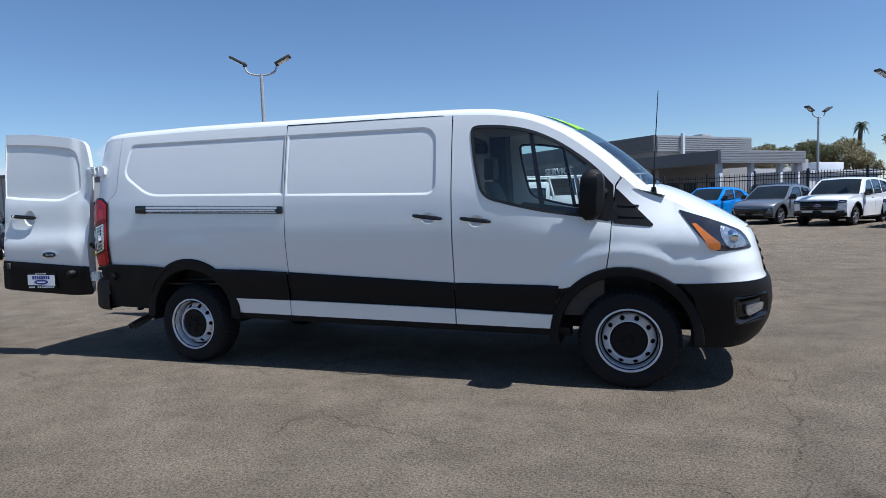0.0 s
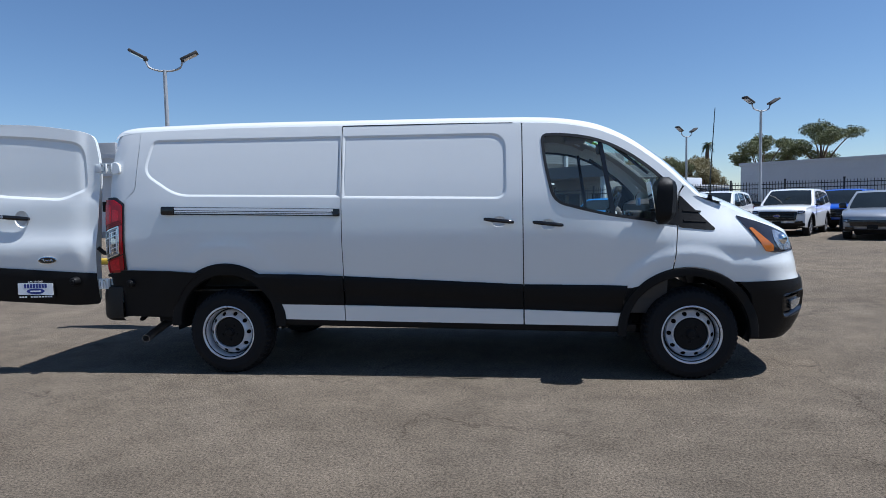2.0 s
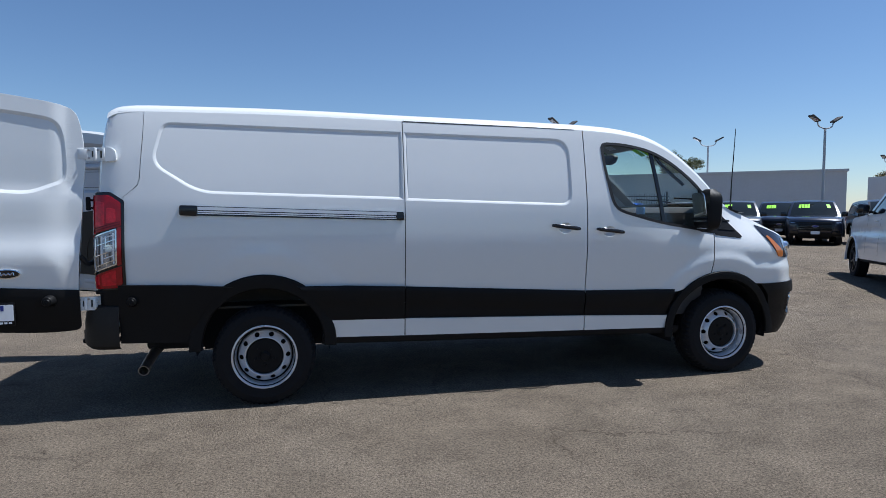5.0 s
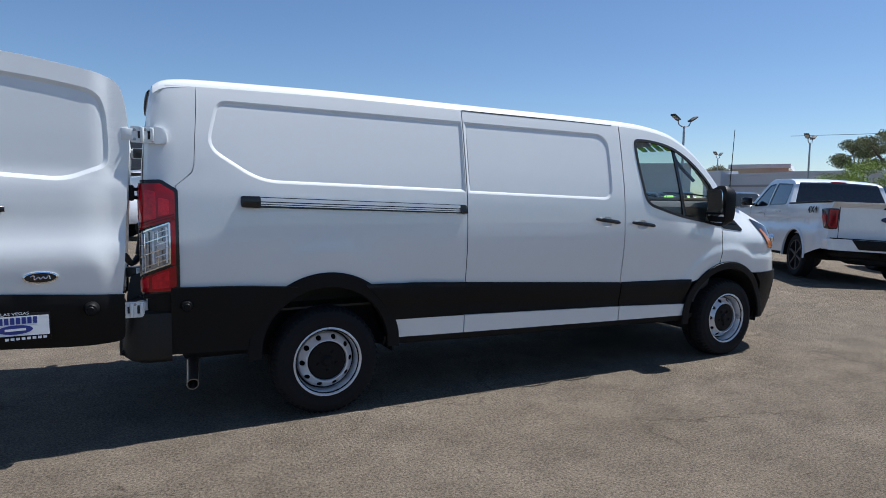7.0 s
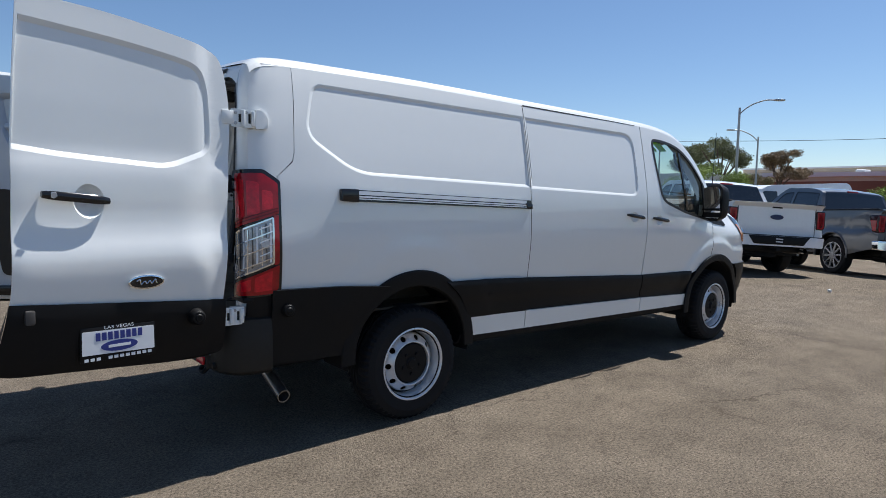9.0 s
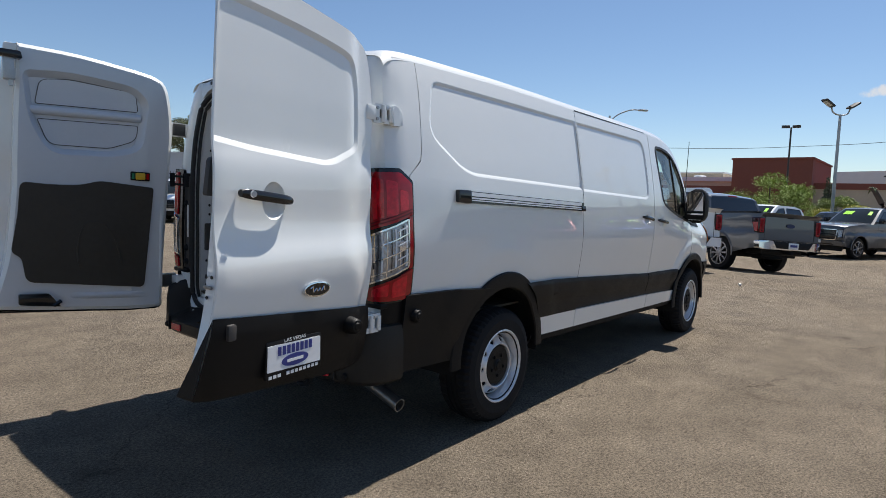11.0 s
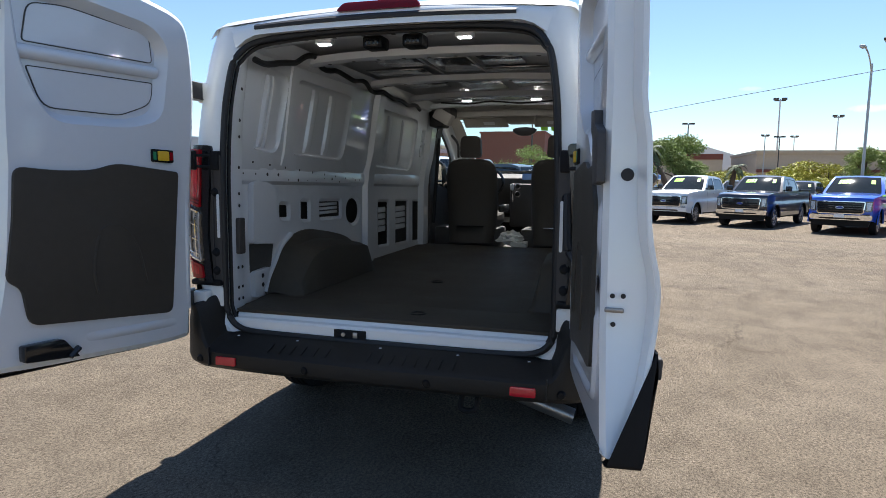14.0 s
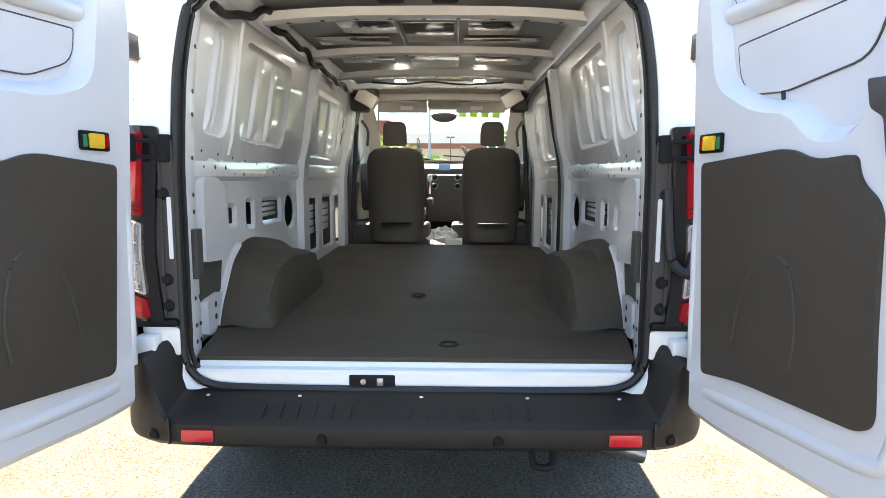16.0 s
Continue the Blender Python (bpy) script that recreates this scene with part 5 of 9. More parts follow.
def rear_door(s):
    at = lambda u, z, d: door_at(s, u, z, d)
    o = lambda u, v, w: at(u, v, door_skin(u, v))
    deep = lambda z: -0.098 - 0.012 * ramp(z, 1.6, 2.1)
    cup = [(0.675 + 0.060 * math.cos(q), 1.338 + 0.072 * math.sin(q)) for q in np.linspace(0, 2 * math.pi, 37)[:-1]]
    bm = shell(shrink(DOOR_OUT, 0.001), o, [DOOR_RECESS] + [cup] * (s < 0), steps=(0.03, 0.012))
    # the sunk field runs out at the shutting edge
    near_edge = lambda loop, full: [(max(p[0], q[0] - 0.001) if q[0] > 0.88 else p[0], p[1]) for p, q in zip(loop, full)]
    mid, inn = near_edge(shrink(DOOR_RECESS, 0.006), DOOR_RECESS), near_edge(shrink(DOOR_RECESS, 0.023), DOOR_RECESS)
    rec = strip([[at(p[0], p[1], door_skin(*p)) for p in DOOR_RECESS], [at(p[0], p[1], door_skin(*p) - 0.002) for p in mid], [at(p[0], p[1], door_skin(*p) - 0.0105) for p in inn]], closed=True)
    bm = mixed(bm, rec, shell(inn, lambda u, v, w: at(u, v, door_skin(u, v) - 0.0105), step=0.03))
    # rim and inner skin
    def set_in(loop):
        """The shutting edge stands back behind the lip of the outer skin."""
        return [(u - ramp(u, 0.84, 0.90) * float(np.interp(z, [0.62, 0.75, 1.0, 1.37, 2.1], [0.0, 0.03, 0.048, 0.066, 0.055])), z) for u, z in loop]

    lip = shrink(DOOR_OUT, 0.003)
    n1, n2 = set_in(shrink(DOOR_OUT, 0.005)), set_in(shrink(DOOR_OUT, 0.026))
    n0 = shrink(DOOR_OUT, 0.001)
    rim = strip([[at(p[0], p[1], door_skin(*p)) for p in n0], [at(p[0], p[1], door_skin(*p) - 0.003) for p in DOOR_OUT], [at(p[0], p[1], door_skin(*p) - 0.010) for p in n0], [at(p[0], p[1], door_skin(*p) - 0.014) for p in lip], [at(p[0], p[1], door_skin(*p) - 0.026) for p in n1], [at(p[0], p[1], deep(p[1]) + 0.014) for p in n1], [at(p[0], p[1], deep(p[1])) for p in n2]], closed=True)
    win = rounded([(0.15, 1.60, 0.07), (0.105, 1.90, 0.05), (0.20, 1.985, 0.08), (0.60, 2.02, 0.1), (0.80, 2.0, 0.05), (0.78, 1.72, 0.1), (0.72, 1.50, 0.05), (0.66, 1.428, 0.04), (0.55, 1.428, 0.04), (0.47, 1.50, 0.05), (0.33, 1.515, 0.06)] if s < 0 else [(0.20, 1.60, 0.07), (0.16, 1.90, 0.05), (0.24, 1.985, 0.08), (0.60, 2.02, 0.1), (0.83, 2.00, 0.05), (0.80, 1.72, 0.1), (0.70, 1.545, 0.08), (0.35, 1.55, 0.08)], 5)
    inner = shell(n2, lambda u, v, w: at(u, v, deep(v)), [win], 0.06)
    w2, w3 = shrink(win, 0.012), shrink(win, 0.035)
    wr = strip([[at(p[0], p[1], deep(p[1])) for p in win], [at(p[0], p[1], deep(p[1]) + 0.012) for p in w2], [at(p[0], p[1], deep(p[1]) + 0.045) for p in w3]], closed=True)
    body = mixed(bm, rim)
    door = part("rear_door", body, M["white_paint"], van, "white rear door standing open", angle=18)
    inner = mixed(inner, wr, shell(w3, lambda u, v, w: at(u, v, deep(v) + 0.045), step=0.08))
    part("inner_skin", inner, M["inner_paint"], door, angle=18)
    i = lambda u, v, w: at(u, v, deep(v) + 0.045 - w)
    # stiffening ridge and two plates with dark seams
    rows = [[at(u, 1.795 + 0.014 * (0.5 - u) + 0.026 * math.cos(q), deep(1.8) + 0.043 - 0.026 * max(math.sin(q), 0)) for q in np.linspace(0, math.pi, 8)] for u in np.linspace(0.205 if s > 0 else 0.16, 0.795 if s > 0 else 0.76, 9)]
    part("ridge", strip(rows), M["inner_paint"], door)
    near = (rounded([(0.175, 1.815, 0.02), (0.145, 1.945, 0.04), (0.60, 1.975, 0.05), (0.74, 1.955, 0.04), (0.74, 1.845, 0.02)], 4), rounded([(0.27, 1.565, 0.04), (0.21, 1.61, 0.04), (0.19, 1.71, 0.015), (0.72, 1.745, 0.015), (0.66, 1.60, 0.05), (0.40, 1.558, 0.03)], 4))
    for pl in near if s < 0 else (rounded([(0.215, 1.835, 0.02), (0.23, 1.955, 0.04), (0.60, 1.985, 0.05), (0.74, 1.965, 0.04), (0.765, 1.825, 0.02)], 4), rounded([(0.225, 1.66, 0.05), (0.215, 1.755, 0.015), (0.755, 1.745, 0.015), (0.70, 1.60, 0.05), (0.38, 1.60, 0.03)], 4)):
        part("seam", slab(pl, i, 0.0, 0.0035, holes=[shrink(pl, 0.0035)]), M["cavity"], door)
        part("access_plate", slab(shrink(pl, 0.0045), i, -0.004, 0.004), M["inner_paint"], door)
    card = rounded([(0.125, 1.383, 0.02), (0.50, 1.419, 0.05), (0.578, 1.388, 0.05), (0.698, 1.40, 0.02), (0.712, 1.345, 0.03), (0.775, 1.30, 0.04), (0.785, 1.05, 0.05), (0.80, 0.86, 0.03), (0.77, 0.832, 0.03), (0.38, 0.80, 0.06), (0.186, 0.764, 0.02)] if s < 0 else [(0.14, 1.372, 0.02), (0.45, 1.405, 0.05), (0.54, 1.375, 0.06), (0.70, 1.372, 0.06), (0.845, 1.385, 0.04), (0.86, 1.20, 0.03), (0.895, 0.985, 0.03), (0.845, 0.955, 0.03), (0.825, 0.815, 0.04), (0.20, 0.745, 0.035)], 5)
    sw = lambda u, v, w: at(u, v, deep(v) - w - 0.006 * math.exp(-(((u - 0.45 - 0.25 * (v - 1.05)) / 0.10) ** 2)) * ramp(v, 0.8, 1.0) * (1 - ramp(v, 1.15, 1.3)))
    cd = part("door_card", slab(card, sw, -0.004, 0.012, step=0.06, bevel=0.006), M["door_card"], door, "black moulded door card")
    groove = arc([(0.33, 0.90), (0.37, 1.06), (0.44, 1.15), (0.53, 1.14), (0.57, 1.0), (0.56, 0.89)], 5)
    part("card_ridge", tube([at(u, z, deep(z) - 0.013) for u, z in groove], 0.006, 6), M["door_card"], cd)
    # soft pressings of the inner skin round the card
    def bead(points, wide, high):
        pts = arc(points, 6)
        rows = []
        for j, p in enumerate(pts):
            a, b = pts[max(j - 1, 0)], pts[min(j + 1, len(pts) - 1)]
            t = Vector((b[0] - a[0], b[1] - a[1])).normalized()
            e = min(1.0, j / 3, (len(pts) - 1 - j) / 3)
            rows.append([at(p[0] - t.y * wide * k, p[1] + t.x * wide * k, deep(p[1]) + 0.001 - high * e * (1 - k * k) - 0.001 * e) for k in (-1, -0.7, -0.35, 0, 0.35, 0.7, 1)])
        part("pressing", strip(rows), M["inner_paint"], door, angle=60)

    if s < 0:
        bead([(0.16, 0.700), (0.50, 0.735), (0.78, 0.765), (0.838, 0.82), (0.848, 0.95), (0.846, 1.03)], 0.020, 0.010)
        bead([(0.835, 1.15), (0.835, 1.24), (0.828, 1.31)], 0.018, 0.008)
    else:
        bead([(0.16, 0.695), (0.40, 0.708), (0.62, 0.722)], 0.020, 0.010)
    bead([(0.098, 0.74), (0.094, 1.0), (0.085, 1.30)], 0.012, 0.007)
    # yellow release
    r0 = 0.105 if s < 0 else 0.162
    rl = part("release_frame", slab(rounded([(r0, 1.412, 0.008), (r0 + 0.112, 1.415, 0.008), (r0 + 0.112, 1.47, 0.008), (r0, 1.467, 0.008)], 3), lambda u, v, w: at(u, v, deep(v) - w), 0.0, 0.010, bevel=0.003), M["black_plastic"], door)
    part("release_lever", slab(rounded([(r0 + 0.03, 1.420, 0.005), (r0 + 0.085, 1.421, 0.005), (r0 + 0.085, 1.462, 0.005), (r0 + 0.03, 1.461, 0.005)], 3), lambda u, v, w: at(u, v, deep(v) - w), 0.010, 0.018, bevel=0.003), M["yellow"], rl)
    for q0, col in ((0.006, "red_lens"), (0.092, "lens_green")):
        part("release_arrow", slab([(r0 + q0, 1.424), (r0 + q0 + 0.014, 1.424), (r0 + q0 + 0.014, 1.458), (r0 + q0, 1.458)], lambda u, v, w: at(u, v, deep(v) - w), 0.010, 0.012), M[col], rl)
    # latch box at the shutting edge
    if s < 0:
        lb = rounded([(0.794, 1.345, 0.008), (0.895, 1.352, 0.008), (0.878, 1.484, 0.012), (0.806, 1.506, 0.01), (0.80, 1.543, 0.008), (0.724, 1.546, 0.008), (0.736, 1.488, 0.01), (0.770, 1.468, 0.008)], 3)
        part("latch_box", slab(lb, lambda u, v, w: at(u, v, deep(v) - w), 0.0, 0.022, bevel=0.006), M["cab_trim"], door, "black latch cover")
        part("pull_slot", slab([(0.392, 1.515), (0.404, 1.515), (0.392, 1.585), (0.380, 1.585)], lambda u, v, w: i(u, v, w), 0.0, 0.004), M["seal"], door)
    else:
        part("lower_latch", mixed(slab(rounded([(0.66, 0.665, 0.008), (0.865, 0.69, 0.008), (0.865, 0.75, 0.01), (0.72, 0.745, 0.01)], 3), lambda u, v, w: at(u, v, deep(v) - w), 0.0, 0.035, bevel=0.005), tube([at(0.70, 0.672, deep(0.67) - 0.03), at(0.66, 0.70, deep(0.67) - 0.03)], 0.012, 6)), M["gloss_black"], door)
        part("upper_latch", mixed(slab(rounded([(0.86, 1.93, 0.01), (0.915, 1.93, 0.01), (0.915, 2.05, 0.01), (0.87, 2.05, 0.01)], 3), lambda u, v, w: at(u, v, deep(v) - w), 0.0, 0.04, bevel=0.005), tube([at(0.88, 1.90, deep(1.9) - 0.025), at(0.88, 1.96, deep(1.9) - 0.025)], 0.014, 6)), M["steel"], door)
        part("upper_guard", slab(rounded([(0.83, 2.045, 0.01), (0.94, 2.05, 0.01), (0.94, 2.085, 0.01), (0.84, 2.085, 0.01)], 3), lambda u, v, w: at(u, v, deep(v) - w), 0.0, 0.06, bevel=0.005), M["gloss_black"], door)
    part("latch_hole", moved(lathe([(0, 0.002), (0.022, 0.002), (0.026, 0.0)], 16, "y"), Matrix.Translation(at(0.845, 1.085, deep(1.085) - 0.003)) @ Matrix.Rotation(math.pi if s < 0 else 0, 4, "Z")), M["seal"], door)
    # holes and catch on the edge
    edge = lambda z, w, dd: at(float(np.interp(z, [0.93, 1.06, 1.37, 2.09], [0.912, 0.910, 0.876, 0.850])) + w, z, dd)
    if s < 0:
        for z, r, dd in ((1.373, 0.015, -0.042), (1.067, 0.006, -0.045), (1.067, 0.006, -0.072), (0.994, 0.006, -0.068)):
            hole = lathe([(0, 0.003), (r, 0.003), (r * 1.1, 0.0)], 14, "x")
            part("edge_hole", moved(hole, Matrix.Translation(edge(z, 0.006, dd)) @ Matrix.Rotation(math.pi, 4, "Z")), M["seal"], door)
        part("edge_catch", moved(box(-0.006, 0.004, -0.024, 0.024, -0.006, 0.006, 0.003), Matrix.Translation(edge(1.030, 0.003, -0.066))), M["exhaust"], door)
    # black lower cladding with plate recess
    clad_out = rounded([(0.070, 0.862, 0), (0.976, 0.938, 0), (1.03, 0.660, 0.01), (0.975, 0.646, 0.03), (0.352, 0.592, 0.1), (0.24, 0.586, 0.1), (0.066, 0.590, 0.045)], 4)
    clad_top = lambda u: 0.868 + 0.082 * (u - 0.122)
    prof = lambda u, z: door_skin(u, z) + 0.012 + 0.010 * ramp(z, 0.62, 0.70) - 0.012 * ramp(z, clad_top(u) - 0.05, clad_top(u))
    cbm = shell(clad_out, lambda u, v, w: at(u, v, prof(u, v)), step=0.04)
    cr = strip([[at(p[0], p[1], prof(*p)) for p in clad_out], [at(p[0], p[1], prof(*p) - 0.004 - (0.100 + door_skin(*p)) * (1 - ramp(p[1], 0.69, 0.93)) * (0.04 + 0.96 * ramp(p[0], 0.90, 0.96))) for p in shrink(clad_out, 0.002)]], closed=True)
    cbm = mixed(cbm, cr)
    bmesh.ops.remove_doubles(cbm, verts=cbm.verts, dist=2e-4)
    clad = part("door_cladding", cbm, M["black_plastic"], door)
    part("side_sensor", moved(lathe([(0, 0.060), (0.014, 0.060), (0.018, 0.055), (0.027, 0.054), (0.034, 0.044), (0.040, 0.0)], 20, "y"), Matrix.Translation(at(0.235, 0.80, prof(0.235, 0.8))) @ Matrix.Rotation(0 if s < 0 else math.pi, 4, "Z")), M["black_plastic"], clad)
    if s < 0:
        part("bump_stop", slab(rounded([(0.895, 0.855, 0.008), (0.928, 0.855, 0.008), (0.928, 0.912, 0.008), (0.895, 0.912, 0.008)], 3), lambda u, v, w: at(u, v, prof(u, v) + w), 0.0, 0.015, bevel=0.005), M["cab_trim"], clad)
        P = lambda u, v, w: at(u, v, prof(0.56, 0.75) + 0.002 + w)
        plate = part("licence_plate", slab(rounded([(0.425, 0.655, 0.006), (0.735, 0.665, 0.006), (0.733, 0.812, 0.006), (0.427, 0.802, 0.006)], 3), P, 0.0, 0.010, bevel=0.002), M["black_plastic"], clad, "white dealer plate in a black frame")
        part("plate_face", slab(rounded([(0.432, 0.685, 0.004), (0.728, 0.695, 0.004), (0.726, 0.795, 0.004), (0.434, 0.788, 0.004)], 3), P, 0.010, 0.0125), M["plate_white"], plate)
        # plain bars in place of the dealer's name
        for j in range(8):
            u0 = 0.485 + 0.0245 * j
            part("plate_bar", slab([(u0, 0.750), (u0 + 0.018, 0.7505), (u0 + 0.018, 0.785), (u0, 0.7845)], P, 0.0125, 0.0135), M["plate_blue"], plate)
        oval = [(0.58 + 0.075 * math.cos(q), 0.722 + 0.024 * math.sin(q)) for q in np.linspace(0, 2 * math.pi, 29)[:-1]]
        part("plate_oval", slab(oval, P, 0.0125, 0.0135), M["plate_blue"], plate)
        part("oval_bar", slab([(0.535, 0.716), (0.625, 0.716), (0.625, 0.728), (0.535, 0.728)], P, 0.0135, 0.0142), M["plate_white"], plate)
        for j in range(12):
            u0 = 0.445 + 0.0235 * j
            if j == 8:
                continue
            part("frame_bar", slab([(u0, 0.667), (u0 + 0.016, 0.667), (u0 + 0.016, 0.680), (u0, 0.680)], P, 0.010, 0.0115), M["plate_white"], plate)
        tb = text_bm("LAS VEGAS", 0.020, 0.0008)
        T = Matrix(((0.9878, 0, 0.1556, 0), (0.1556, 0, -0.9878, 0), (0, 1, 0, 0), (0, 0, 0, 1)))
        part("plate_text", moved(tb, Matrix.Translation(P(0.58, 0.8035, 0.0115)) @ T @ Matrix.Diagonal((1.25, 1, 1, 1))), M["plate_white"], plate)
        # handle, its cup, and the oval badge
        part("handle_cup", shaped(sheet(cup, (), 0.01), lambda u, v, w: at(u, v, door_skin(u, v) - 0.034 * max(0.0, 1 - ((u - 0.675) / 0.060) ** 2 - ((v - 1.338) / 0.072) ** 2) ** 0.7)), M["white_paint"], door)
        rows = []
        for k in range(15):
            t = k / 14 * 2 - 1
            u = 0.727 + 0.125 * t
            rows.append([at(u, 1.352 + 0.012 * t + 0.019 * (1 - 0.3 * t**6) * math.sin(q), door_skin(0.7, 1.35) + 0.030 - 0.014 * t**4 + 0.013 * math.cos(q)) for q in np.linspace(0, 2 * math.pi, 11)[:-1]])
        hb = strip(rows, closed=True)
        bmesh.ops.holes_fill(hb, edges=hb.edges[:], sides=0)
        hd = part("door_handle", hb, M["gloss_black"], door)
        part("lock_barrel", moved(lathe([(0, 0.006), (0.011, 0.006), (0.013, 0.0)], 16, "y"), Matrix.Translation(at(0.815, 1.362, door_skin(0.7, 1.35) + 0.040))), M["chrome"], hd)
        bo = lambda a, b: [(0.463 + a * math.cos(q), 0.985 + b * math.sin(q)) for q in np.linspace(0, 2 * math.pi, 41)[:-1]]
        B = lambda u, v, w: at(u, v, door_skin(0.463, 0.985) + 0.002 + w)
        badge = part("badge", slab(bo(0.078, 0.031), B, 0.0, 0.008, bevel=0.002), M["chrome"], door, "chrome-rimmed dark oval badge")
        part("badge_field", slab(bo(0.070, 0.025), B, 0.008, 0.0095), M["gloss_black"], badge)
        scr = tube([B(0.463 - x, 0.985 + z, 0.0100) for x, z in arc([(-0.045, 0.006), (-0.03, 0.012), (-0.025, -0.009), (-0.01, 0.004), (0.0, -0.007), (0.012, 0.005), (0.022, -0.007), (0.036, 0.010), (0.042, -0.008)], 5)], 0.0028, 5)
        part("badge_scroll", scr, M["chrome"], badge)


rear_door(-1)
rear_door(1)

# ---- cargo bay ----
FLOOR = 0.70
fl = rounded([(-0.985, -0.775, 0.02), (-0.985, 0.775, 0.02), (-0.86, 0.80, 0.02), (-0.5, 0.86, 0.02), (0.6, 0.86, 0.02), (2.30, 0.86, 0.02), (2.30, -0.86, 0.02), (0.6, -0.86, 0.02), (-0.5, -0.86, 0.02), (-0.86, -0.80, 0.02)], 2)
part("cargo_floor", slab(fl, lambda u, v, w: (u, v, FLOOR + w), -0.014, 0.0, step=0.3, bevel=0.006), M["liner"], van, "black moulded cargo floor liner")
part("floor_lip", box(-0.992, -0.66, -0.772, 0.772, FLOOR - 0.004, FLOOR + 0.004, 0.003), M["liner"], van)
for x, y in ((-0.82, -0.12), (0.09, 0.05)):
    part("floor_ring", moved(lathe([(0.022, 0.004), (0.034, 0.008), (0.042, 0.004)], 20), Matrix.Translation((x, y, FLOOR))), M["black_plastic"], van)
# white sill under the floor edge
rows = [[(-0.94, y, 0.685), (-0.985, y, 0.685), (-0.992, y, 0.668), (-1.016, y, 0.664), (-1.024, y, 0.654), (-1.026, y, 0.60), (-1.034, y, 0.56)] for y in np.linspace(-0.765, 0.765, 12)]
part("door_sill", strip(rows), M["white_paint"], van)
lt = part("striker_plate", box(-1.033, -1.015, 0.065, 0.225, 0.608, 0.650, 0.004), M["dark_metal"], van)
part("striker_slot", box(-1.037, -1.030, 0.105, 0.128, 0.614, 0.642, 0.003), M["steel"], lt)
part("striker_bolt", moved(lathe([(0, 0.008), (0.010, 0.007), (0.011, 0)], 8, "x"), Matrix.Translation((-1.032, 0.175, 0.629)) @ Matrix.Rotation(math.pi, 4, "Z")), M["steel"], lt)


def yin(x, z):
    """Inner face of the cargo wall."""
    return float(np.interp(z, [0.6, 1.30, 1.38, 1.46, 1.90, 2.0], [0.862, 0.862, 0.858, 0.825, 0.765, 0.745]))


def wall_panel(s):
    f = lambda u, v, w: (u, s * (yin(u, v) + w), v)
    out = [(-0.86, FLOOR - 0.02), (-0.52, FLOOR - 0.02)] + ellipse(0, 0.58, 0.50, 0.36, 160, 20, 12) + line(lambda x: FLOOR - 0.02, 0.52, 2.45, 3) + line(lambda x: 1.985, 2.45, -0.86, 6)
    up = []
    for a0, b0, a1, b1 in ((-0.755, -0.49, -0.715, -0.435), (-0.335, 0.36, -0.345, 0.42), (0.98, 1.86, 0.97, 1.90)):
        zl, zh = 1.50 - 0.035 * (a0 + 0.8), 1.925 - 0.02 * (a0 + 0.8)
        up.append(rounded([(a0, zl, 0.05), (b0, zl - 0.02, 0.09), (b1, zh - 0.01, 0.09), (a1, zh, 0.06)], 5))
    low = [rounded([(a, b, 0.022), (c, b - 0.008, 0.022), (c, d - 0.008, 0.022), (a, d, 0.022)], 3) for a, b, c, d in ((-0.42, 1.112, -0.312, 1.204), (-0.168, 1.086, -0.055, 1.214), (0.078, 1.082, 0.405, 1.205), (1.11, 0.79, 1.35, 1.168), (1.52, 0.768, 1.86, 1.158), (1.99, 0.745, 2.20, 1.142), (2.03, 1.70, 2.13, 1.80), (2.03, 1.56, 2.13, 1.66))]
    low.append([(0.615 + (0.125 if math.cos(q) < 0 else 0.115) * math.cos(q), 1.11 + 0.102 * math.sin(q)) for q in np.linspace(0, 2 * math.pi, 21)[:-1]])
    holes = up + low
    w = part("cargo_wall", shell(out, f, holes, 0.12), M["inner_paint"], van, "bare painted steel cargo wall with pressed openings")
    for h in up:
        a, b = shrink(h, 0.010), shrink(h, 0.026)
        bm = mixed(strip([[f(p[0], p[1], 0) for p in h], [f(p[0], p[1], 0.016) for p in a], [f(p[0], p[1], 0.024) for p in b]], closed=True), shell(b, lambda u, v, q: f(u, v, 0.024), step=0.10))
        bmesh.ops.remove_doubles(bm, verts=bm.verts, dist=2e-4)
        part("pressed_panel", bm, M["inner_paint"], w)
    for h in low:
        a = shrink(h, 0.010)
        part("opening_edge", strip([[f(p[0], p[1], 0) for p in h], [f(p[0], p[1], -0.006) for p in shrink(h, -0.012)], [f(p[0], p[1], 0.010) for p in a]], closed=True), M["inner_paint"], w)
    # dark sheets behind the openings, painting in the cavity's shade, and its cross ribs
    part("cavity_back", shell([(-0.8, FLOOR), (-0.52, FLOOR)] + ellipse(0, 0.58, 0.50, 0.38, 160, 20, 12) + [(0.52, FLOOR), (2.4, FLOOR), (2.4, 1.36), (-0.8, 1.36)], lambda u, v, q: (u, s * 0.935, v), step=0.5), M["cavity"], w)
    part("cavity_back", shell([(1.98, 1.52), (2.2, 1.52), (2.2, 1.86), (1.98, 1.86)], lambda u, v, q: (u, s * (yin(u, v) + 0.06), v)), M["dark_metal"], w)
    for zr in (1.105, 1.133, 1.161):
        part("cavity_rib", box(0.09, 0.40, s * 0.885, s * 0.925, zr, zr + 0.021, 0.006), M["inner_paint"], w)
    for x0, x1, z0 in ((1.12, 1.345, 0.90), (1.54, 1.85, 0.89)):
        for k in range(4):
            part("cavity_rib", box(x0, x1, s * 0.885, s * 0.925, z0 + 0.054 * k, z0 + 0.054 * k + 0.046, 0.007), M["inner_paint"], w)
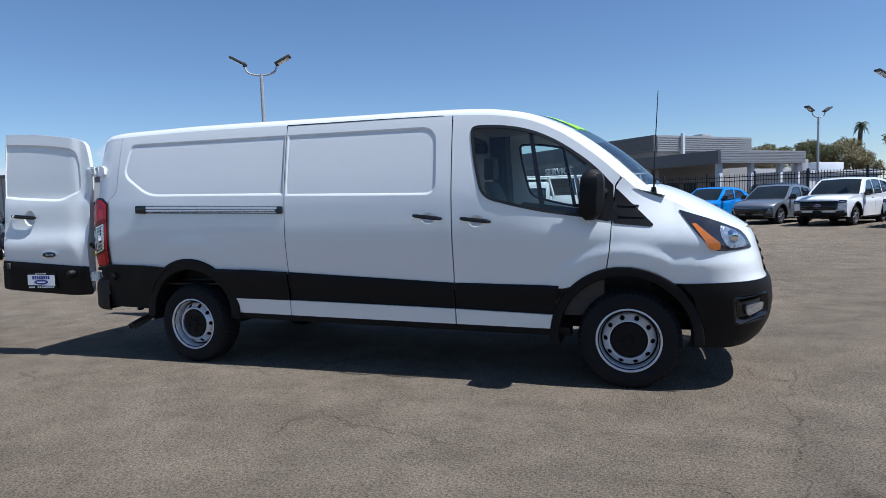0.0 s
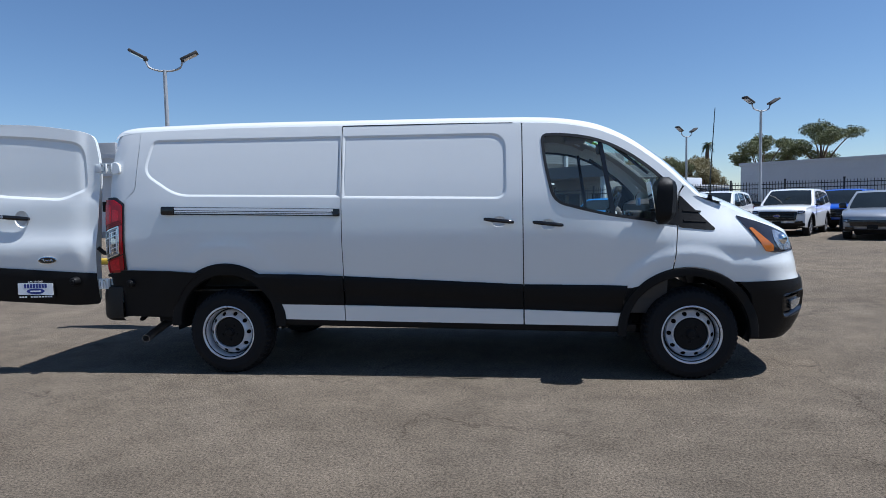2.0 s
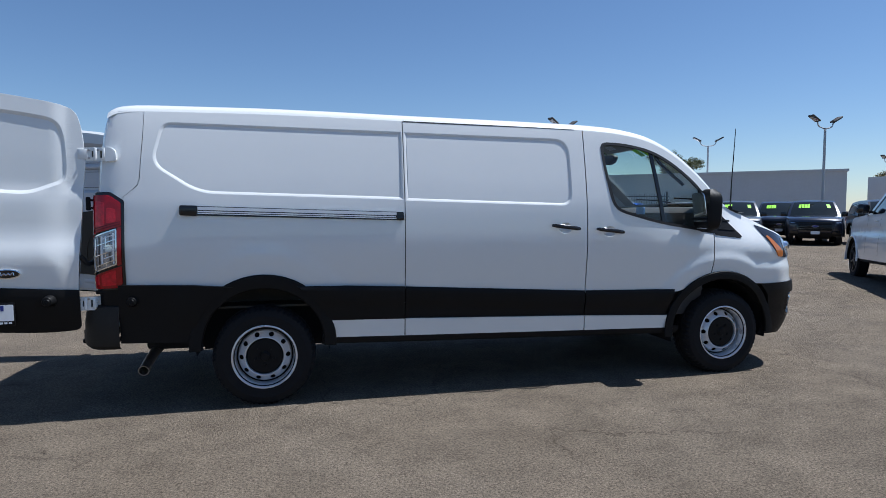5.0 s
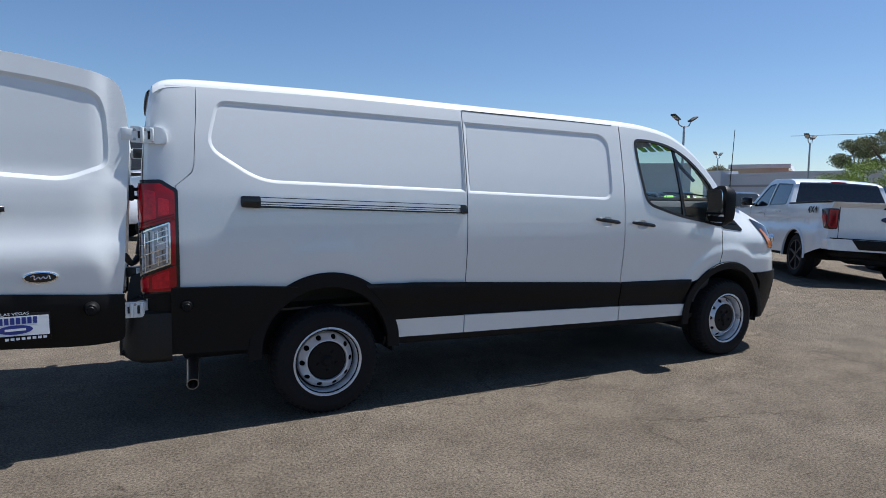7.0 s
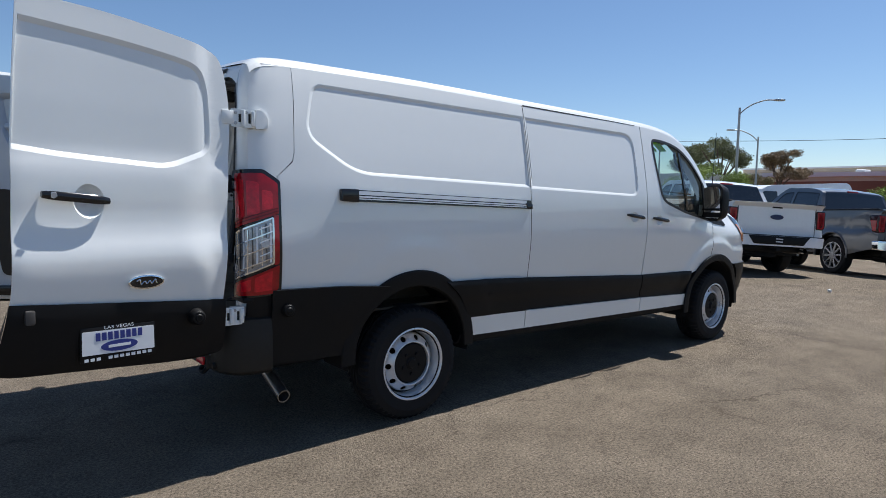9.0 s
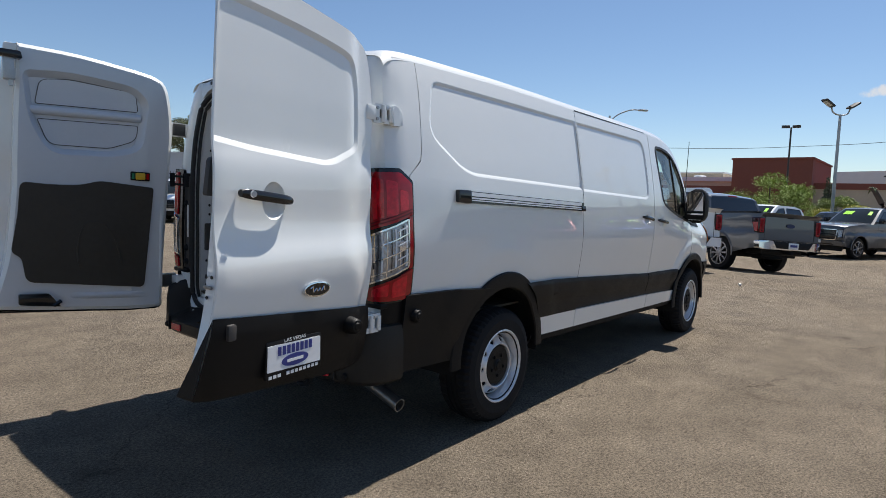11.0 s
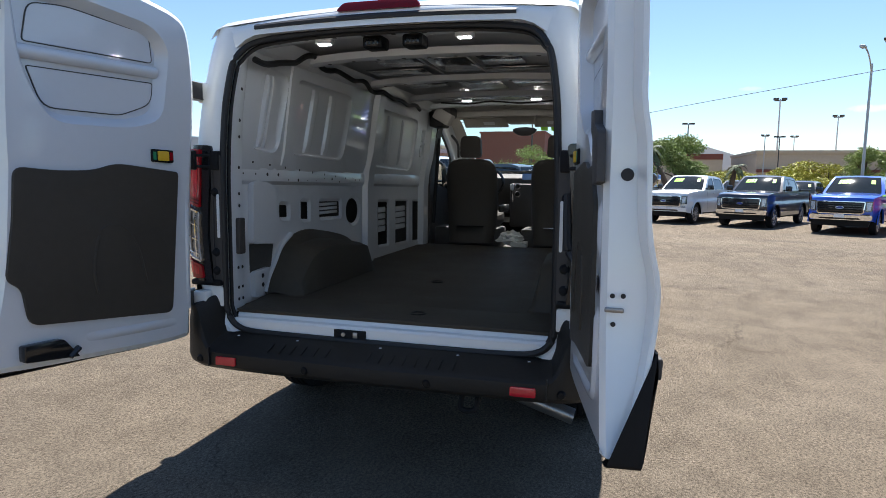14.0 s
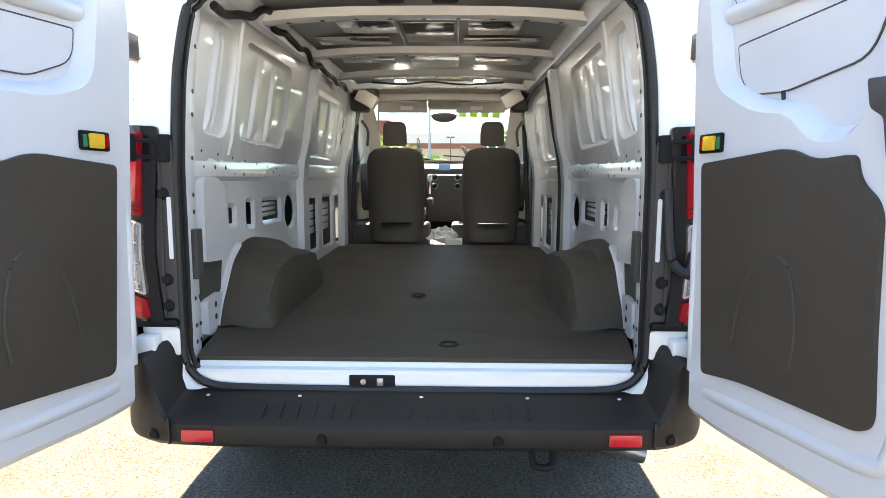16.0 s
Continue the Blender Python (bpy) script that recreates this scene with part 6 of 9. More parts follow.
    # vertical pressings: flat-topped ribs standing out of the sunk fields
    for xl, xh, wd in ((-0.665, -0.625, 0.014), (-0.620, -0.585, 0.009), (-0.135, -0.085, 0.030), (0.110, 0.150, 0.030), (1.22, 1.22, 0.032), (1.55, 1.55, 0.032)):
        rows = []
        for z in np.linspace(1.515 - 0.02 * (xl + 0.8), 1.895 - 0.02 * (xl + 0.8), 9):
            x = xl + (xh - xl) * (z - 1.5) / 0.4
            e = min(1.0, (z - 1.5 + 0.02 * (xl + 0.8)) / 0.03, (1.91 - 0.02 * (xl + 0.8) - z) / 0.03)
            y = yin(x, z) + 0.024
            rows.append([(x - wd * 1.4, s * (y + 0.001), z), (x - wd, s * (y - 0.018 * e), z), (x - wd * 0.5, s * (y - 0.021 * e), z), (x + wd * 0.5, s * (y - 0.021 * e), z), (x + wd, s * (y - 0.018 * e), z), (x + wd * 1.4, s * (y + 0.001), z)])
        part("pressing", strip(rows), M["inner_paint"], w, angle=14)
    # box-shaped bulge behind the rear post, open underneath, with a bracket below
    bul = rounded([(-0.74, 1.00, 0.02), (-0.735, 1.335, 0.05), (-0.56, 1.325, 0.10), (-0.485, 1.25, 0.06), (-0.49, 0.978, 0.03)], 5)
    part("wall_bulge", slab(bul, lambda u, v, q: (u, s * (yin(u, v) - q), v), 0.0, 0.035, step=0.06, bevel=0.012), M["inner_paint"], w)
    # dark slab paints the shade below the bulge's open bottom edge
    part("bulge_gap", slab([(-0.735, 0.84), (-0.735, 0.995), (-0.50, 0.975), (-0.53, 0.84)], lambda u, v, q: (u, s * (yin(u, v) - q), v), 0.0, 0.004, step=0.1), M["cavity"], w)
    part("wall_bracket", slab(rounded([(-0.73, 0.705, 0.01), (-0.735, 0.845, 0.02), (-0.575, 0.855, 0.02), (-0.60, 0.79, 0.02), (-0.66, 0.70, 0.03)], 4), lambda u, v, q: (u, s * (yin(u, v) - q), v), 0.0, 0.03, step=0.06, bevel=0.008), M["inner_paint"], w)
    for z in (0.765, 0.815):
        part("punched_hole", moved(lathe([(0, 0.001), (0.012, 0.001), (0.013, 0)], 10, "y"), Matrix.Translation((-0.655, s * (yin(0, z) - 0.0305), z)) @ Matrix.Rotation(math.pi if s < 0 else 0, 4, "Z")), M["seal"], w)
    # pillars between bays
    for x, wd, dp in ((0.86, 0.075, 0.040), (2.26, 0.10, 0.05), (-0.41, 0.035, 0.010)):
        rows = []
        for z in np.linspace(FLOOR if x > 0 else 1.42, 1.97, 10):
            y = yin(x, z)
            rows.append([(x - wd, s * (y + 0.002), z), (x - wd * 0.75, s * (y - dp), z), (x + wd * 0.75, s * (y - dp), z), (x + wd, s * (y + 0.002), z)])
        part("wall_pillar", strip(rows), M["inner_paint"], w)
    # ledge pressing
    rows = [[(x, s * (yin(x, 1.40) - 0.002), 1.405 - 0.03 * (x + 0.8) / 3), (x, s * (yin(x, 1.38) - 0.016), 1.385 - 0.03 * (x + 0.8) / 3), (x, s * (yin(x, 1.35) - 0.016), 1.335 - 0.05 * (x + 0.8) / 3), (x, s * (yin(x, 1.3) - 0.001), 1.315 - 0.05 * (x + 0.8) / 3)] for x in np.linspace(-0.84, 2.15, 10)]
    part("wall_ledge", strip(rows), M["inner_paint"], w)
    rnd = random.Random(5)
    for k in range(26):
        x, z = -0.80 + 0.115 * k, 1.36 - 0.016 * k * 0.115 + rnd.choice((-0.015, 0.0, 0.012))
        r = rnd.choice((0.004, 0.005, 0.009))
        part("punched_hole", moved(lathe([(0, 0.001), (r, 0.001), (r * 1.15, 0)], 8, "y"), Matrix.Translation((x, s * (yin(x, z) - 0.0165), z)) @ Matrix.Rotation(math.pi if s < 0 else 0, 4, "Z")), M["seal"], w)
    for k in range(9):
        x = -0.72 + 0.165 * k
        part("punched_hole", moved(lathe([(0, 0.001), (0.006, 0.001), (0.007, 0)], 8, "y"), Matrix.Translation((x, s * (yin(x, 1.432) - 0.002), 1.432 - 0.012 * k)) @ Matrix.Rotation(math.pi if s < 0 else 0, 4, "Z")), M["seal"], w)
    # rear post beside the doors
    rows = []
    for z in np.linspace(0.68, 1.95, 14):
        ap = aperture_y(min(z, 1.9))
        rows.append([(corner_x(z) + 0.075, s * (ap + 0.0), z), (corner_x(z) + 0.10, s * (ap - 0.006), z), (-0.88, s * (ap + 0.004), z), (-0.855, s * (yin(0, z) + 0.0), z)])
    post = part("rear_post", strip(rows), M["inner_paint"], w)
    part("post_latch", slab(rounded([(-0.955, 0.97, 0.01), (-0.905, 0.97, 0.01), (-0.905, 1.15, 0.01), (-0.955, 1.15, 0.01)], 3), lambda u, v, q: (u, s * (aperture_y(v) - 0.004 - q), v), 0.0, 0.022, bevel=0.004), M["cab_trim"], post)
    for z in (0.74, 0.80, 0.90, 1.21, 1.27, 1.40, 1.55, 1.63, 1.78):
        for dx in (0, 0.035) if z < 1 else (0.02,):
            part("punched_hole", moved(lathe([(0, 0.001), (0.008, 0.001), (0.009, 0)], 8, "y"), Matrix.Translation((-0.94 + dx, s * (aperture_y(z) - 0.0055), z)) @ Matrix.Rotation(math.pi if s < 0 else 0, 4, "Z")), M["seal"], post)
    # wheel housing under black liner
    prof = arc([(-0.59, 0), (-0.555, 0.07), (-0.50, 0.145), (-0.42, 0.235), (-0.32, 0.295), (-0.12, 0.325), (0.08, 0.305), (0.30, 0.27), (0.46, 0.235), (0.58, 0.185), (0.70, 0.09), (0.82, 0)], 4)
    rows = []
    for x, h in prof:
        k = ramp(x, 0.38, 0.80)
        yi = 0.64 + 0.19 * k
        top_h = h * (0.80 - 0.1 * k)
        rows.append([(x, s * 0.872, FLOOR + h + 0.006), (x, s * 0.855, FLOOR + h), (x, s * (0.80 + 0.05 * k), FLOOR + top_h + 0.012), (x, s * (yi + 0.075 - 0.06 * k), FLOOR + top_h), (x, s * (yi + 0.02), FLOOR + top_h * 0.90), (x, s * yi, FLOOR + top_h * 0.55), (x - 0.02 if x < 0 else x + 0.02, s * (yi - 0.02), FLOOR + 0.002)])
    part("wheel_tub", box(-0.44, 0.46, s * 0.655, s * 0.665, 0.36, FLOOR - 0.02), M["dark_metal"], van)
    part("wheel_housing", strip(rows), M["liner"], van, "black lined wheel housing")
    part("housing_trim", tube(arc([(-0.605, s * 0.853, 0.715), (-0.565, s * 0.853, 0.79), (-0.50, s * 0.853, 0.865), (-0.42, s * 0.853, 0.955), (-0.31, s * 0.853, 1.015)], 5), 0.016, 6), M["inner_paint"], w)


wall_panel(-1)
wall_panel(1)
part("sliding_door_seal", tube(arc([(1.0, -0.80, 0.72), (0.955, -0.815, 0.80), (0.95, -0.815, 1.32), (0.955, -0.765, 1.62), (1.0, -0.728, 1.90), (1.10, -0.722, 1.94), (2.0, -0.722, 1.93), (2.2, -0.735, 1.84)], 5), 0.012, 6), M["seal"], van)

# roof lining: bare sheets, bows, foil pieces
rows = [[(x, y, 2.055 + 0.03 * (1 - (y / 0.74) ** 2)) for y in np.linspace(-0.75, 0.75, 13)] for x in np.linspace(-0.92, 2.5, 12)]
part("roof_lining", strip(rows), M["roof_sheet"], van)
for s in (-1, 1):
    rows = [[(x, s * 0.745, 1.975), (x, s * 0.715, 1.985), (x, s * 0.69, 2.02), (x, s * 0.68, 2.065)] for x in np.linspace(-0.93, 2.4, 8)]
    part("roof_rail", strip(rows), M["inner_paint"], van)
for x, wd in ((-0.83, 0.09), (-0.27, 0.065), (0.62, 0.065), (1.46, 0.06), (2.05, 0.05)):
    rows = []
    for y in np.linspace(-0.715, 0.715, 21):
        a = abs(y) / 0.715
        z = 2.025 - 0.028 * a**3
        rows.append([(x - wd, y, z + 0.035), (x - wd * 0.8, y, z), (x - wd * 0.3, y, z - 0.006), (x + wd * 0.3, y, z - 0.006), (x + wd * 0.8, y, z), (x + wd, y, z + 0.035)])
    bow = part("roof_bow", strip(rows), M["inner_paint"], van)
    for y in np.linspace(-0.6, 0.6, 9):
        part("bow_hole", moved(lathe([(0, -0.001), (0.012, -0.001), (0.013, 0)], 8), Matrix.Translation((x - wd * 0.1, y, 2.0175 - 0.028 * (abs(y) / 0.715) ** 3))), M["seal"], bow)
for x0, x1, y0, y1 in ((-0.10, 0.22, 0.16, 0.44), (0.02, 0.50, -0.13, 0.13), (-0.05, 0.25, -0.46, -0.2), (0.30, 0.52, 0.22, 0.62), (0.34, 0.50, -0.60, -0.18), (0.75, 1.36, -0.16, 0.16), (0.78, 1.1, 0.25, 0.6), (0.8, 1.2, -0.62, -0.26), (1.58, 1.95, -0.5, 0.5)):
    part("foil_patch", moved(box(x0, x1, y0, y1, -0.003, 0.003, 0.002), Matrix.Translation((0, 0, 2.058 + 0.014 * (1 - abs(y0 + y1))))), M["foil"], van)
for y in (-0.15, 0.15):
    part("lining_seam", box(-0.18, 0.55, y - 0.004, y + 0.004, 2.058, 2.072, 0.002), M["inner_paint"], van)
lamp_mat = bpy.data.materials.new("lit_led")
lamp_mat.use_nodes = True
lamp_mat.node_tree.nodes["Principled BSDF"].inputs["Emission Color"].default_value = (1, 0.97, 0.9, 1)
lamp_mat.node_tree.nodes["Principled BSDF"].inputs["Emission Strength"].default_value = 46.0
for x, y in ((-0.80, 0.37), (-0.80, -0.33), (1.78, 0.29), (1.78, -0.32)):
    z = 2.008 if x < 0 else 2.045
    d = part("dome_light", box(x - 0.018, x + 0.018, y - 0.044, y + 0.044, z - 0.012, z + 0.012, 0.006), M["plate_white"], van, "lit white strip light")
    part("diffuser", box(x - 0.014, x + 0.014, y - (0.028 if x < 0 else 0.04), y + (0.028 if x < 0 else 0.04), z - 0.016, z - 0.010, 0.002), lamp_mat, d)
for y in (0.095, -0.10):
    c = part("roof_camera", box(-0.87, -0.77, y - 0.05, y + 0.05, 1.955, 2.012, 0.012), M["black_plastic"], van)
    part("camera_face", box(-0.876, -0.868, y - 0.035, y + 0.035, 1.962, 1.995, 0.004), M["gloss_black"], c)
    for k in range(3):
        part("camera_bar", box(-0.879, -0.875, y - 0.026 + 0.02 * k, y - 0.014 + 0.02 * k, 1.970, 1.984, 0.001), M["cavity"], c)
harness = arc([(-0.90, 0.70, 1.925), (-0.70, 0.69, 1.93), (-0.55, 0.68, 1.965), (-0.42, 0.675, 2.03), (-0.32, 0.675, 2.03), (-0.18, 0.69, 2.0), (-0.03, 0.69, 2.015), (0.15, 0.69, 1.995), (0.38, 0.695, 2.01), (0.6, 0.70, 1.98), (0.9, 0.70, 1.985), (1.2, 0.705, 1.97), (1.5, 0.70, 1.97), (1.7, 0.69, 1.96)], 5)
harness = [(x, y + 0.006 * math.sin(23 * x), z + 0.011 * math.sin(17 * x)) for x, y, z in harness]
part("wiring_harness", tube(harness, 0.016, 8), M["seal"], van, "black taped wiring harness")
part("roof_wire", tube(arc([(1.7, 0.5, 2.01), (1.72, 0.25, 2.0), (1.7, 0.05, 2.015), (1.74, -0.2, 2.0), (1.7, -0.5, 2.01)], 5), 0.007, 5), M["seal"], van)

# ---- cab ----
part("cab_floor", box(2.25, 3.9, -0.88, 0.88, 0.50, 0.66, 0.01), M["cab_trim"], van)
part("seat_riser", box(2.52, 2.85, -0.80, -0.10, 0.62, 0.86, 0.03), M["cab_trim"], van)
part("seat_riser", box(2.52, 2.85, 0.10, 0.80, 0.62, 0.86, 0.03), M["cab_trim"], van)
# arch between cab and cargo bay
for s in (-1, 1):
    rows = [[(2.36, s * (0.86 - 0.1 * ramp(z, 1.4, 2.0)), z), (2.36, s * (0.80 - 0.1 * ramp(z, 1.4, 2.0)), z), (2.52, s * (0.80 - 0.1 * ramp(z, 1.4, 2.0)), z), (2.55, s * (0.90 - 0.1 * ramp(z, 1.4, 2.0)), z)] for z in np.linspace(0.62, 2.02, 12)]
    part("door_pillar", strip(rows), M["cab_trim"], van)
    part("belt_pillar", tube([(2.45, s * 0.79, 0.9), (2.46, s * 0.74, 1.75)], 0.02, 6), M["seal"], van)
    part("corner_trim", box(2.10, 2.34, s * 0.52, s * 0.74, 1.93, 2.03, 0.02), M["cab_trim"], van)
    part("corner_speaker", moved(box(-0.07, 0.07, -0.085, 0.085, -0.055, 0.055, 0.012), Matrix.Translation((2.14, s * 0.60, 1.935)) @ Matrix.Rotation(radians(30) * s, 4, "X")), M["headliner"], van)
    part("speaker_box", box(2.10, 2.34, s * 0.60, s * 0.735, 1.84, 1.99, 0.015), M["seal"], van)
    # door lining, lower part
    part("door_trim", shell(rounded([(2.56, 0.62, 0.03), (3.58, 0.62, 0.03), (3.60, 1.20, 0.05), (2.62, 1.34, 0.05)], 3), lambda u, v, w: (u, s * (yside(u, v) - 0.07), v), step=0.15, thick=0.02), M["cab_trim"], van)
    vis = part("sun_visor", moved(box(-0.09, 0.09, -0.24, 0.24, -0.012, 0.012, 0.01), Matrix.Translation((3.02, s * 0.38, 1.955)) @ Matrix.Rotation(radians(28), 4, "Y")), M["headliner"], van)
    part("visor_label", moved(box(-0.03, 0.03, -0.06, 0.06, -0.0145, -0.0125, 0.0), Matrix.Translation((3.02, s * 0.34, 1.955)) @ Matrix.Rotation(radians(28), 4, "Y")), M["plate_white"], vis)
    part("grab_handle", tube(arc([(3.18, s * 0.80, 1.83), (3.30, s * 0.76, 1.74), (3.46, s * 0.79, 1.60)], 5), 0.014, 6), M["cab_trim"], van)
    part("pillar_trim", strip([[top(q, s * k, -0.02) for k in (0.83, 0.9, 0.98)] for q in np.linspace(2.9, 3.82, 10)]), M["headliner"], van)
rows = [[(x, y, 2.02 + 0.028 * (1 - (y / 0.72) ** 2) - dz) for y in np.linspace(-0.72, 0.72, 13)] for x, dz in ((2.30, 0.0), (2.33, 0.03), (2.5, 0.025), (2.8, 0.005), (2.98, 0.045))]
part("cab_headliner", strip(rows), M["headliner"], van)
rows = [[(2.36, y, z) for z in (2.03, 1.955 - 0.01 * (y / 0.6) ** 2 - 0.12 * max(0, (abs(y) - 0.55) / 0.17) ** 2)] for y in np.linspace(-0.72, 0.72, 17)]
part("cab_header", strip(rows), M["headliner"], van)
part("overhead_console", box(2.86, 3.06, -0.17, 0.13, 1.93, 2.02, 0.02), M["headliner"], van)
part("inside_mirror", slab([(-0.02 + 0.13 * math.cos(q), 1.885 + 0.055 * math.sin(q) * (1.2 if math.sin(q) < 0 else 0.5)) for q in np.linspace(0, 2 * math.pi, 25)[:-1]], lambda u, v, w: (3.18 + w, u, v), -0.02, 0.02, bevel=0.006), M["cab_trim"], van)


def seat(y):
    st = new("front_seat")
    st.parent = van
    st["label"] = "dark vinyl bucket seat with headrest"
    rows = []
    for z, hw, x0, th in ((0.715, 0.225, 2.35, 0.30), (0.84, 0.245, 2.40, 0.28), (0.90, 0.255, 2.44, 0.25), (1.1, 0.262, 2.45, 0.19), (1.3, 0.265, 2.45, 0.13), (1.42, 0.258, 2.425, 0.115), (1.49, 0.235, 2.41, 0.10), (1.53, 0.19, 2.405, 0.085), (1.545, 0.12, 2.405, 0.06)):
        rows.append([(x0 + th * (0.5 - 0.5 * math.cos(q)), y + hw * math.copysign(abs(math.sin(q)) ** 0.6, math.sin(q)), z) for q in np.linspace(0, 2 * math.pi, 25)[:-1]])
    bm = strip(rows, closed=True)
    bmesh.ops.holes_fill(bm, edges=bm.edges[:], sides=0)
    part("backrest", bm, M["seat_cloth"], st)
    rows = []
    for x, hw, z0, z1 in ((2.50, 0.20, 0.85, 0.98), (2.56, 0.25, 0.84, 1.01), (2.8, 0.26, 0.84, 1.02), (3.0, 0.25, 0.86, 1.02), (3.07, 0.2, 0.88, 0.99)):
        rows.append([(x, y + hw * math.copysign(abs(math.cos(q)) ** 0.5, math.cos(q)), (z0 + z1) / 2 + (z1 - z0) / 2 * math.copysign(abs(math.sin(q)) ** 0.5, math.sin(q))) for q in np.linspace(0, 2 * math.pi, 21)[:-1]])
    bm = strip(rows, closed=True)
    bmesh.ops.holes_fill(bm, edges=bm.edges[:], sides=0)
    part("cushion", bm, M["seat_cloth"], st)
    hd = rounded([(-0.105, 1.560, 0.04), (0.105, 1.560, 0.04), (0.098, 1.772, 0.06), (-0.098, 1.772, 0.06)], 6)
    part("headrest", slab(hd, lambda u, v, w: (2.44 + w, y + u, v), -0.04, 0.05, bevel=0.008), M["seat_cloth"], st)
    for dy in (-0.04, 0.04):
        part("headrest_post", tube([(2.445, y + dy, 1.50), (2.445, y + dy, 1.60)], 0.007, 6), M["chrome"], st)
    part("seat_base", box(2.46, 2.98, y - 0.22, y + 0.22, 0.82, 0.88, 0.02), M["dark_metal"], st)
    part("seat_rail", box(2.365, 2.42, y - 0.15, y + 0.12, 0.875, 0.886, 0.003), M["chrome"] if y < 0 else M["dark_metal"], st)
    if y > 0:
        part("armrest", box(2.50, 2.85, y - 0.33, y - 0.27, 1.02, 1.09, 0.02), M["seat_cloth"], st)


seat(0.40)
seat(-0.46)
# dashboard
rows = []
for y in np.linspace(-0.88, 0.88, 17):
    b = 0.06 * (1 - (y / 0.88) ** 2)
    rows.append([(4.0, y, 1.36), (3.80 + b, y, 1.415), (3.62, y, 1.40), (3.545, y, 1.36), (3.53, y, 1.25), (3.58, y, 1.10), (3.60, y, 0.95), (3.72, y, 0.90), (3.9, y, 0.9)])
dash = part("dashboard", strip(rows), M["cab_trim"], van, "dark grey dashboard with small blue screen")
part("centre_console", box(3.42, 3.62, -0.27, 0.17, 0.80, 1.30, 0.03), M["cab_trim"], dash)
part("screen", slab(rounded([(-0.085, 1.345, 0.008), (0.045, 1.345, 0.008), (0.045, 1.415, 0.008), (-0.085, 1.415, 0.008)], 3), lambda u, v, w: (3.535 - w, u, v), 0.0, 0.02, bevel=0.003), M["screen"], dash)
for y, z in ((-0.16, 1.27), (0.08, 1.27), (-0.16, 1.18), (0.08, 1.18)):
    part("control_knob", moved(lathe([(0, 0.02), (0.024, 0.018), (0.028, 0.0)], 16, "x"), Matrix.Translation((3.42, y, z)) @ Matrix.Rotation(math.pi, 4, "Z")), M["black_plastic"], dash)
    part("knob_ring", moved(lathe([(0.028, 0.006), (0.033, 0.004), (0.034, 0.0)], 16, "x"), Matrix.Translation((3.419, y, z)) @ Matrix.Rotation(math.pi, 4, "Z")), M["chrome"], dash)
sel = part("gear_selector", tube([(3.40, 0.13, 1.10), (3.34, 0.13, 1.24)], 0.012, 8), M["chrome"], dash)
part("selector_knob", moved(lathe([(0, 0.05), (0.02, 0.045), (0.026, 0.02), (0.018, -0.02), (0, -0.03)], 12), Matrix.Translation((3.335, 0.13, 1.25))), M["plate_white"], sel)
whl = new("steering_wheel")
whl.parent = van
whl.matrix_basis = Matrix.Translation((3.34, 0.42, 1.30)) @ Matrix.Rotation(radians(-62), 4, "Y")
circ = [(0.185 * math.cos(q), 0.185 * math.sin(q), 0) for q in np.linspace(0, 2 * math.pi, 33)]
part("wheel_rim", tube(circ, 0.015, 8), M["gloss_black"], whl)
part("wheel_hub", moved(lathe([(0, 0.03), (0.06, 0.025), (0.075, 0.0), (0.06, -0.06), (0, -0.06)], 18), Matrix.Translation((0, 0, -0.02))), M["cab_trim"], whl)
for q in (0, 130, 230):
    part("wheel_spoke", tube([(0.05 * math.cos(radians(q)), 0.05 * math.sin(radians(q)), -0.02), (0.18 * math.cos(radians(q)), 0.18 * math.sin(radians(q)), 0)], 0.014, 6), M["cab_trim"], whl)
part("steering_column", tube([(3.37, 0.42, 1.285), (3.6, 0.42, 1.16)], 0.045, 10), M["cab_trim"], van)
# crumpled papers on the floor between the seats
paper = thing("crumpled_paper", pose(2.36, -0.03, FLOOR), "crumpled white paper bundle on the black van floor", "paper")
rnd = random.Random(9)
bm = bmesh.new()
bmesh.ops.create_icosphere(bm, subdivisions=3, radius=0.1)
for v in bm.verts:
    v.co *= 0.75 + 0.5 * noise.noise(v.co * 22)
    v.co = Vector((v.co.x * 0.9, v.co.y * 1.5, v.co.z * 0.9 + 0.075))
part("sheet", bm, M["paper"], paper, angle=10)
bm = box(-0.10, 0.02, -0.17, -0.02, 0.0, 0.05, 0.004)
bmesh.ops.subdivide_edges(bm, edges=bm.edges[:], cuts=2)
for v in bm.verts:
    v.co += Vector((0, 0, 0.025 * noise.noise(v.co * 30) if v.co.z > 0.01 else 0))
part("sheet", bm, M["paper"], paper, angle=10)

# ---- parked vehicles ----
M["tint"] = material("tinted_car_glass", (0.012, 0.014, 0.016), 0.03, vary=0.05, coat=0.6, spec=0.6)
M["screen_glass"] = material("car_windscreen", (0.014, 0.018, 0.019), 0.05, vary=0.25, scale=2, spec=0.4)
M["alloy"] = material("alloy_rim", (0.40, 0.40, 0.42), 0.28, metal=0.75, vary=0.08)
M["dark_alloy"] = material("dark_alloy_rim", (0.04, 0.04, 0.045), 0.35, metal=0.5, vary=0.1)


def paint(name, color, flake=0.0):
    return material(name, color, 0.35, metal=flake, vary=0.04, scale=2, coat=1.0, coat_rough=0.03)


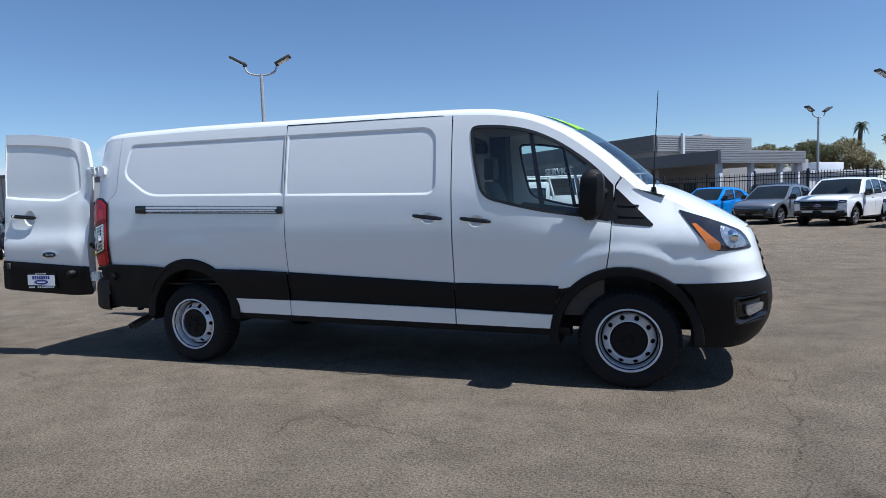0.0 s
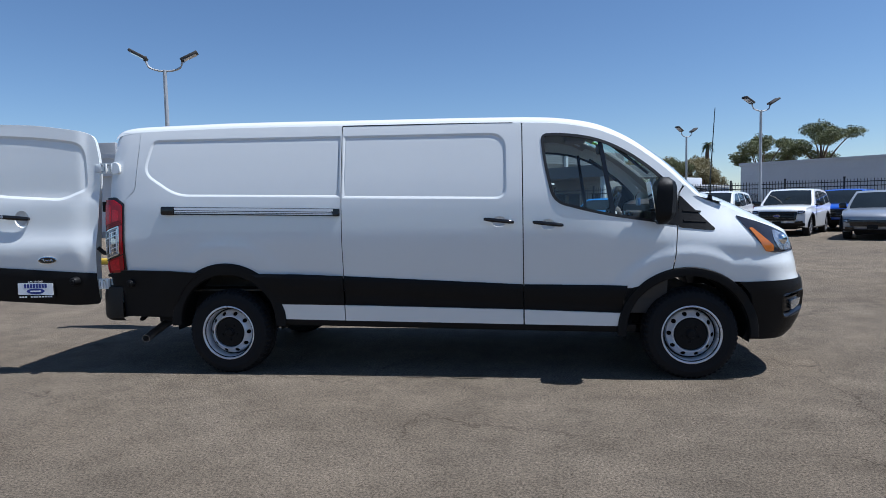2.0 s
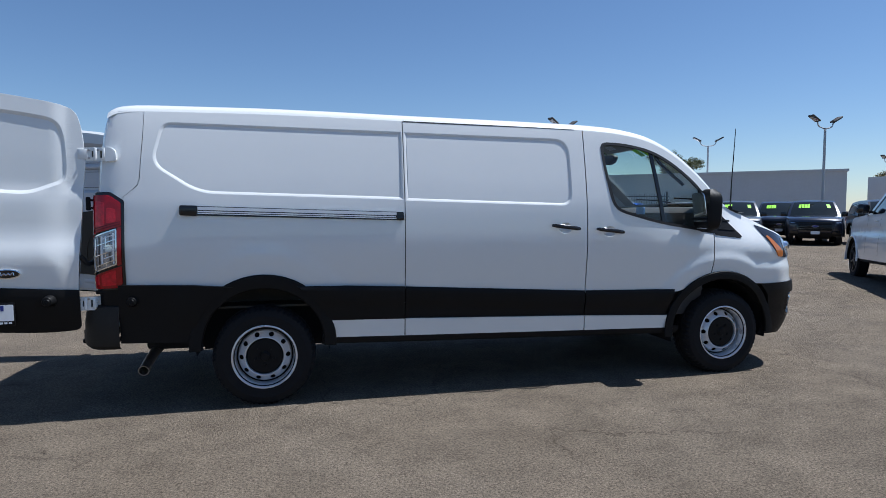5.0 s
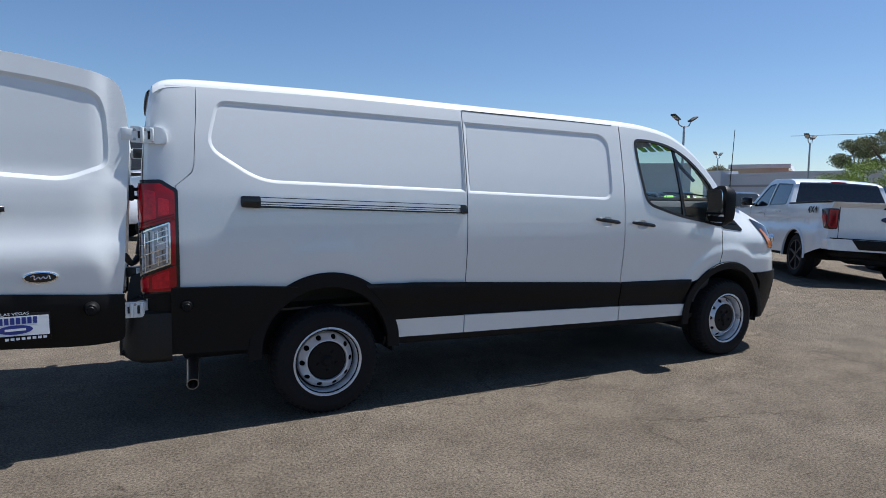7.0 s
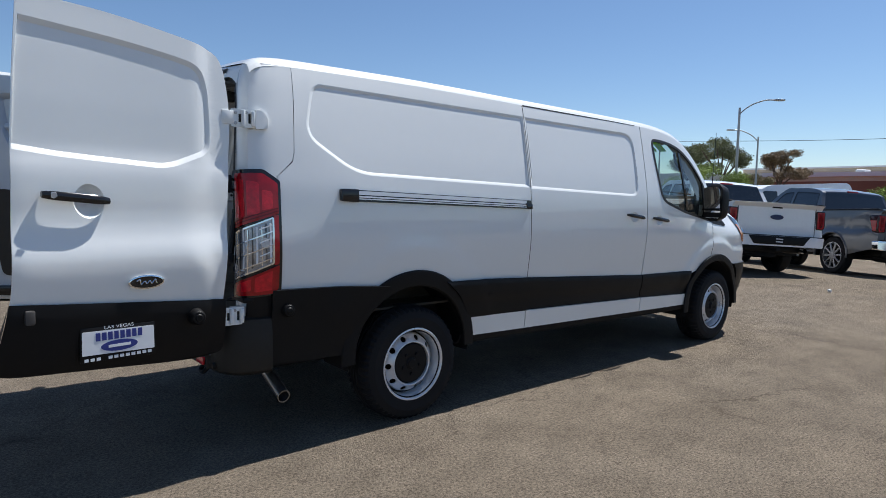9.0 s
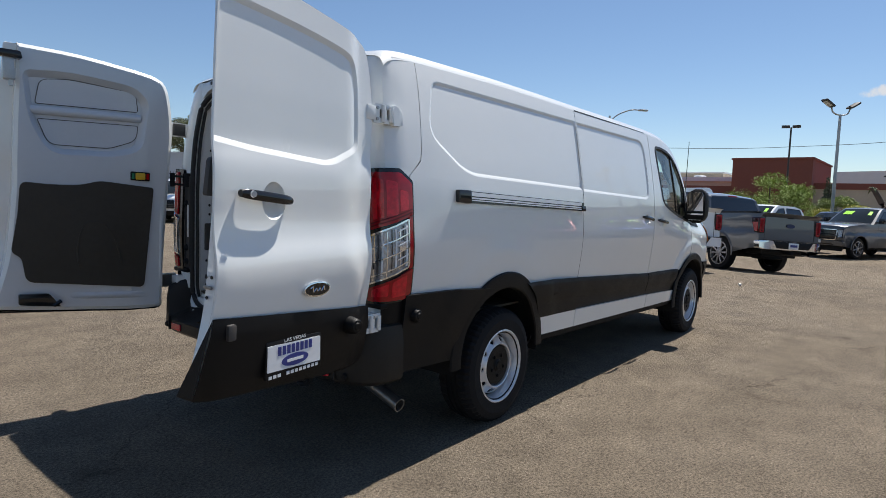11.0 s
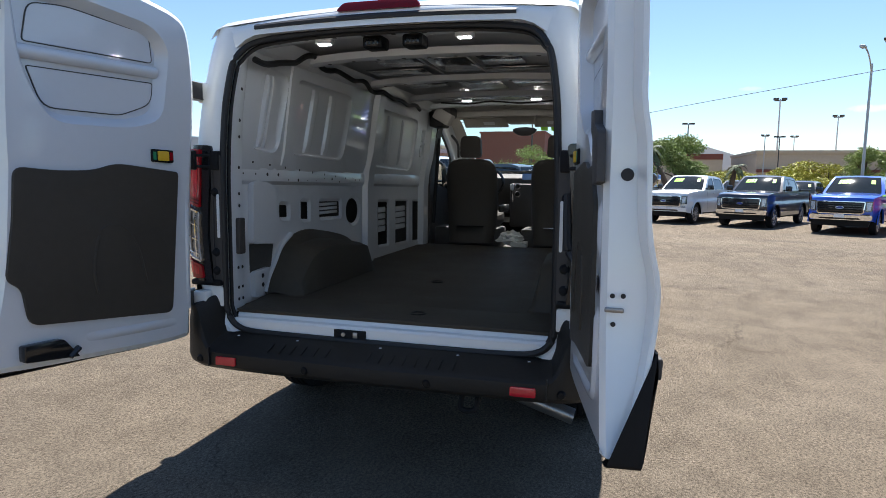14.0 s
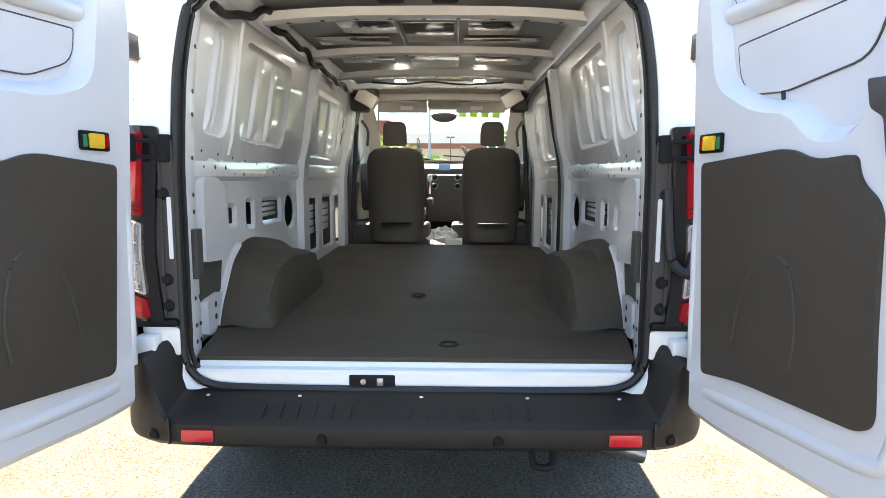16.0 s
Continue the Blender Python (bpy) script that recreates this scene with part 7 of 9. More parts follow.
M["tail_smoke"] = material("smoked_red_lens", (0.035, 0.003, 0.005), 0.12, spec=0.3, vary=0.2, scale=30, coat=0.3)
PAINTS = {
    "white": paint("white_gloss_paint", (0.78, 0.79, 0.80)),
    "grey": paint("grey_metallic_paint", (0.085, 0.088, 0.095), 0.4),
    "mid_grey": paint("mid_grey_paint", (0.16, 0.175, 0.20), 0.3),
    "silver_grey": paint("silver_grey_paint", (0.30, 0.32, 0.35), 0.3),
    "navy": paint("dark_navy_paint", (0.006, 0.009, 0.024), 0.2),
    "blue": paint("bright_blue_paint", (0.008, 0.085, 0.50), 0.2),
    "sky_blue": paint("sky_blue_paint", (0.012, 0.24, 0.72), 0.15),
    "red": paint("red_paint", (0.50, 0.012, 0.025), 0.15),
    "black": paint("black_paint", (0.012, 0.012, 0.014), 0.2),
}

KINDS = {
    # length, width, nose depth, axle from front, wheelbase, tyre radius, sill, belt/bonnet path, cabin path, windows
    "pickup": dict(L=5.88, W=2.03, nose=0.20, ax=0.95, wb=3.68, r=0.41, sill=0.50, low=0.44,
                   path=[(-2.93, 0.62), (-2.94, 0.80), (-2.93, 1.30), (-2.92, 1.40), (-1.24, 1.41), (-1.22, 1.36), (0.95, 1.33), (1.02, 1.36), (1.5, 1.35), (2.2, 1.31), (2.62, 1.25), (2.72, 1.16), (2.74, 0.80), (2.70, 0.48)],
                   cab=[(-1.20, 1.36), (-1.05, 1.72), (-0.98, 1.84), (-0.6, 1.93), (0.0, 1.955), (0.42, 1.92), (1.12, 1.37)], glass=(1, 5),
                   wins=[[(-0.98, 1.40), (-0.93, 1.80), (-0.10, 1.86), (-0.06, 1.39)], [(0.04, 1.39), (0.02, 1.86), (0.36, 1.83), (0.84, 1.44), (0.86, 1.38)]], bed=(-2.86, -1.26)),
    "suv": dict(L=5.05, W=2.00, nose=0.22, ax=0.93, wb=3.02, r=0.385, sill=0.42, low=0.32,
                path=[(-2.48, 0.52), (-2.51, 0.75), (-2.46, 1.10), (-2.40, 1.18), (-0.5, 1.12), (0.75, 1.08), (0.92, 1.14), (1.5, 1.12), (2.0, 1.07), (2.24, 0.98), (2.30, 0.85), (2.30, 0.55), (2.22, 0.34)],
                cab=[(-2.36, 1.17), (-2.20, 1.52), (-2.05, 1.68), (-1.3, 1.76), (-0.4, 1.775), (0.25, 1.71), (1.02, 1.13)], glass=(1, 5),
                wins=[[(-2.15, 1.26), (-1.98, 1.58), (-1.30, 1.66), (-1.22, 1.18)], [(-1.14, 1.17), (-1.20, 1.67), (-0.36, 1.69), (-0.30, 1.14)], [(-0.22, 1.14), (-0.27, 1.69), (0.18, 1.63), (0.70, 1.20), (0.72, 1.12)]], bed=None),
    "crossover": dict(L=4.72, W=1.88, nose=0.26, ax=0.86, wb=2.95, r=0.365, sill=0.36, low=0.25,
                      path=[(-2.30, 0.46), (-2.35, 0.75), (-2.32, 1.02), (-2.22, 1.10), (-0.6, 1.04), (0.6, 0.98), (0.82, 1.02), (1.4, 0.96), (1.85, 0.86), (2.05, 0.76), (2.10, 0.64), (2.09, 0.42), (2.02, 0.26)],
                      cab=[(-2.16, 1.09), (-1.75, 1.35), (-1.35, 1.52), (-0.7, 1.60), (-0.1, 1.61), (0.2, 1.54), (0.98, 1.00)], glass=(1, 5),
                      wins=[[(-1.62, 1.14), (-1.30, 1.42), (-0.70, 1.49), (-0.52, 1.08)], [(-0.44, 1.07), (-0.52, 1.50), (0.12, 1.47), (0.66, 1.10), (0.68, 1.02)]], bed=None),
}


def rim_bm(r, spokes):
    prof = [(r * 0.70, 0.10), (r * 0.715, 0.112), (r * 0.67, 0.112), (r * 0.65, 0.06), (r * 0.64, -0.08)]
    bm = lathe(prof, 28, "y")
    for i in range(spokes):
        a = 2 * math.pi * i / spokes
        b = box(0.05, r * 0.67, -0.105, -0.08, -0.022, 0.022, 0.006, 1)
        bm = mixed(bm, moved(b, Matrix.Rotation(a, 4, "Y")))
    return mixed(bm, lathe([(0, 0.115), (0.05, 0.11), (0.062, 0.08)], 14, "y"))


WHEELS = {}


def wheel_set(r, spokes, rim_mat):
    key = (r, spokes, rim_mat)
    if key not in WHEELS:
        s = r / 0.36
        tb = lathe([(r * 0.66, -0.10), (r * 0.80, -0.118), (r * 0.93, -0.112), (r, -0.08), (r, 0.08), (r * 0.93, 0.112), (r * 0.80, 0.118), (r * 0.66, 0.10)], 36, "y")
        disc = lathe([(0, 0.02), (r * 0.62, 0.02), (r * 0.64, -0.05)], 24, "y")
        WHEELS[key] = (mesh_of("tyre", tb, M["rubber"]), mesh_of("rim", rim_bm(r, spokes), M[rim_mat]), mesh_of("brake", disc, M["dark_metal"]))
    return WHEELS[key]


def vehicle(kind, colour, label, category, group="", face="bar", rim="alloy", spokes=6, figures=True, chrome=False, name=None):
    """One parked vehicle round its centre on the ground, front towards +x."""
    K = KINDS[kind]
    P = PAINTS[colour]
    L, W, nose = K["L"], K["W"], K["nose"]
    hw = W / 2
    car = thing(name or {"pickup": "pickup_truck", "suv": "suv", "crossover": "crossover_car"}[kind], Matrix.Identity(4), label, category, group)
    path = arc(K["path"], 3)
    fx = L / 2 - K["ax"]
    axles = (fx - K["wb"], fx)

    def half(x, z):
        w = hw * (1 - 0.05 * ((z - 0.75) / 0.7) ** 2)
        w -= 0.02 * ramp(z, 0.92, 1.0) * (1 - ramp(z, 1.02, 1.15))
        w -= 0.11 * ramp(x, L / 2 - 0.95, L / 2 - nose + 0.05) ** 2 + 0.06 * ramp(-x, L / 2 - 0.5, L / 2) ** 2
        return w

    def across(x, z, k, lift=0.0):
        f = ramp(x, L / 2 - 1.6, L / 2 - nose - 0.05)
        return (x + nose * (1 - abs(k) ** 2.6) * f, k * half(x, z), z + lift * (1 - abs(k) ** 3))

    # flanks with wheel openings
    low = K["low"]
    ra = K["r"] + 0.075
    bottom = [(path[-1][0], path[-1][1])]
    for ax in axles[::-1]:
        bottom += [(ax + ra, low)] + ellipse(ax, K["r"] + 0.0, ra, ra, 0, 180, 16) + [(ax - ra, low)]
    outline = path + bottom[1:]
    clean = []
    for p in outline:
        q = (p[0], max(p[1], low))
        if not clean or math.hypot(q[0] - clean[-1][0], q[1] - clean[-1][1]) > 0.004:
            clean.append(q)
    for s in (-1, 1):
        bm = shell(clean, lambda u, v, w: (u, s * half(u, v), v), (), 0.16)
        flank_ob = part("body_side", bm, P, car)
        me, e = flank_ob.data, 0.01
        ns = [Vector((-(half(v.co.x + e, v.co.z) - half(v.co.x - e, v.co.z)) / (2 * e), s, -(half(v.co.x, v.co.z + e) - half(v.co.x, v.co.z - e)) / (2 * e))).normalized() for v in me.vertices]
        if sum(n_.dot(v.normal) for n_, v in zip(ns, me.vertices)) < 0:
            ns = [-n_ for n_ in ns]
        me.normals_split_custom_set_from_vertices(ns)
        for ax in axles:
            lip, well = [], []
            for a in np.linspace(-4, 184, 22):
                c, q = math.cos(radians(a)), math.sin(radians(a))
                lip.append([(ax + (ra + 0.045) * c, s * (half(ax, 0.8) + 0.004), K["r"] + (ra + 0.045) * q), (ax + (ra + 0.02) * c, s * (half(ax, 0.8) + 0.022), K["r"] + (ra + 0.02) * q), (ax + ra * c, s * (half(ax, 0.8) + 0.016), K["r"] + ra * q), (ax + ra * c, s * (half(ax, 0.8) - 0.02), K["r"] + ra * q)])
                well.append([(ax + ra * c, s * y, K["r"] + ra * q) for y in (half(ax, 0.8) - 0.02, hw - 0.45)])
            part("wheel_arch", strip(lip), P if (kind == "pickup") else M["black_plastic"], flank_ob)
            part("wheel_well", strip(well), M["black_plastic"], flank_ob)
            part("well_back", slab(ellipse(ax, K["r"], ra, ra, 0, 180, 16), lambda u, v, w: (u, s * (hw - 0.44 + w), v), -0.01, 0.0), M["black_plastic"], flank_ob)
        part("sill", box(axles[0] + ra, axles[1] - ra, s * (hw - 0.16), s * (hw - 0.055), low - 0.06, low + 0.07, 0.02), M["black_plastic"] if kind != "pickup" else M["dark_metal"], car)
        # door seams and handles
        for x in [w[0][0] - 0.04 for w in K["wins"][1:]] + [K["wins"][-1][-1][0] + 0.06]:
            seam = [[(x + d, s * (half(x, z) + 0.003), z) for d in (-0.005, 0.005)] for z in np.linspace(low + 0.1, 1.32 if kind == "pickup" else 1.08, 6)]
            part("door_seam", strip(seam), M["seal"], flank_ob)
        for w in K["wins"][-2:]:
            x, z = w[0][0] + 0.10, w[0][1] - (0.16 if kind == "pickup" else 0.12)
            part("door_handle", box(x, x + 0.17, s * (half(x, z) - 0.005), s * (half(x, z) + 0.03), z - 0.014, z + 0.014, 0.008), M["chrome"] if chrome else P, flank_ob)
    # front, bonnet, rear: one strip each across the width
    ks = [-1, -0.985, -0.94, -0.8, -0.5, 0, 0.5, 0.8, 0.94, 0.985, 1]

    def band(a, b, mat, nm, lift=0.02, dz=0.0):
        pts = path[a : b + 1]
        rows = []
        for i, (x, z) in enumerate(pts):
            rows.append([across(x, z + dz, k, lift + (0.012 if abs(k) < 0.96 else 0)) for k in ks])
        return part(nm, strip(rows), mat, car)

    n = 3
    cabf = min(range(len(path)), key=lambda i: abs(path[i][0] - K["cab"][-1][0]) + (0 if path[i][1] > 0.9 else 9))
    cabr = min(range(len(path)), key=lambda i: abs(path[i][0] - K["cab"][0][0]) + (0 if path[i][1] > 0.9 else 9))
    top_i = max(i for i in range(len(path)) if path[i][0] < -L / 2 + 0.16 and path[i][1] > 0.9)
    band(0, top_i, P, "tailgate", 0.0)
    if K["bed"]:
        b0, b1 = K["bed"]
        part("bed_floor", box(b0, b1, -hw + 0.12, hw - 0.12, 0.82, 0.86), M["dark_metal"], car)
        part("bed_front", box(b1 - 0.02, b1 + 0.04, -hw + 0.1, hw - 0.1, 0.82, 1.40), P, car)
        part("tailgate_inner", box(b0 - 0.04, b0, -hw + 0.1, hw - 0.1, 0.82, 1.395), P, car)
        for s in (-1, 1):
            part("bed_rail", box(b0 - 0.04, b1 + 0.02, s * (hw - 0.13), s * (hw - 0.035), 1.385, 1.42, 0.008), M["black_plastic"], car)
            part("bed_side", box(b0, b1, s * (hw - 0.13), s * (hw - 0.11), 0.82, 1.40), P, car)
    else:
        band(top_i, cabr, P, "rear_deck", 0.0)
    band(cabf - 1, len(path) - 1, P, "bonnet_and_front", 0.035)
    part("cabin_floor", box(K["cab"][0][0], K["cab"][-1][0], -hw + 0.1, hw - 0.1, 0.5, 0.6), M["dark_metal"], car)
    part("chassis", box(-L / 2 + 0.25, L / 2 - 0.45, -0.55, 0.55, low - 0.06, low + 0.12, 0.03), M["dark_metal"], car)
    # cabin
    cab = arc(K["cab"], 4)
    zb, zt = K["cab"][0][1], max(p[1] for p in cab)

    def chalf(x, z):
        return half(x, zb) - 0.035 - (hw * 0.19) * max(0.0, (z - zb) / (zt - zb)) ** 1.15

    cab_out = cab + [(K["cab"][-1][0], zb - 0.06), (K["cab"][0][0], zb - 0.06)]
    for s in (-1, 1):
        wins = [rounded([(p[0], p[1], 0.05) for p in w], 3) for w in K["wins"]]
        cs = part("cabin_side", shell(cab_out, lambda u, v, w: (u, s * chalf(u, v), v), wins, 0.25), P, car)
        for w in wins:
            part("side_window", shell(shrink(w, -0.006), lambda u, v, q: (u, s * (chalf(u, v) - 0.006), v), (), 0.25), M["tint"], cs)
            part("window_trim", shell(shrink(w, -0.012), lambda u, v, q: (u, s * (chalf(u, v) + 0.003), v), [shrink(w, 0.012)], 0.3), M["gloss_black"], cs)
    i0, i1 = K["glass"][0] * 4, K["glass"][1] * 4

    def cab_band(a, b, mat, nm, ks_=(-1, -0.96, -0.9, -0.5, 0, 0.5, 0.9, 0.96, 1)):
        rows = []
        for x, z in cab[a : b + 1]:
            f = ramp(x, 0.0, K["cab"][-1][0])
            rows.append([(x + 0.16 * f * (1 - k * k), k * chalf(x, z), z + 0.03 * (1 - k * k)) for k in ks_])
        return part(nm, strip(rows), mat, car)

    cab_band(i0 if not K["bed"] else 8, i1, P, "roof")
    ir = i0 if not K["bed"] else 8
    mid_ks = (-0.9, -0.6, -0.3, 0, 0.3, 0.6, 0.9)
    cab_band(0, ir, M["tint"], "rear_window", mid_ks)
    wsc = cab_band(i1, len(cab) - 1, M["screen_glass"], "windscreen", mid_ks)
    for s in (-1, 1):
        cab_band(0, ir, P, "rear_pillar", (s * 1.0, s * 0.96, s * 0.9))
        cab_band(i1, len(cab) - 1, P, "windscreen_pillar", (s * 1.0, s * 0.96, s * 0.9))
    if figures:
        # painted price figures, unreadable: plain bars
        for j, k0 in enumerate((-0.26, -0.38, -0.50, -0.62, 0.56)):
            rows = []
            for x, z in cab[i1 + 1 : i1 + 3]:
                f = ramp(x, 0.0, K["cab"][-1][0])
                rows.append([(x + 0.16 * f * (1 - k * k), -k * chalf(x, z), z + 0.03 * (1 - k * k) + 0.010) for k in (-k0, -k0 - (0.10 if k0 < 0 else 0.15))])
            part("price_figure", strip(rows), M["lime"], wsc)
    part("roof_lamp", box(cab[8][0] - 0.03, cab[8][0] + 0.03, -0.14, 0.14, cab[8][1] + 0.005, cab[8][1] + 0.045, 0.01), M["red_lens"], car)
    # mirrors
    mx = K["wins"][-1][-1][0] + 0.02
    mz = K["wins"][-1][-1][1] + 0.10
    for s in (-1, 1):
        mr = part("wing_mirror", box(mx - 0.05, mx + 0.09, s * (hw - 0.02), s * (hw + 0.20), mz - 0.09, mz + 0.10, 0.035), M["gloss_black"], car)
        part("mirror_arm", box(mx, mx + 0.06, s * (hw - 0.14), s * (hw + 0.0), mz - 0.08, mz - 0.03, 0.01), M["black_plastic"], mr)
    # lamps, grille, bumpers

    def front(y, z, d=0.0):
        k = abs(y) / hw
        xx = float(np.interp(z, sorted(p[1] for p in K["path"][-4:]), [p[0] for p in sorted(K["path"][-4:], key=lambda q: q[1])]))
        return (xx + nose * (1 - min(k, 1) ** 2.6) + d, y, z)

    gh = {"pickup": (0.70, 1.12, 0.66), "suv": (0.56, 0.93, 0.62), "crossover": (0.42, 0.66, 0.62)}[kind]
    g_out = rounded([(-gh[2], gh[0] + 0.03, 0.06), (gh[2], gh[0] + 0.03, 0.06), (gh[2] + 0.04, gh[1], 0.06), (-gh[2] - 0.04, gh[1], 0.06)], 4)
    gmat = M["gloss_black"]
    gr = part("grille", slab(g_out, lambda u, v, w: front(u, v, w), 0.0, 0.03, step=0.15), gmat, car, "dark mesh grille")
    if kind != "crossover":
        if chrome or kind == "pickup":
            part("grille_frame", slab(shrink(g_out, -0.016), lambda u, v, w: front(u, v, w), 0.0, 0.045, holes=[shrink(g_out, 0.012)], step=0.15), M["chrome"], gr)
        for j in range(3 if face == "bar" else 5):
            z = gh[0] + 0.06 + (gh[1] - gh[0] - 0.1) * j / (2 if face == "bar" else 4)
            part("grille_bar", slab([(-gh[2] + 0.05, z), (gh[2] - 0.05, z), (gh[2] - 0.05, z + 0.035), (-gh[2] + 0.05, z + 0.035)], lambda u, v, w: front(u, v, w), 0.03, 0.045, step=0.2), M["black_plastic"], gr)
    if kind != "crossover":
        oval = [(0.12 * math.cos(q), (gh[0] + gh[1]) / 2 + 0.018 + 0.048 * math.sin(q)) for q in np.linspace(0, 2 * math.pi, 21)[:-1]]
        bd = part("badge", slab(oval, lambda u, v, w: front(u, v, w), 0.03, 0.055), M["chrome"], gr)
        part("badge_field", slab(shrink(oval, 0.010), lambda u, v, w: front(u, v, w), 0.055, 0.06), M["plate_blue"], bd)
    for s in (-1, 1):
        y0, y1 = s * (gh[2] + 0.05), s * (hw - 0.115)
        zz = (gh[0] + 0.10, gh[1] + 0.02) if kind == "pickup" else (gh[1] - 0.09, gh[1] + 0.03)
        hl = rounded([(y0, zz[0], 0.02), (y1, zz[0] + 0.02, 0.02), (y1, zz[1] + 0.01, 0.02), (y0, zz[1], 0.02)], 3)
        h = part("headlight", slab(hl, lambda u, v, w: front(u, v, w), -0.02, 0.035, step=0.1), M["head_dark"], car)
        part("lamp_lens", slab(shrink(hl, 0.045), lambda u, v, w: front(u, v, w), 0.035, 0.042, step=0.1), M["clear_lens"], h)
        # rear lamps
        tz = (0.92, 1.285) if kind == "pickup" else ((0.92, 1.10) if kind == "suv" else (0.86, 1.0))
        if kind == "pickup":
            t_out = rounded([(hw - 0.205, tz[0] + 0.01, 0.03), (hw - 0.06, tz[0], 0.03), (hw - 0.028, tz[0] + 0.07, 0.03), (hw - 0.035, tz[1], 0.03), (hw - 0.215, tz[1], 0.03)], 3)
            tlm = part("tail_light", slab(t_out, lambda u, v, w: (-L / 2 - w * (1.0 if w > -0.1 else 0.55 + 0.45 * ramp(v, tz[0], tz[1])), s * u, v), -0.24, 0.014, bevel=0.006), M["tail_smoke"], car)
            c_out = shrink(t_out, 0.022)
            part("lamp_core", slab(c_out, lambda u, v, w: (-L / 2 - w, s * u, v), 0.012, 0.019, holes=[shrink(t_out, 0.052)]), M["red_lens"], tlm)
            part("side_glow", slab(rounded([(-L / 2 + 0.02, tz[0] + 0.05, 0.01), (-L / 2 + 0.11, tz[0] + 0.05, 0.01), (-L / 2 + 0.19, tz[1] - 0.11, 0.01), (-L / 2 + 0.02, tz[1] - 0.11, 0.01)], 2), lambda u, v, w: (u, s * (hw - 0.034 + w), v), 0.0, 0.012), M["red_lens"], tlm)
            part("reverse_lens", slab(shrink(t_out, 0.07), lambda u, v, w: (-L / 2 - w, s * u, v), 0.012, 0.017), M["red_dark"], tlm)
        else:
            tb = slab(rounded([(hw - 0.45, tz[0], 0.02), (hw - 0.035, tz[0], 0.02), (hw - 0.05, tz[1], 0.02), (hw - 0.45, tz[1], 0.02)], 3), lambda u, v, w: (-L / 2 - w, s * u, v), -0.22, 0.018, bevel=0.006)
            tlm = part("tail_light", tb, M["red_dark"], car)
            part("lamp_core", slab(rounded([(hw - 0.19, tz[0] + 0.04, 0.01), (hw - 0.07, tz[0] + 0.05, 0.01), (hw - 0.075, tz[1] - 0.04, 0.01), (hw - 0.19, tz[1] - 0.03, 0.01)], 2), lambda u, v, w: (-L / 2 - w, s * u, v), 0.018, 0.024), M["red_lens"], tlm)
        part("fog_pocket", slab(rounded([(s * (hw - 0.42), gh[0] - 0.10, 0.02), (s * (hw - 0.16), gh[0] - 0.08, 0.02), (s * (hw - 0.17), gh[0] + 0.02, 0.02), (s * (hw - 0.42), gh[0] + 0.0, 0.02)], 2), lambda u, v, w: front(u, v, w), -0.01, 0.022, step=0.15), M["gloss_black"], car)
    # bumpers
    bz = (gh[0] - 0.24, gh[0] - 0.02) if kind == "pickup" else (low + 0.0, gh[0] - 0.06)
    fb = [(-hw + 0.12, bz[0] + 0.05), (hw - 0.12, bz[0] + 0.05), (hw - 0.10, bz[1]), (-hw + 0.10, bz[1])]
    bump_f = part("front_bumper", slab(rounded([(*p, 0.05) for p in fb], 3), lambda u, v, w: front(u, v, w), -0.06, 0.06 if kind == "pickup" else 0.02, step=0.15, bevel=0.015), (M["chrome"] if chrome else P) if kind == "pickup" else M["black_plastic"], car)
    if kind == "pickup":
        part("air_dam", slab([(-hw + 0.22, 0.30), (hw - 0.22, 0.30), (hw - 0.15, bz[0] + 0.06), (-hw + 0.15, bz[0] + 0.06)], lambda u, v, w: (L / 2 - 0.30 + 0.1 * (1 - (u / hw) ** 2) + w, u, v), -0.02, 0.05, step=0.3), M["black_plastic"], car)
        part("intake", slab(rounded([(-0.62, bz[0] + 0.075, 0.02), (0.62, bz[0] + 0.075, 0.02), (0.55, bz[0] + 0.13, 0.02), (-0.55, bz[0] + 0.13, 0.02)], 2), lambda u, v, w: front(u, v, w), 0.06, 0.068, step=0.2), M["gloss_black"], bump_f)
        rb_out = rounded([(-hw + 0.05, 0.57, 0.04), (hw - 0.05, 0.57, 0.04), (hw - 0.04, 0.765, 0.03), (-hw + 0.04, 0.765, 0.03)], 3)
        rb = part("rear_bumper", slab(rb_out, lambda u, v, w: (-L / 2 - w + 0.10 * ramp(abs(u), hw - 0.30, hw) ** 2, u, v), -0.12, 0.13, step=0.12, bevel=0.02), M["chrome"] if chrome else P, car)
        pad = rounded([(-0.50, 0.60, 0.02), (0.50, 0.60, 0.02), (0.62, 0.762, 0.01), (-0.62, 0.762, 0.01)], 2)
        part("step_pad", slab(pad, lambda u, v, w: (-L / 2 - w, u, v), 0.05, 0.142, bevel=0.006), M["black_plastic"], rb)
        part("bumper_top", box(-L / 2 - 0.12, -L / 2 + 0.05, -hw + 0.10, hw - 0.10, 0.763, 0.782, 0.006), M["black_plastic"], rb)
        if chrome:
            part("rear_plate", box(-L / 2 - 0.152, -L / 2 - 0.143, -0.155, 0.155, 0.60, 0.74, 0.004), M["plate_white"], rb)
            part("plate_bar", box(-L / 2 - 0.156, -L / 2 - 0.151, -0.11, 0.11, 0.645, 0.70), M["plate_blue"], rb)
        else:
            for z in (0.645, 0.70):
                part("sticker_bar", box(-L / 2 - 0.148, -L / 2 - 0.141, -0.07, 0.07, z, z + 0.018), M["plate_white"], rb)
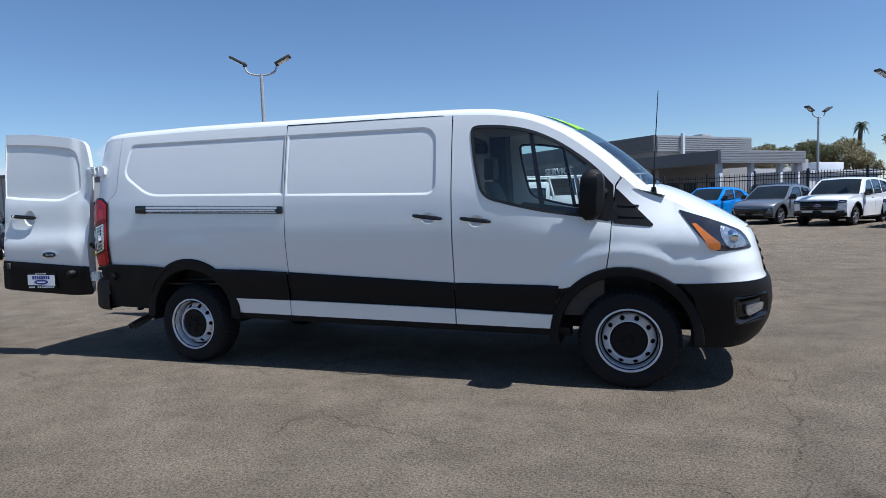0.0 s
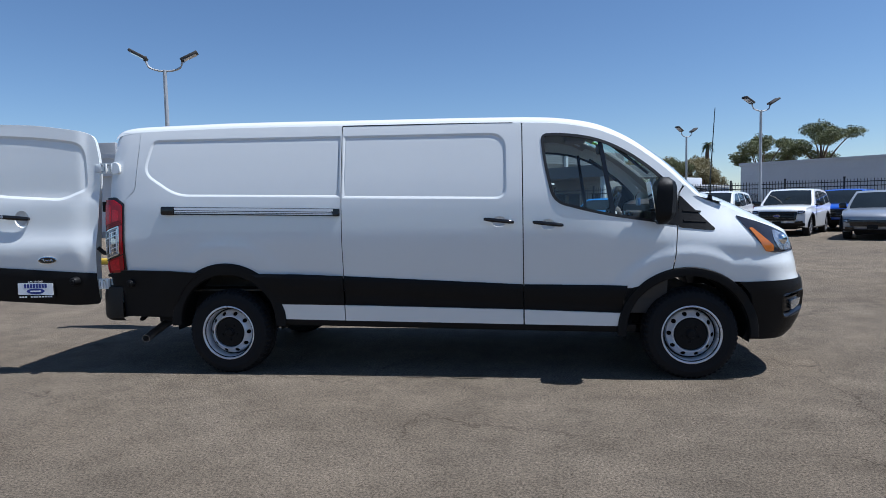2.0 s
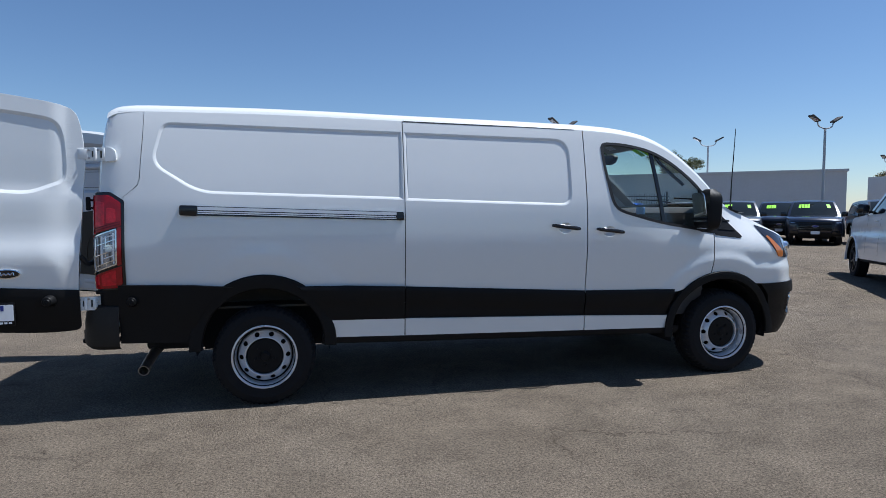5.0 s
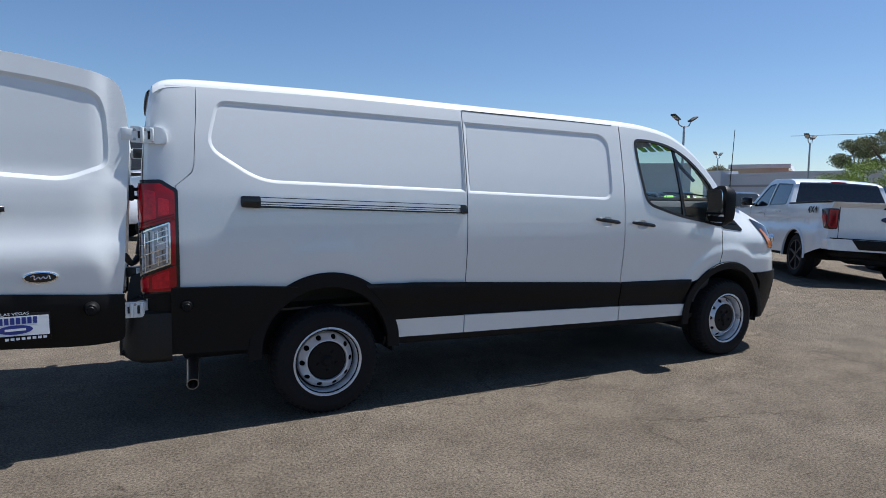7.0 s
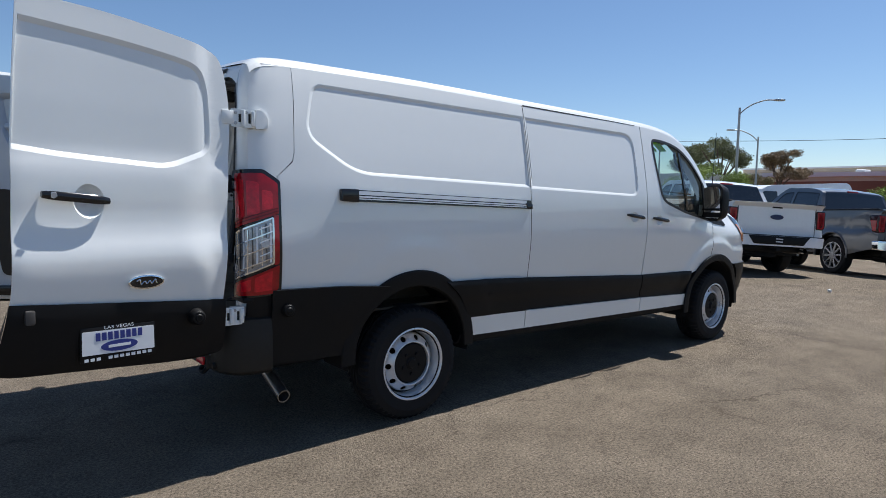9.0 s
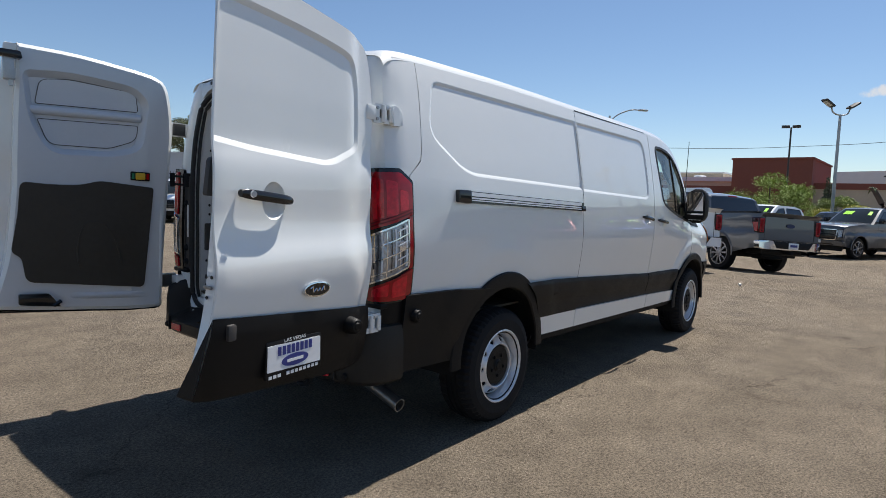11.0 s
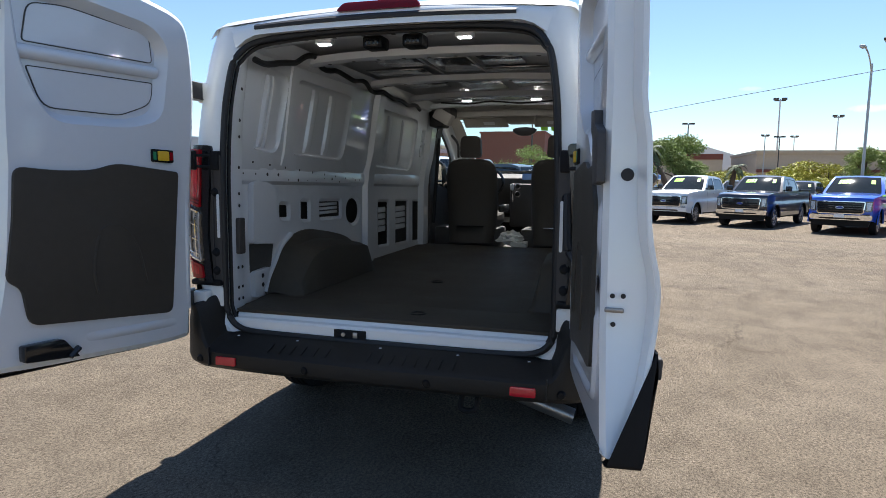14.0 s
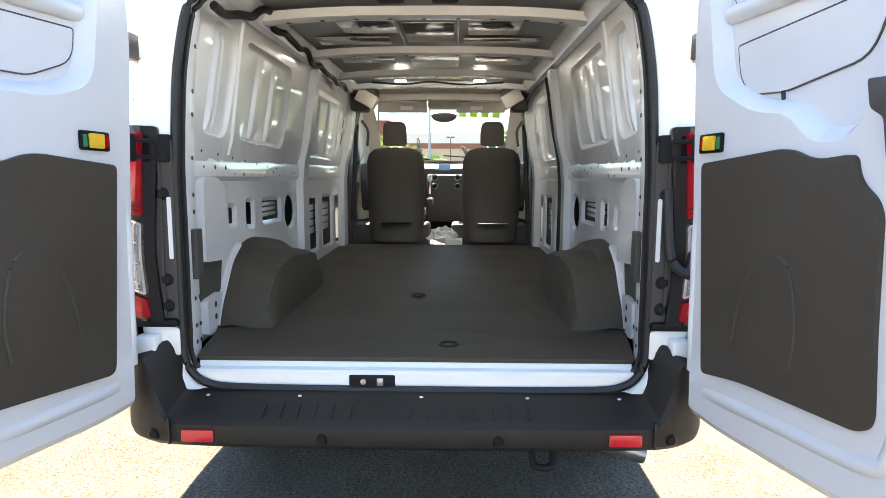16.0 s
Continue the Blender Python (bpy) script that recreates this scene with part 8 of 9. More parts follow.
        # black box added to darken the underside where only shade lies
        part("undertray", box(-L / 2 + 0.12, axles[0] - 0.55, -0.72, 0.72, 0.44, 0.58, 0.04), M["black_plastic"], car)
        part("spare_wheel", moved(lathe([(0, 0.09), (0.28, 0.10), (0.38, 0.07), (0.38, -0.07), (0.28, -0.10), (0, -0.09)], 24), Matrix.Translation((-L / 2 + 0.62, 0, 0.42))), M["rubber"], car)
        part("tow_hitch", box(-L / 2 - 0.13, -L / 2 + 0.3, -0.035, 0.035, 0.47, 0.545, 0.008), M["dark_metal"], car)
        part("tailgate_badge", slab([(0.13 * math.cos(q), 1.13 + 0.05 * math.sin(q)) for q in np.linspace(0, 2 * math.pi, 21)[:-1]], lambda u, v, w: (-L / 2 - w, u, v), -0.01, 0.015), M["navy_badge"], car)
        part("tailgate_handle", box(-L / 2 - 0.008, -L / 2 + 0.02, -0.10, 0.10, 1.30, 1.335, 0.006), M["black_plastic"], car)
        for s in (-1, 1):
            part("tailgate_seam", box(-L / 2 - 0.004, -L / 2 + 0.01, s * (hw - 0.225) - 0.004, s * (hw - 0.225) + 0.004, 0.78, 1.40), M["seal"], car)
        part("exhaust_tip", moved(lathe([(0.045, 0.0), (0.045, 0.25), (0.038, 0.25), (0.038, 0.05)], 14, "x"), Matrix.Translation((-L / 2 - 0.05, -hw + 0.42, 0.50))), M["chrome"], car)
        part("rear_axle", tube([(axles[0], -hw + 0.2, K["r"]), (axles[0], hw - 0.2, K["r"])], 0.07, 8), M["dark_metal"], car)
    else:
        part("rear_bumper", box(-L / 2 - 0.02, -L / 2 + 0.3, -hw + 0.10, hw - 0.10, low + 0.06, low + 0.30, 0.05), M["black_plastic"], car)
    part("front_plate", slab([(-0.15, bz[0] + 0.13), (0.15, bz[0] + 0.13), (0.15, bz[0] + 0.25), (-0.15, bz[0] + 0.25)], lambda u, v, w: (L / 2 - nose * 0.0 + 0.05 + w, u, v) if kind != "pickup" else front(u, v, 0.07 + w), 0.0, 0.008), M["plate_white"] if figures else M["black_plastic"], car)
    ty, rm, br = wheel_set(K["r"], spokes, rim)
    for ax in axles:
        for s in (-1, 1):
            w = new("wheel")
            w.parent = car
            w.matrix_basis = pose(ax, s * (hw - 0.165), K["r"] - 0.004, 0, 23 * ax, 0 if s < 0 else 180)
            part("tyre", ty, None, w)
            part("rim", rm, None, w)
            part("brake", br, None, w)
    return car


M["navy_badge"] = material("navy_badge", (0.01, 0.02, 0.08), 0.2, vary=0.05)


def stand(x, y, yaw, kind):
    """Pose that puts the middle of the front at (x, y), facing yaw."""
    L = KINDS[kind]["L"]
    return pose(x, y, 0, 0, 0, yaw) @ pose(-L / 2, 0, 0)


def stand_rear(x, y, yaw, kind):
    return pose(x, y, 0, 0, 0, yaw) @ pose(KINDS[kind]["L"] / 2, 0, 0)


white_truck = vehicle("pickup", "white", "white crew-cab pickup truck with black rear step", "pickup", "pickup trucks on the lot", rim="dark_alloy", figures=False, spokes=6)
white_truck.matrix_basis = stand_rear(10.31, 1.19, 55, "pickup")
for s in (1, -1):
    tb = text_bm("4X4", 0.17, 0.004)
    part("side_lettering", moved(tb, Matrix.Translation((-2.38, s * 1.005, 1.26)) @ Matrix.Rotation(math.pi if s > 0 else 0, 4, "Z") @ Matrix.Rotation(radians(90), 4, "X") @ Matrix.Diagonal((1.3, 1, 1, 1))), M["seal"], white_truck)
grey_truck = vehicle("pickup", "grey", "dark grey pickup truck with chrome bumper and alloy wheels", "pickup", "pickup trucks on the lot", chrome=True, figures=False, spokes=10)
grey_truck.matrix_basis = stand_rear(13.85, -0.26, 57, "pickup") @ Matrix.Diagonal((1.0, 1.0, 1.05, 1))
front_row = [
    ("white", 23.6, 4.0, False, "bar", "white crew-cab pickup truck with lime price figures beside a grey one"),
    ("grey", 24.8, 0.5, False, "bar", "grey metallic pickup truck with lime price figures on its windscreen"),
    ("white", 23.3, -2.8, False, "bar", "white pickup truck with chrome-framed grille and lime price figures"),
    ("navy", 22.0, -5.45, True, "bar", "dark navy pickup truck with chrome bumper and lime price figures"),
    ("blue", 19.9, -8.15, True, "mesh", "bright blue pickup truck with black grille and chrome bumper"),
    ("red", 19.4, -11.2, False, "bar", "red pickup truck with black grille on the lot"),
]
for colour, x, y, ch, face, lab in front_row:
    ob = vehicle("pickup", colour, lab, "pickup", "pickup trucks facing the van", chrome=ch, face=face, spokes=6 if colour != "white" else 10)
    ob.matrix_basis = stand(x, y, 152, "pickup")
side_row = [
    ("crossover", "sky_blue", 5.4, 25.2, 237, "sky blue electric crossover parked by a black fence"),
    ("crossover", "mid_grey", 7.75, 22.85, 237, "grey electric crossover with closed grille"),
    ("suv", "white", 9.75, 20.75, 237, "white three-row suv with black mesh grille"),
    ("suv", "white", 12.0, 18.6, 236, "white three-row suv with black mesh grille"),
    ("crossover", "silver_grey", 13.7, 15.5, 237, "grey electric crossover with closed grille parked beside dark suvs"),
]
for kind, colour, x, y, yaw, lab in side_row:
    ob = vehicle(kind, colour, lab, "suv" if kind == "suv" else "car", "cars along the fence", face="mesh", figures=False)
    ob.matrix_basis = stand(x, y, yaw, kind)
ob = vehicle("suv", "blue", "bright blue suv parked behind the white cars", "suv", "cars along the fence", face="mesh", figures=False)
ob.matrix_basis = stand(15.3, 21.9, 230, "suv")
edge = vehicle("suv", "grey", "dark grey suv with lime price figures on its windscreen", "suv", "suvs before the white wall", face="mesh", figures=True)
edge.matrix_basis = stand(17.6, 16.1, 232, "suv")
for x, y in ((18.4, 19.0), (19.5, 21.8)):
    copy_thing(edge, stand(x, y, 232, "suv"))
dark = vehicle("suv", "navy", "dark navy suv with lime price figures on its windscreen", "suv", "suvs before the white wall", face="mesh", figures=True)
dark.matrix_basis = stand(20.0, 14.6, 228, "suv")
copy_thing(dark, stand(21.2, 17.8, 228, "suv"))
black = vehicle("suv", "black", "black boxy suv parked before a white wall", "suv", "suvs before the white wall", face="mesh", figures=False)
black.matrix_basis = stand(21.5, 12.0, 235, "suv")
copy_thing(black, stand(8.6, 29.0, 240, "suv"))
copy_thing(black, stand(12.4, 26.2, 240, "suv"))
copy_thing(dark, stand(-15.6, 7.4, 322, "suv"))
parked = vehicle("suv", "white", "white three-row suv parked behind a yellow kerb", "suv", "cars past the open door", face="mesh", figures=False)
parked.matrix_basis = stand(-10.9, 10.6, 312, "suv")
copy_thing(parked, stand(-14.6, 10.9, 318, "suv"))

# white cargo van parked beyond the trucks
cargo = thing("cargo_van", pose(24.6, 7.0, 0, 0, 0, 150), "white low-roof cargo van parked beyond the pickup trucks", "van")
c_prof = rounded([(-2.8, 0.45, 0.1), (2.75, 0.45, 0.1), (2.85, 0.95, 0.15), (2.2, 1.25, 0.25), (1.35, 2.25, 0.5), (-2.5, 2.42, 0.25), (-2.82, 1.6, 0.2)], 5)
body = part("body", slab(c_prof, lambda u, v, w: (u, w * (1 - 0.12 * ramp(v, 1.2, 2.4)), v), -0.98, 0.98, bevel=0.09), PAINTS["white"], cargo)
part("windscreen", slab([(2.12, 1.36), (2.16, 1.39), (1.50, 2.16), (1.46, 2.13)], lambda u, v, w: (u + 0.02, w, v), -0.80, 0.80), M["tint"], cargo)
for s in (-1, 1):
    part("side_window", slab(rounded([(0.75, 1.30, 0.06), (1.95, 1.30, 0.06), (1.38, 2.02, 0.1), (0.78, 2.02, 0.06)], 3), lambda u, v, w: (u, s * (0.985 * (1 - 0.12 * ramp(v, 1.2, 2.4)) + w), v), 0.0, 0.008, step=0.2), M["tint"], cargo)
    part("side_trim", box(-1.3, 1.2, s * 0.98, s * 1.0, 0.55, 0.80, 0.008), M["black_plastic"], cargo)
    for x in (-1.75, 1.75):
        part("wheel", moved(lathe([(0, 0.11), (0.22, 0.13), (0.33, 0.11), (0.36, 0.06), (0.36, -0.1), (0, -0.1)], 24, "y"), Matrix.Translation((x, s * 0.88, 0.357))), M["rubber"], cargo)

# ---- buildings, fence, lamps, trees round the lot ----
M["stucco_white"] = material("white_stucco", (0.52, 0.54, 0.57), 0.9, vary=0.06, scale=0.6, bump=0.2, bump_scale=40)
M["metal_panel"] = material("grey_metal_fascia", (0.30, 0.30, 0.305), 0.55, metal=0.2, vary=0.06, scale=0.8)
# dark grey: shade painted into the side fascia; own colour of doors and trim
M["dark_panel"] = material("dark_grey_shade_and_trim", (0.10, 0.105, 0.115), 0.6, vary=0.06, scale=0.8)
M["stucco_grey"] = material("grey_stucco", (0.30, 0.29, 0.28), 0.9, vary=0.08, scale=0.7)
M["stucco_tan"] = material("tan_stucco", (0.52, 0.42, 0.31), 0.92, vary=0.08, scale=0.3)
M["stucco_red"] = material("red_brown_stucco", (0.21, 0.068, 0.048), 0.92, vary=0.08, scale=0.3)
M["roof_grey"] = material("pale_metal_roof", (0.62, 0.63, 0.64), 0.6, vary=0.06, scale=0.1)
M["kerb_yellow"] = material("worn_yellow_kerb_paint", (0.55, 0.36, 0.03), 0.7, vary=0.2, scale=4)
M["iron"] = material("black_iron_fence", (0.014, 0.014, 0.016), 0.5, vary=0.1)
M["pole"] = material("galvanised_pole", (0.42, 0.43, 0.44), 0.5, metal=0.4, vary=0.08, scale=3)
M["pole_dark"] = material("bronze_pole", (0.05, 0.045, 0.04), 0.6, vary=0.1)
M["bark"] = material("bark", (0.10, 0.07, 0.05), 0.95, vary=0.3, scale=6, bump=0.6, bump_scale=20)
M["window_dark"] = material("dark_window", (0.015, 0.017, 0.02), 0.08, vary=0.1)
M["sign_white"] = material("white_sign_letters", (0.78, 0.78, 0.78), 0.5, vary=0.03)


def leaf_material(name, color):
    m = material(name, color, 0.7, vary=0.45, scale=0.9)
    return m


M["leaf_pine"] = leaf_material("pine_needles", (0.13, 0.14, 0.055))
M["leaf_olive"] = leaf_material("dry_olive_leaves", (0.21, 0.18, 0.085))
M["leaf_green"] = leaf_material("green_leaves", (0.21, 0.265, 0.07))
M["leaf_bright"] = leaf_material("bright_green_leaves", (0.21, 0.28, 0.045))
M["leaf_yellow"] = leaf_material("yellow_green_leaves", (0.36, 0.345, 0.05))
M["leaf_palm"] = leaf_material("palm_fronds", (0.06, 0.085, 0.03))


def frame_at(x, y, yaw):
    return pose(x, y, 0, 0, 0, yaw)


# service building: local x along its right front, corner at the origin
service = thing("service_building", frame_at(7.5, 32.0, 46), "grey flat-roofed service building with ribbed metal fascia", "building", kind="structure")
part("canopy_fascia", box(0.0, 7.6, -0.02, 0.10, 3.0, 3.72), M["metal_panel"], service)
for k in range(8):
    part("fascia_rib", box(0.02, 7.6, -0.05, -0.02, 3.02 + 0.088 * k, 3.07 + 0.088 * k), M["metal_panel"], service)
# same fascia as the front, with this face's shade put into a darker colour
part("side_fascia", box(-0.10, 0.0, 0.0, 34.0, 2.98, 3.70), M["dark_panel"], service)
part("canopy_roof", box(0.0, 7.6, 0.10, 34, 3.45, 3.6), M["stucco_grey"], service)
part("canopy_soffit", box(0.0, 7.6, 0.10, 34, 3.0, 3.06), M["stucco_grey"], service)
for x, y in ((0.3, 0.3), (3.0, 0.3), (5.6, 0.3), (7.3, 0.3), (0.3, 5.5), (0.3, 10.5), (0.3, 16.0), (0.3, 22)):
    part("column", box(x - 0.14, x + 0.14, y - 0.14, y + 0.14, 0, 3.0, 0.02), M["stucco_white"], service)
part("back_wall", box(1.5, 16.0, 5.8, 6.1, 0, 3.0), M["stucco_grey"], service)
part("side_wall", box(5.2, 5.5, 6.1, 34, 0, 3.0), M["stucco_grey"], service)
for y0 in (8, 13, 18, 23):
    d = part("bay_door", box(5.12, 5.2, y0, y0 + 3.2, 0, 2.4), M["dark_panel"], service)
    for k in range(4):
        part("door_panel", box(5.09, 5.12, y0 + 0.1, y0 + 3.1, 0.1 + 0.58 * k, 0.62 + 0.58 * k), M["stucco_grey"], d)
for x0 in (2.2, 3.8, 6.4):
    part("window", box(x0, x0 + 1.1, 5.72, 5.8, 0.9, 2.1), M["window_dark"], service)
part("upper_hall", box(5.0, 15, 9.2, 34, 3.06, 4.9), M["stucco_grey"], service)
part("upper_fascia", box(4.6, 14.8, 8.9, 9.15, 4.45, 5.6), M["metal_panel"], service)
for k in range(7):
    part("upper_rib", box(4.6, 14.8, 8.82, 8.9, 4.5 + 0.155 * k, 4.585 + 0.155 * k), M["metal_panel"], service)
# darker copy of the upper fascia and ribs: the side's shade is in the colour
part("upper_side", box(4.35, 4.6, 8.9, 34, 4.45, 5.6), M["dark_panel"], service)
for k in range(7):
    part("upper_rib", box(4.28, 4.35, 8.9, 34, 4.50 + 0.155 * k, 4.585 + 0.155 * k), M["dark_panel"], service)
part("downpipe", box(6.9, 7.12, 8.6, 8.82, 3.7, 5.75), M["stucco_white"], service)
part("roof_unit", box(13.0, 14.0, 12, 13, 5.55, 6.2, 0.05), M["metal_panel"], service)
part("upper_roof", box(4.6, 14.8, 9.15, 34, 5.3, 5.4), M["roof_grey"], service)
tb = text_bm("SERVICE", 0.72, 0.05)
part("sign_letters", moved(tb, Matrix.Translation((-0.17, 14.0, 3.34)) @ Matrix.Rotation(radians(-90), 4, "Z") @ Matrix.Rotation(radians(90), 4, "X") @ Matrix.Diagonal((1.25, 1, 1, 1))), M["sign_white"], service, "white raised letters")
gs = part("green_sign", moved(lathe([(0, 0.03), (0.28, 0.03), (0.3, 0.0)], 18, "x"), Matrix.Translation((4.27, 13.0, 4.25)) @ Matrix.Rotation(math.pi, 4, "Z")), M["dark_panel"], service)
part("arrow", box(4.21, 4.24, 12.95, 13.05, 4.1, 4.4), M["lime"], gs)

# low white block and air units behind the fence
block = thing("white_low_building", frame_at(15.2, 42.6, 46), "low white building with roof air units behind the fence", "building", kind="structure")
part("walls", box(-2, 6, 0, 6, 0, 2.45), M["stucco_white"], block)
part("parapet", box(-2.2, 6.2, -0.2, 6.2, 2.45, 2.65), M["stucco_white"], block)
part("air_unit", box(-1.2, -0.5, 1, 1.8, 2.65, 3.45, 0.05), M["metal_panel"], block)
part("air_unit", box(0.6, 3.6, 1, 2.5, 2.65, 3.25, 0.05), M["stucco_white"], block)
# long white wall
wall = thing("wall_north", frame_at(22.6, 42.3, -41), "long plain white stucco wall in full shade", "wall", kind="structure")
part("wall_face", box(-4.0, 19.4, 0, 12, 0, 4.08), M["stucco_white"], wall)
part("coping", box(-4.1, 19.5, -0.12, 12.1, 4.08, 4.24), M["stucco_white"], wall)
part("wall_band", box(-4.0, 19.4, -0.03, 0.0, 3.35, 3.42), M["stucco_white"], wall)
low_wall = thing("low_white_building", frame_at(50.0, 24.8, 0), "low white flat-roofed building beyond the lot", "building", kind="structure")
part("walls", box(0, 10, 0, 13.2, 0, 3.75), M["stucco_white"], low_wall)
part("coping", box(-0.15, 10, -0.15, 13.3, 3.75, 3.95), M["stucco_white"], low_wall)
part("end_box", box(-1.2, 1.2, 11.6, 13.6, 0, 4.25), M["stucco_white"], low_wall)
part("dark_band", box(-0.05, 0, 0, 13.2, 2.7, 2.9), M["stucco_grey"], low_wall)
hall_b = thing("pale_flat_hall", frame_at(93, 71, -58), "far pale flat-roofed hall with a stepped roof", "building", kind="structure")
part("hall", box(0, 9, 0, 16, 0, 7.0), M["stucco_tan"], hall_b)
part("hall_roof", box(-0.3, 9.3, -0.3, 16, 7.0, 7.7), M["roof_grey"], hall_b)
part("low_hall", box(9, 30, 1, 16, 0, 5.9), M["stucco_tan"], hall_b)
part("low_roof", box(9, 30.3, 0.7, 16, 5.9, 6.5), M["roof_grey"], hall_b)
far_hall = thing("far_hall", frame_at(112, 22, 0), "far flat-roofed pale halls with stepped roofs", "building", kind="structure")
part("hall", box(0, 30, 0, 34, 0, 6.0), M["stucco_tan"], far_hall)
part("hall_roof", box(-0.4, 30, -0.2, 34.2, 6.0, 6.7), M["roof_grey"], far_hall)
part("hall_upper", box(6, 26, 6, 30, 6.7, 7.7), M["stucco_tan"], far_hall)
part("hall_upper_roof", box(5.6, 26.4, 5.7, 30.3, 7.7, 7.95), M["roof_grey"], far_hall)
for y in (1.2, 1.9, 2.6, 3.3):
    part("roof_vent", box(3, 3.4, y, y + 0.3, 6.7, 7.5), M["stucco_grey"], far_hall)
part("roof_unit", box(2, 5, 8.6, 10.0, 6.7, 7.2, 0.2), M["roof_grey"], far_hall)

# iron fence
fence = thing("iron_fence", Matrix.Identity(4), "black iron picket fence behind the parked cars", "fence", kind="structure")
fa, fb_ = Vector((4.6, 32.2, 0)), Vector((19.9, 24.2, 0))
fl_ = (fb_ - fa)
yaw_f = math.degrees(math.atan2(fl_.y, fl_.x))
fence.matrix_basis = frame_at(fa.x, fa.y, yaw_f)
n_p = int(fl_.length / 0.13)
picket_mesh = mesh_of("picket", mixed(box(-0.011, 0.011, -0.011, 0.011, 0.08, 2.22), moved(lathe([(0.0, 0.09), (0.018, 0.02), (0.011, 0.0)], 6), Matrix.Translation((0, 0, 2.22)))), M["iron"])
for i in range(n_p):
    part("picket", picket_mesh, None, fence, at=pose(i * 0.13, 0, 0))
post_mesh = mesh_of("post", mixed(box(-0.04, 0.04, -0.04, 0.04, 0, 2.35), box(-0.05, 0.05, -0.05, 0.05, 2.35, 2.40)), M["iron"])
for i in range(int(fl_.length / 2.45) + 1):
    part("post", post_mesh, None, fence, at=pose(i * 2.45, 0, 0))
for z in (0.25, 1.95, 2.15):
    part("rail", box(0, fl_.length, -0.02, 0.02, z - 0.02, z + 0.02), M["iron"], fence)


# lamp posts
def lot_lamp(h, spread=0.75):
    """A pole with a curved yoke and two flat lamp heads."""
    lp = thing("lot_lamp", Matrix.Identity(4), "grey steel lot lamp with two flat led heads", "lamp post", "lot lamps")
    part("pole", tube([(0, 0, 0), (0, 0, h)], 0.085, 10, 0.06), M["pole"], lp)
    part("pole_base", box(-0.22, 0.22, -0.22, 0.22, 0, 0.5, 0.04), M["stucco_grey"], lp)
    part("yoke", tube(arc([(-spread * 0.72, 0, h + 0.33), (-spread * 0.6, 0, h + 0.1), (-spread * 0.3, 0, h), (0, 0, h - 0.02), (spread * 0.3, 0, h), (spread * 0.6, 0, h + 0.1), (spread * 0.72, 0, h + 0.33)], 5), 0.035, 7), M["pole"], lp)
    for s in (-1, 1):
        hd = part("lamp_head", moved(box(-0.30, 0.30, -0.17, 0.17, -0.045, 0.045, 0.02), Matrix.Translation((s * spread * 0.98, 0, h + 0.48)) @ Matrix.Rotation(radians(-28 * s), 4, "Y")), M["pole_dark"], lp)
        part("led_panel", moved(box(-0.22, 0.22, -0.14, 0.14, -0.055, -0.046), Matrix.Translation((s * spread * 0.98, 0, h + 0.48)) @ Matrix.Rotation(radians(-28 * s), 4, "Y")), M["clear_lens"], hd)
        part("lamp_bracket", box(s * spread * 0.72 - 0.05, s * spread * 0.72 + 0.05, -0.04, 0.04, h + 0.28, h + 0.44, 0.01), M["pole_dark"], lp)
    return lp


lamp1 = lot_lamp(6.05, 0.80)
lamp1.matrix_basis = pose(-9.1, 13.6, 0, 0, 0, 20)
for x, y, yaw, sc in ((12.6, 33.6, 40, 0.88), (12.45, 21.5, 25, 0.84), (32.1, 37.5, -20, 1.07), (23.5, 17.8, 5, 0.84), (38.2, 20.9, 18, 0.86), (52.6, 40.0, 20, 0.95), (38.3, 1.62, -34, 1.2), (39.6, -16.5, -40, 1.5)):
    copy_thing(lamp1, pose(x, y, 0, 0, 0, yaw) @ Matrix.Diagonal((sc, sc, sc, 1)))


def street_lamp(h, reach):
    lp = thing("street_lamp", Matrix.Identity(4), "tall street lamp with a curved arm", "street lamp", "street lamps")
    part("pole", tube([(0, 0, 0), (0, 0, h)], 0.11, 10, 0.07), M["pole"], lp)
    part("arm", tube(arc([(0, 0, h - 0.4), (reach * 0.3, 0, h + 0.15), (reach * 0.7, 0, h + 0.5), (reach, 0, h + 0.55)], 6), 0.045, 7), M["pole"], lp)
    part("lamp_head", box(reach - 0.05, reach + 0.6, -0.15, 0.15, h + 0.48, h + 0.60, 0.04), M["pole"], lp)
    return lp


sl = street_lamp(7.55, 2.3)
sl.matrix_basis = pose(38.4, 15.4, 0, 0, 0, -38)
copy_thing(sl, pose(44.1, 16.65, 0, 0, 0, 142) @ Matrix.Diagonal((0.8, 0.8, 0.82, 1)))
copy_thing(sl, pose(39.1, -15.0, 0, 0, 0, 150) @ Matrix.Diagonal((0.9, 0.9, 1.15, 1)))


def mast(h, kind="shoebox"):
    lp = thing("area_lamp", Matrix.Identity(4), "dark square area lamp on a tall pole", "lamp post", "area lamps")
    part("pole", tube([(0, 0, 0), (0, 0, h)], 0.12, 8, 0.09), M["pole_dark"], lp)
    for s in (-1, 1):
        part("lamp_head", box(s * 0.12, s * 0.95, -0.22, 0.22, h - 0.05, h + 0.16, 0.02), M["pole_dark"], lp)
    return lp


am = mast(8.2)
am.matrix_basis = pose(60, 7.7, 0, 0, 0, 100) @ Matrix.Diagonal((0.8, 0.8, 1.08, 1))
for x, y, sc in ((95.9, -10.5, 1.13), (69.7, -17.1, 0.72), (66.3, 0.5, 0.58)):
    copy_thing(am, pose(x, y, 0, 0, 0, 95) @ Matrix.Diagonal((sc, sc, sc, 1)))

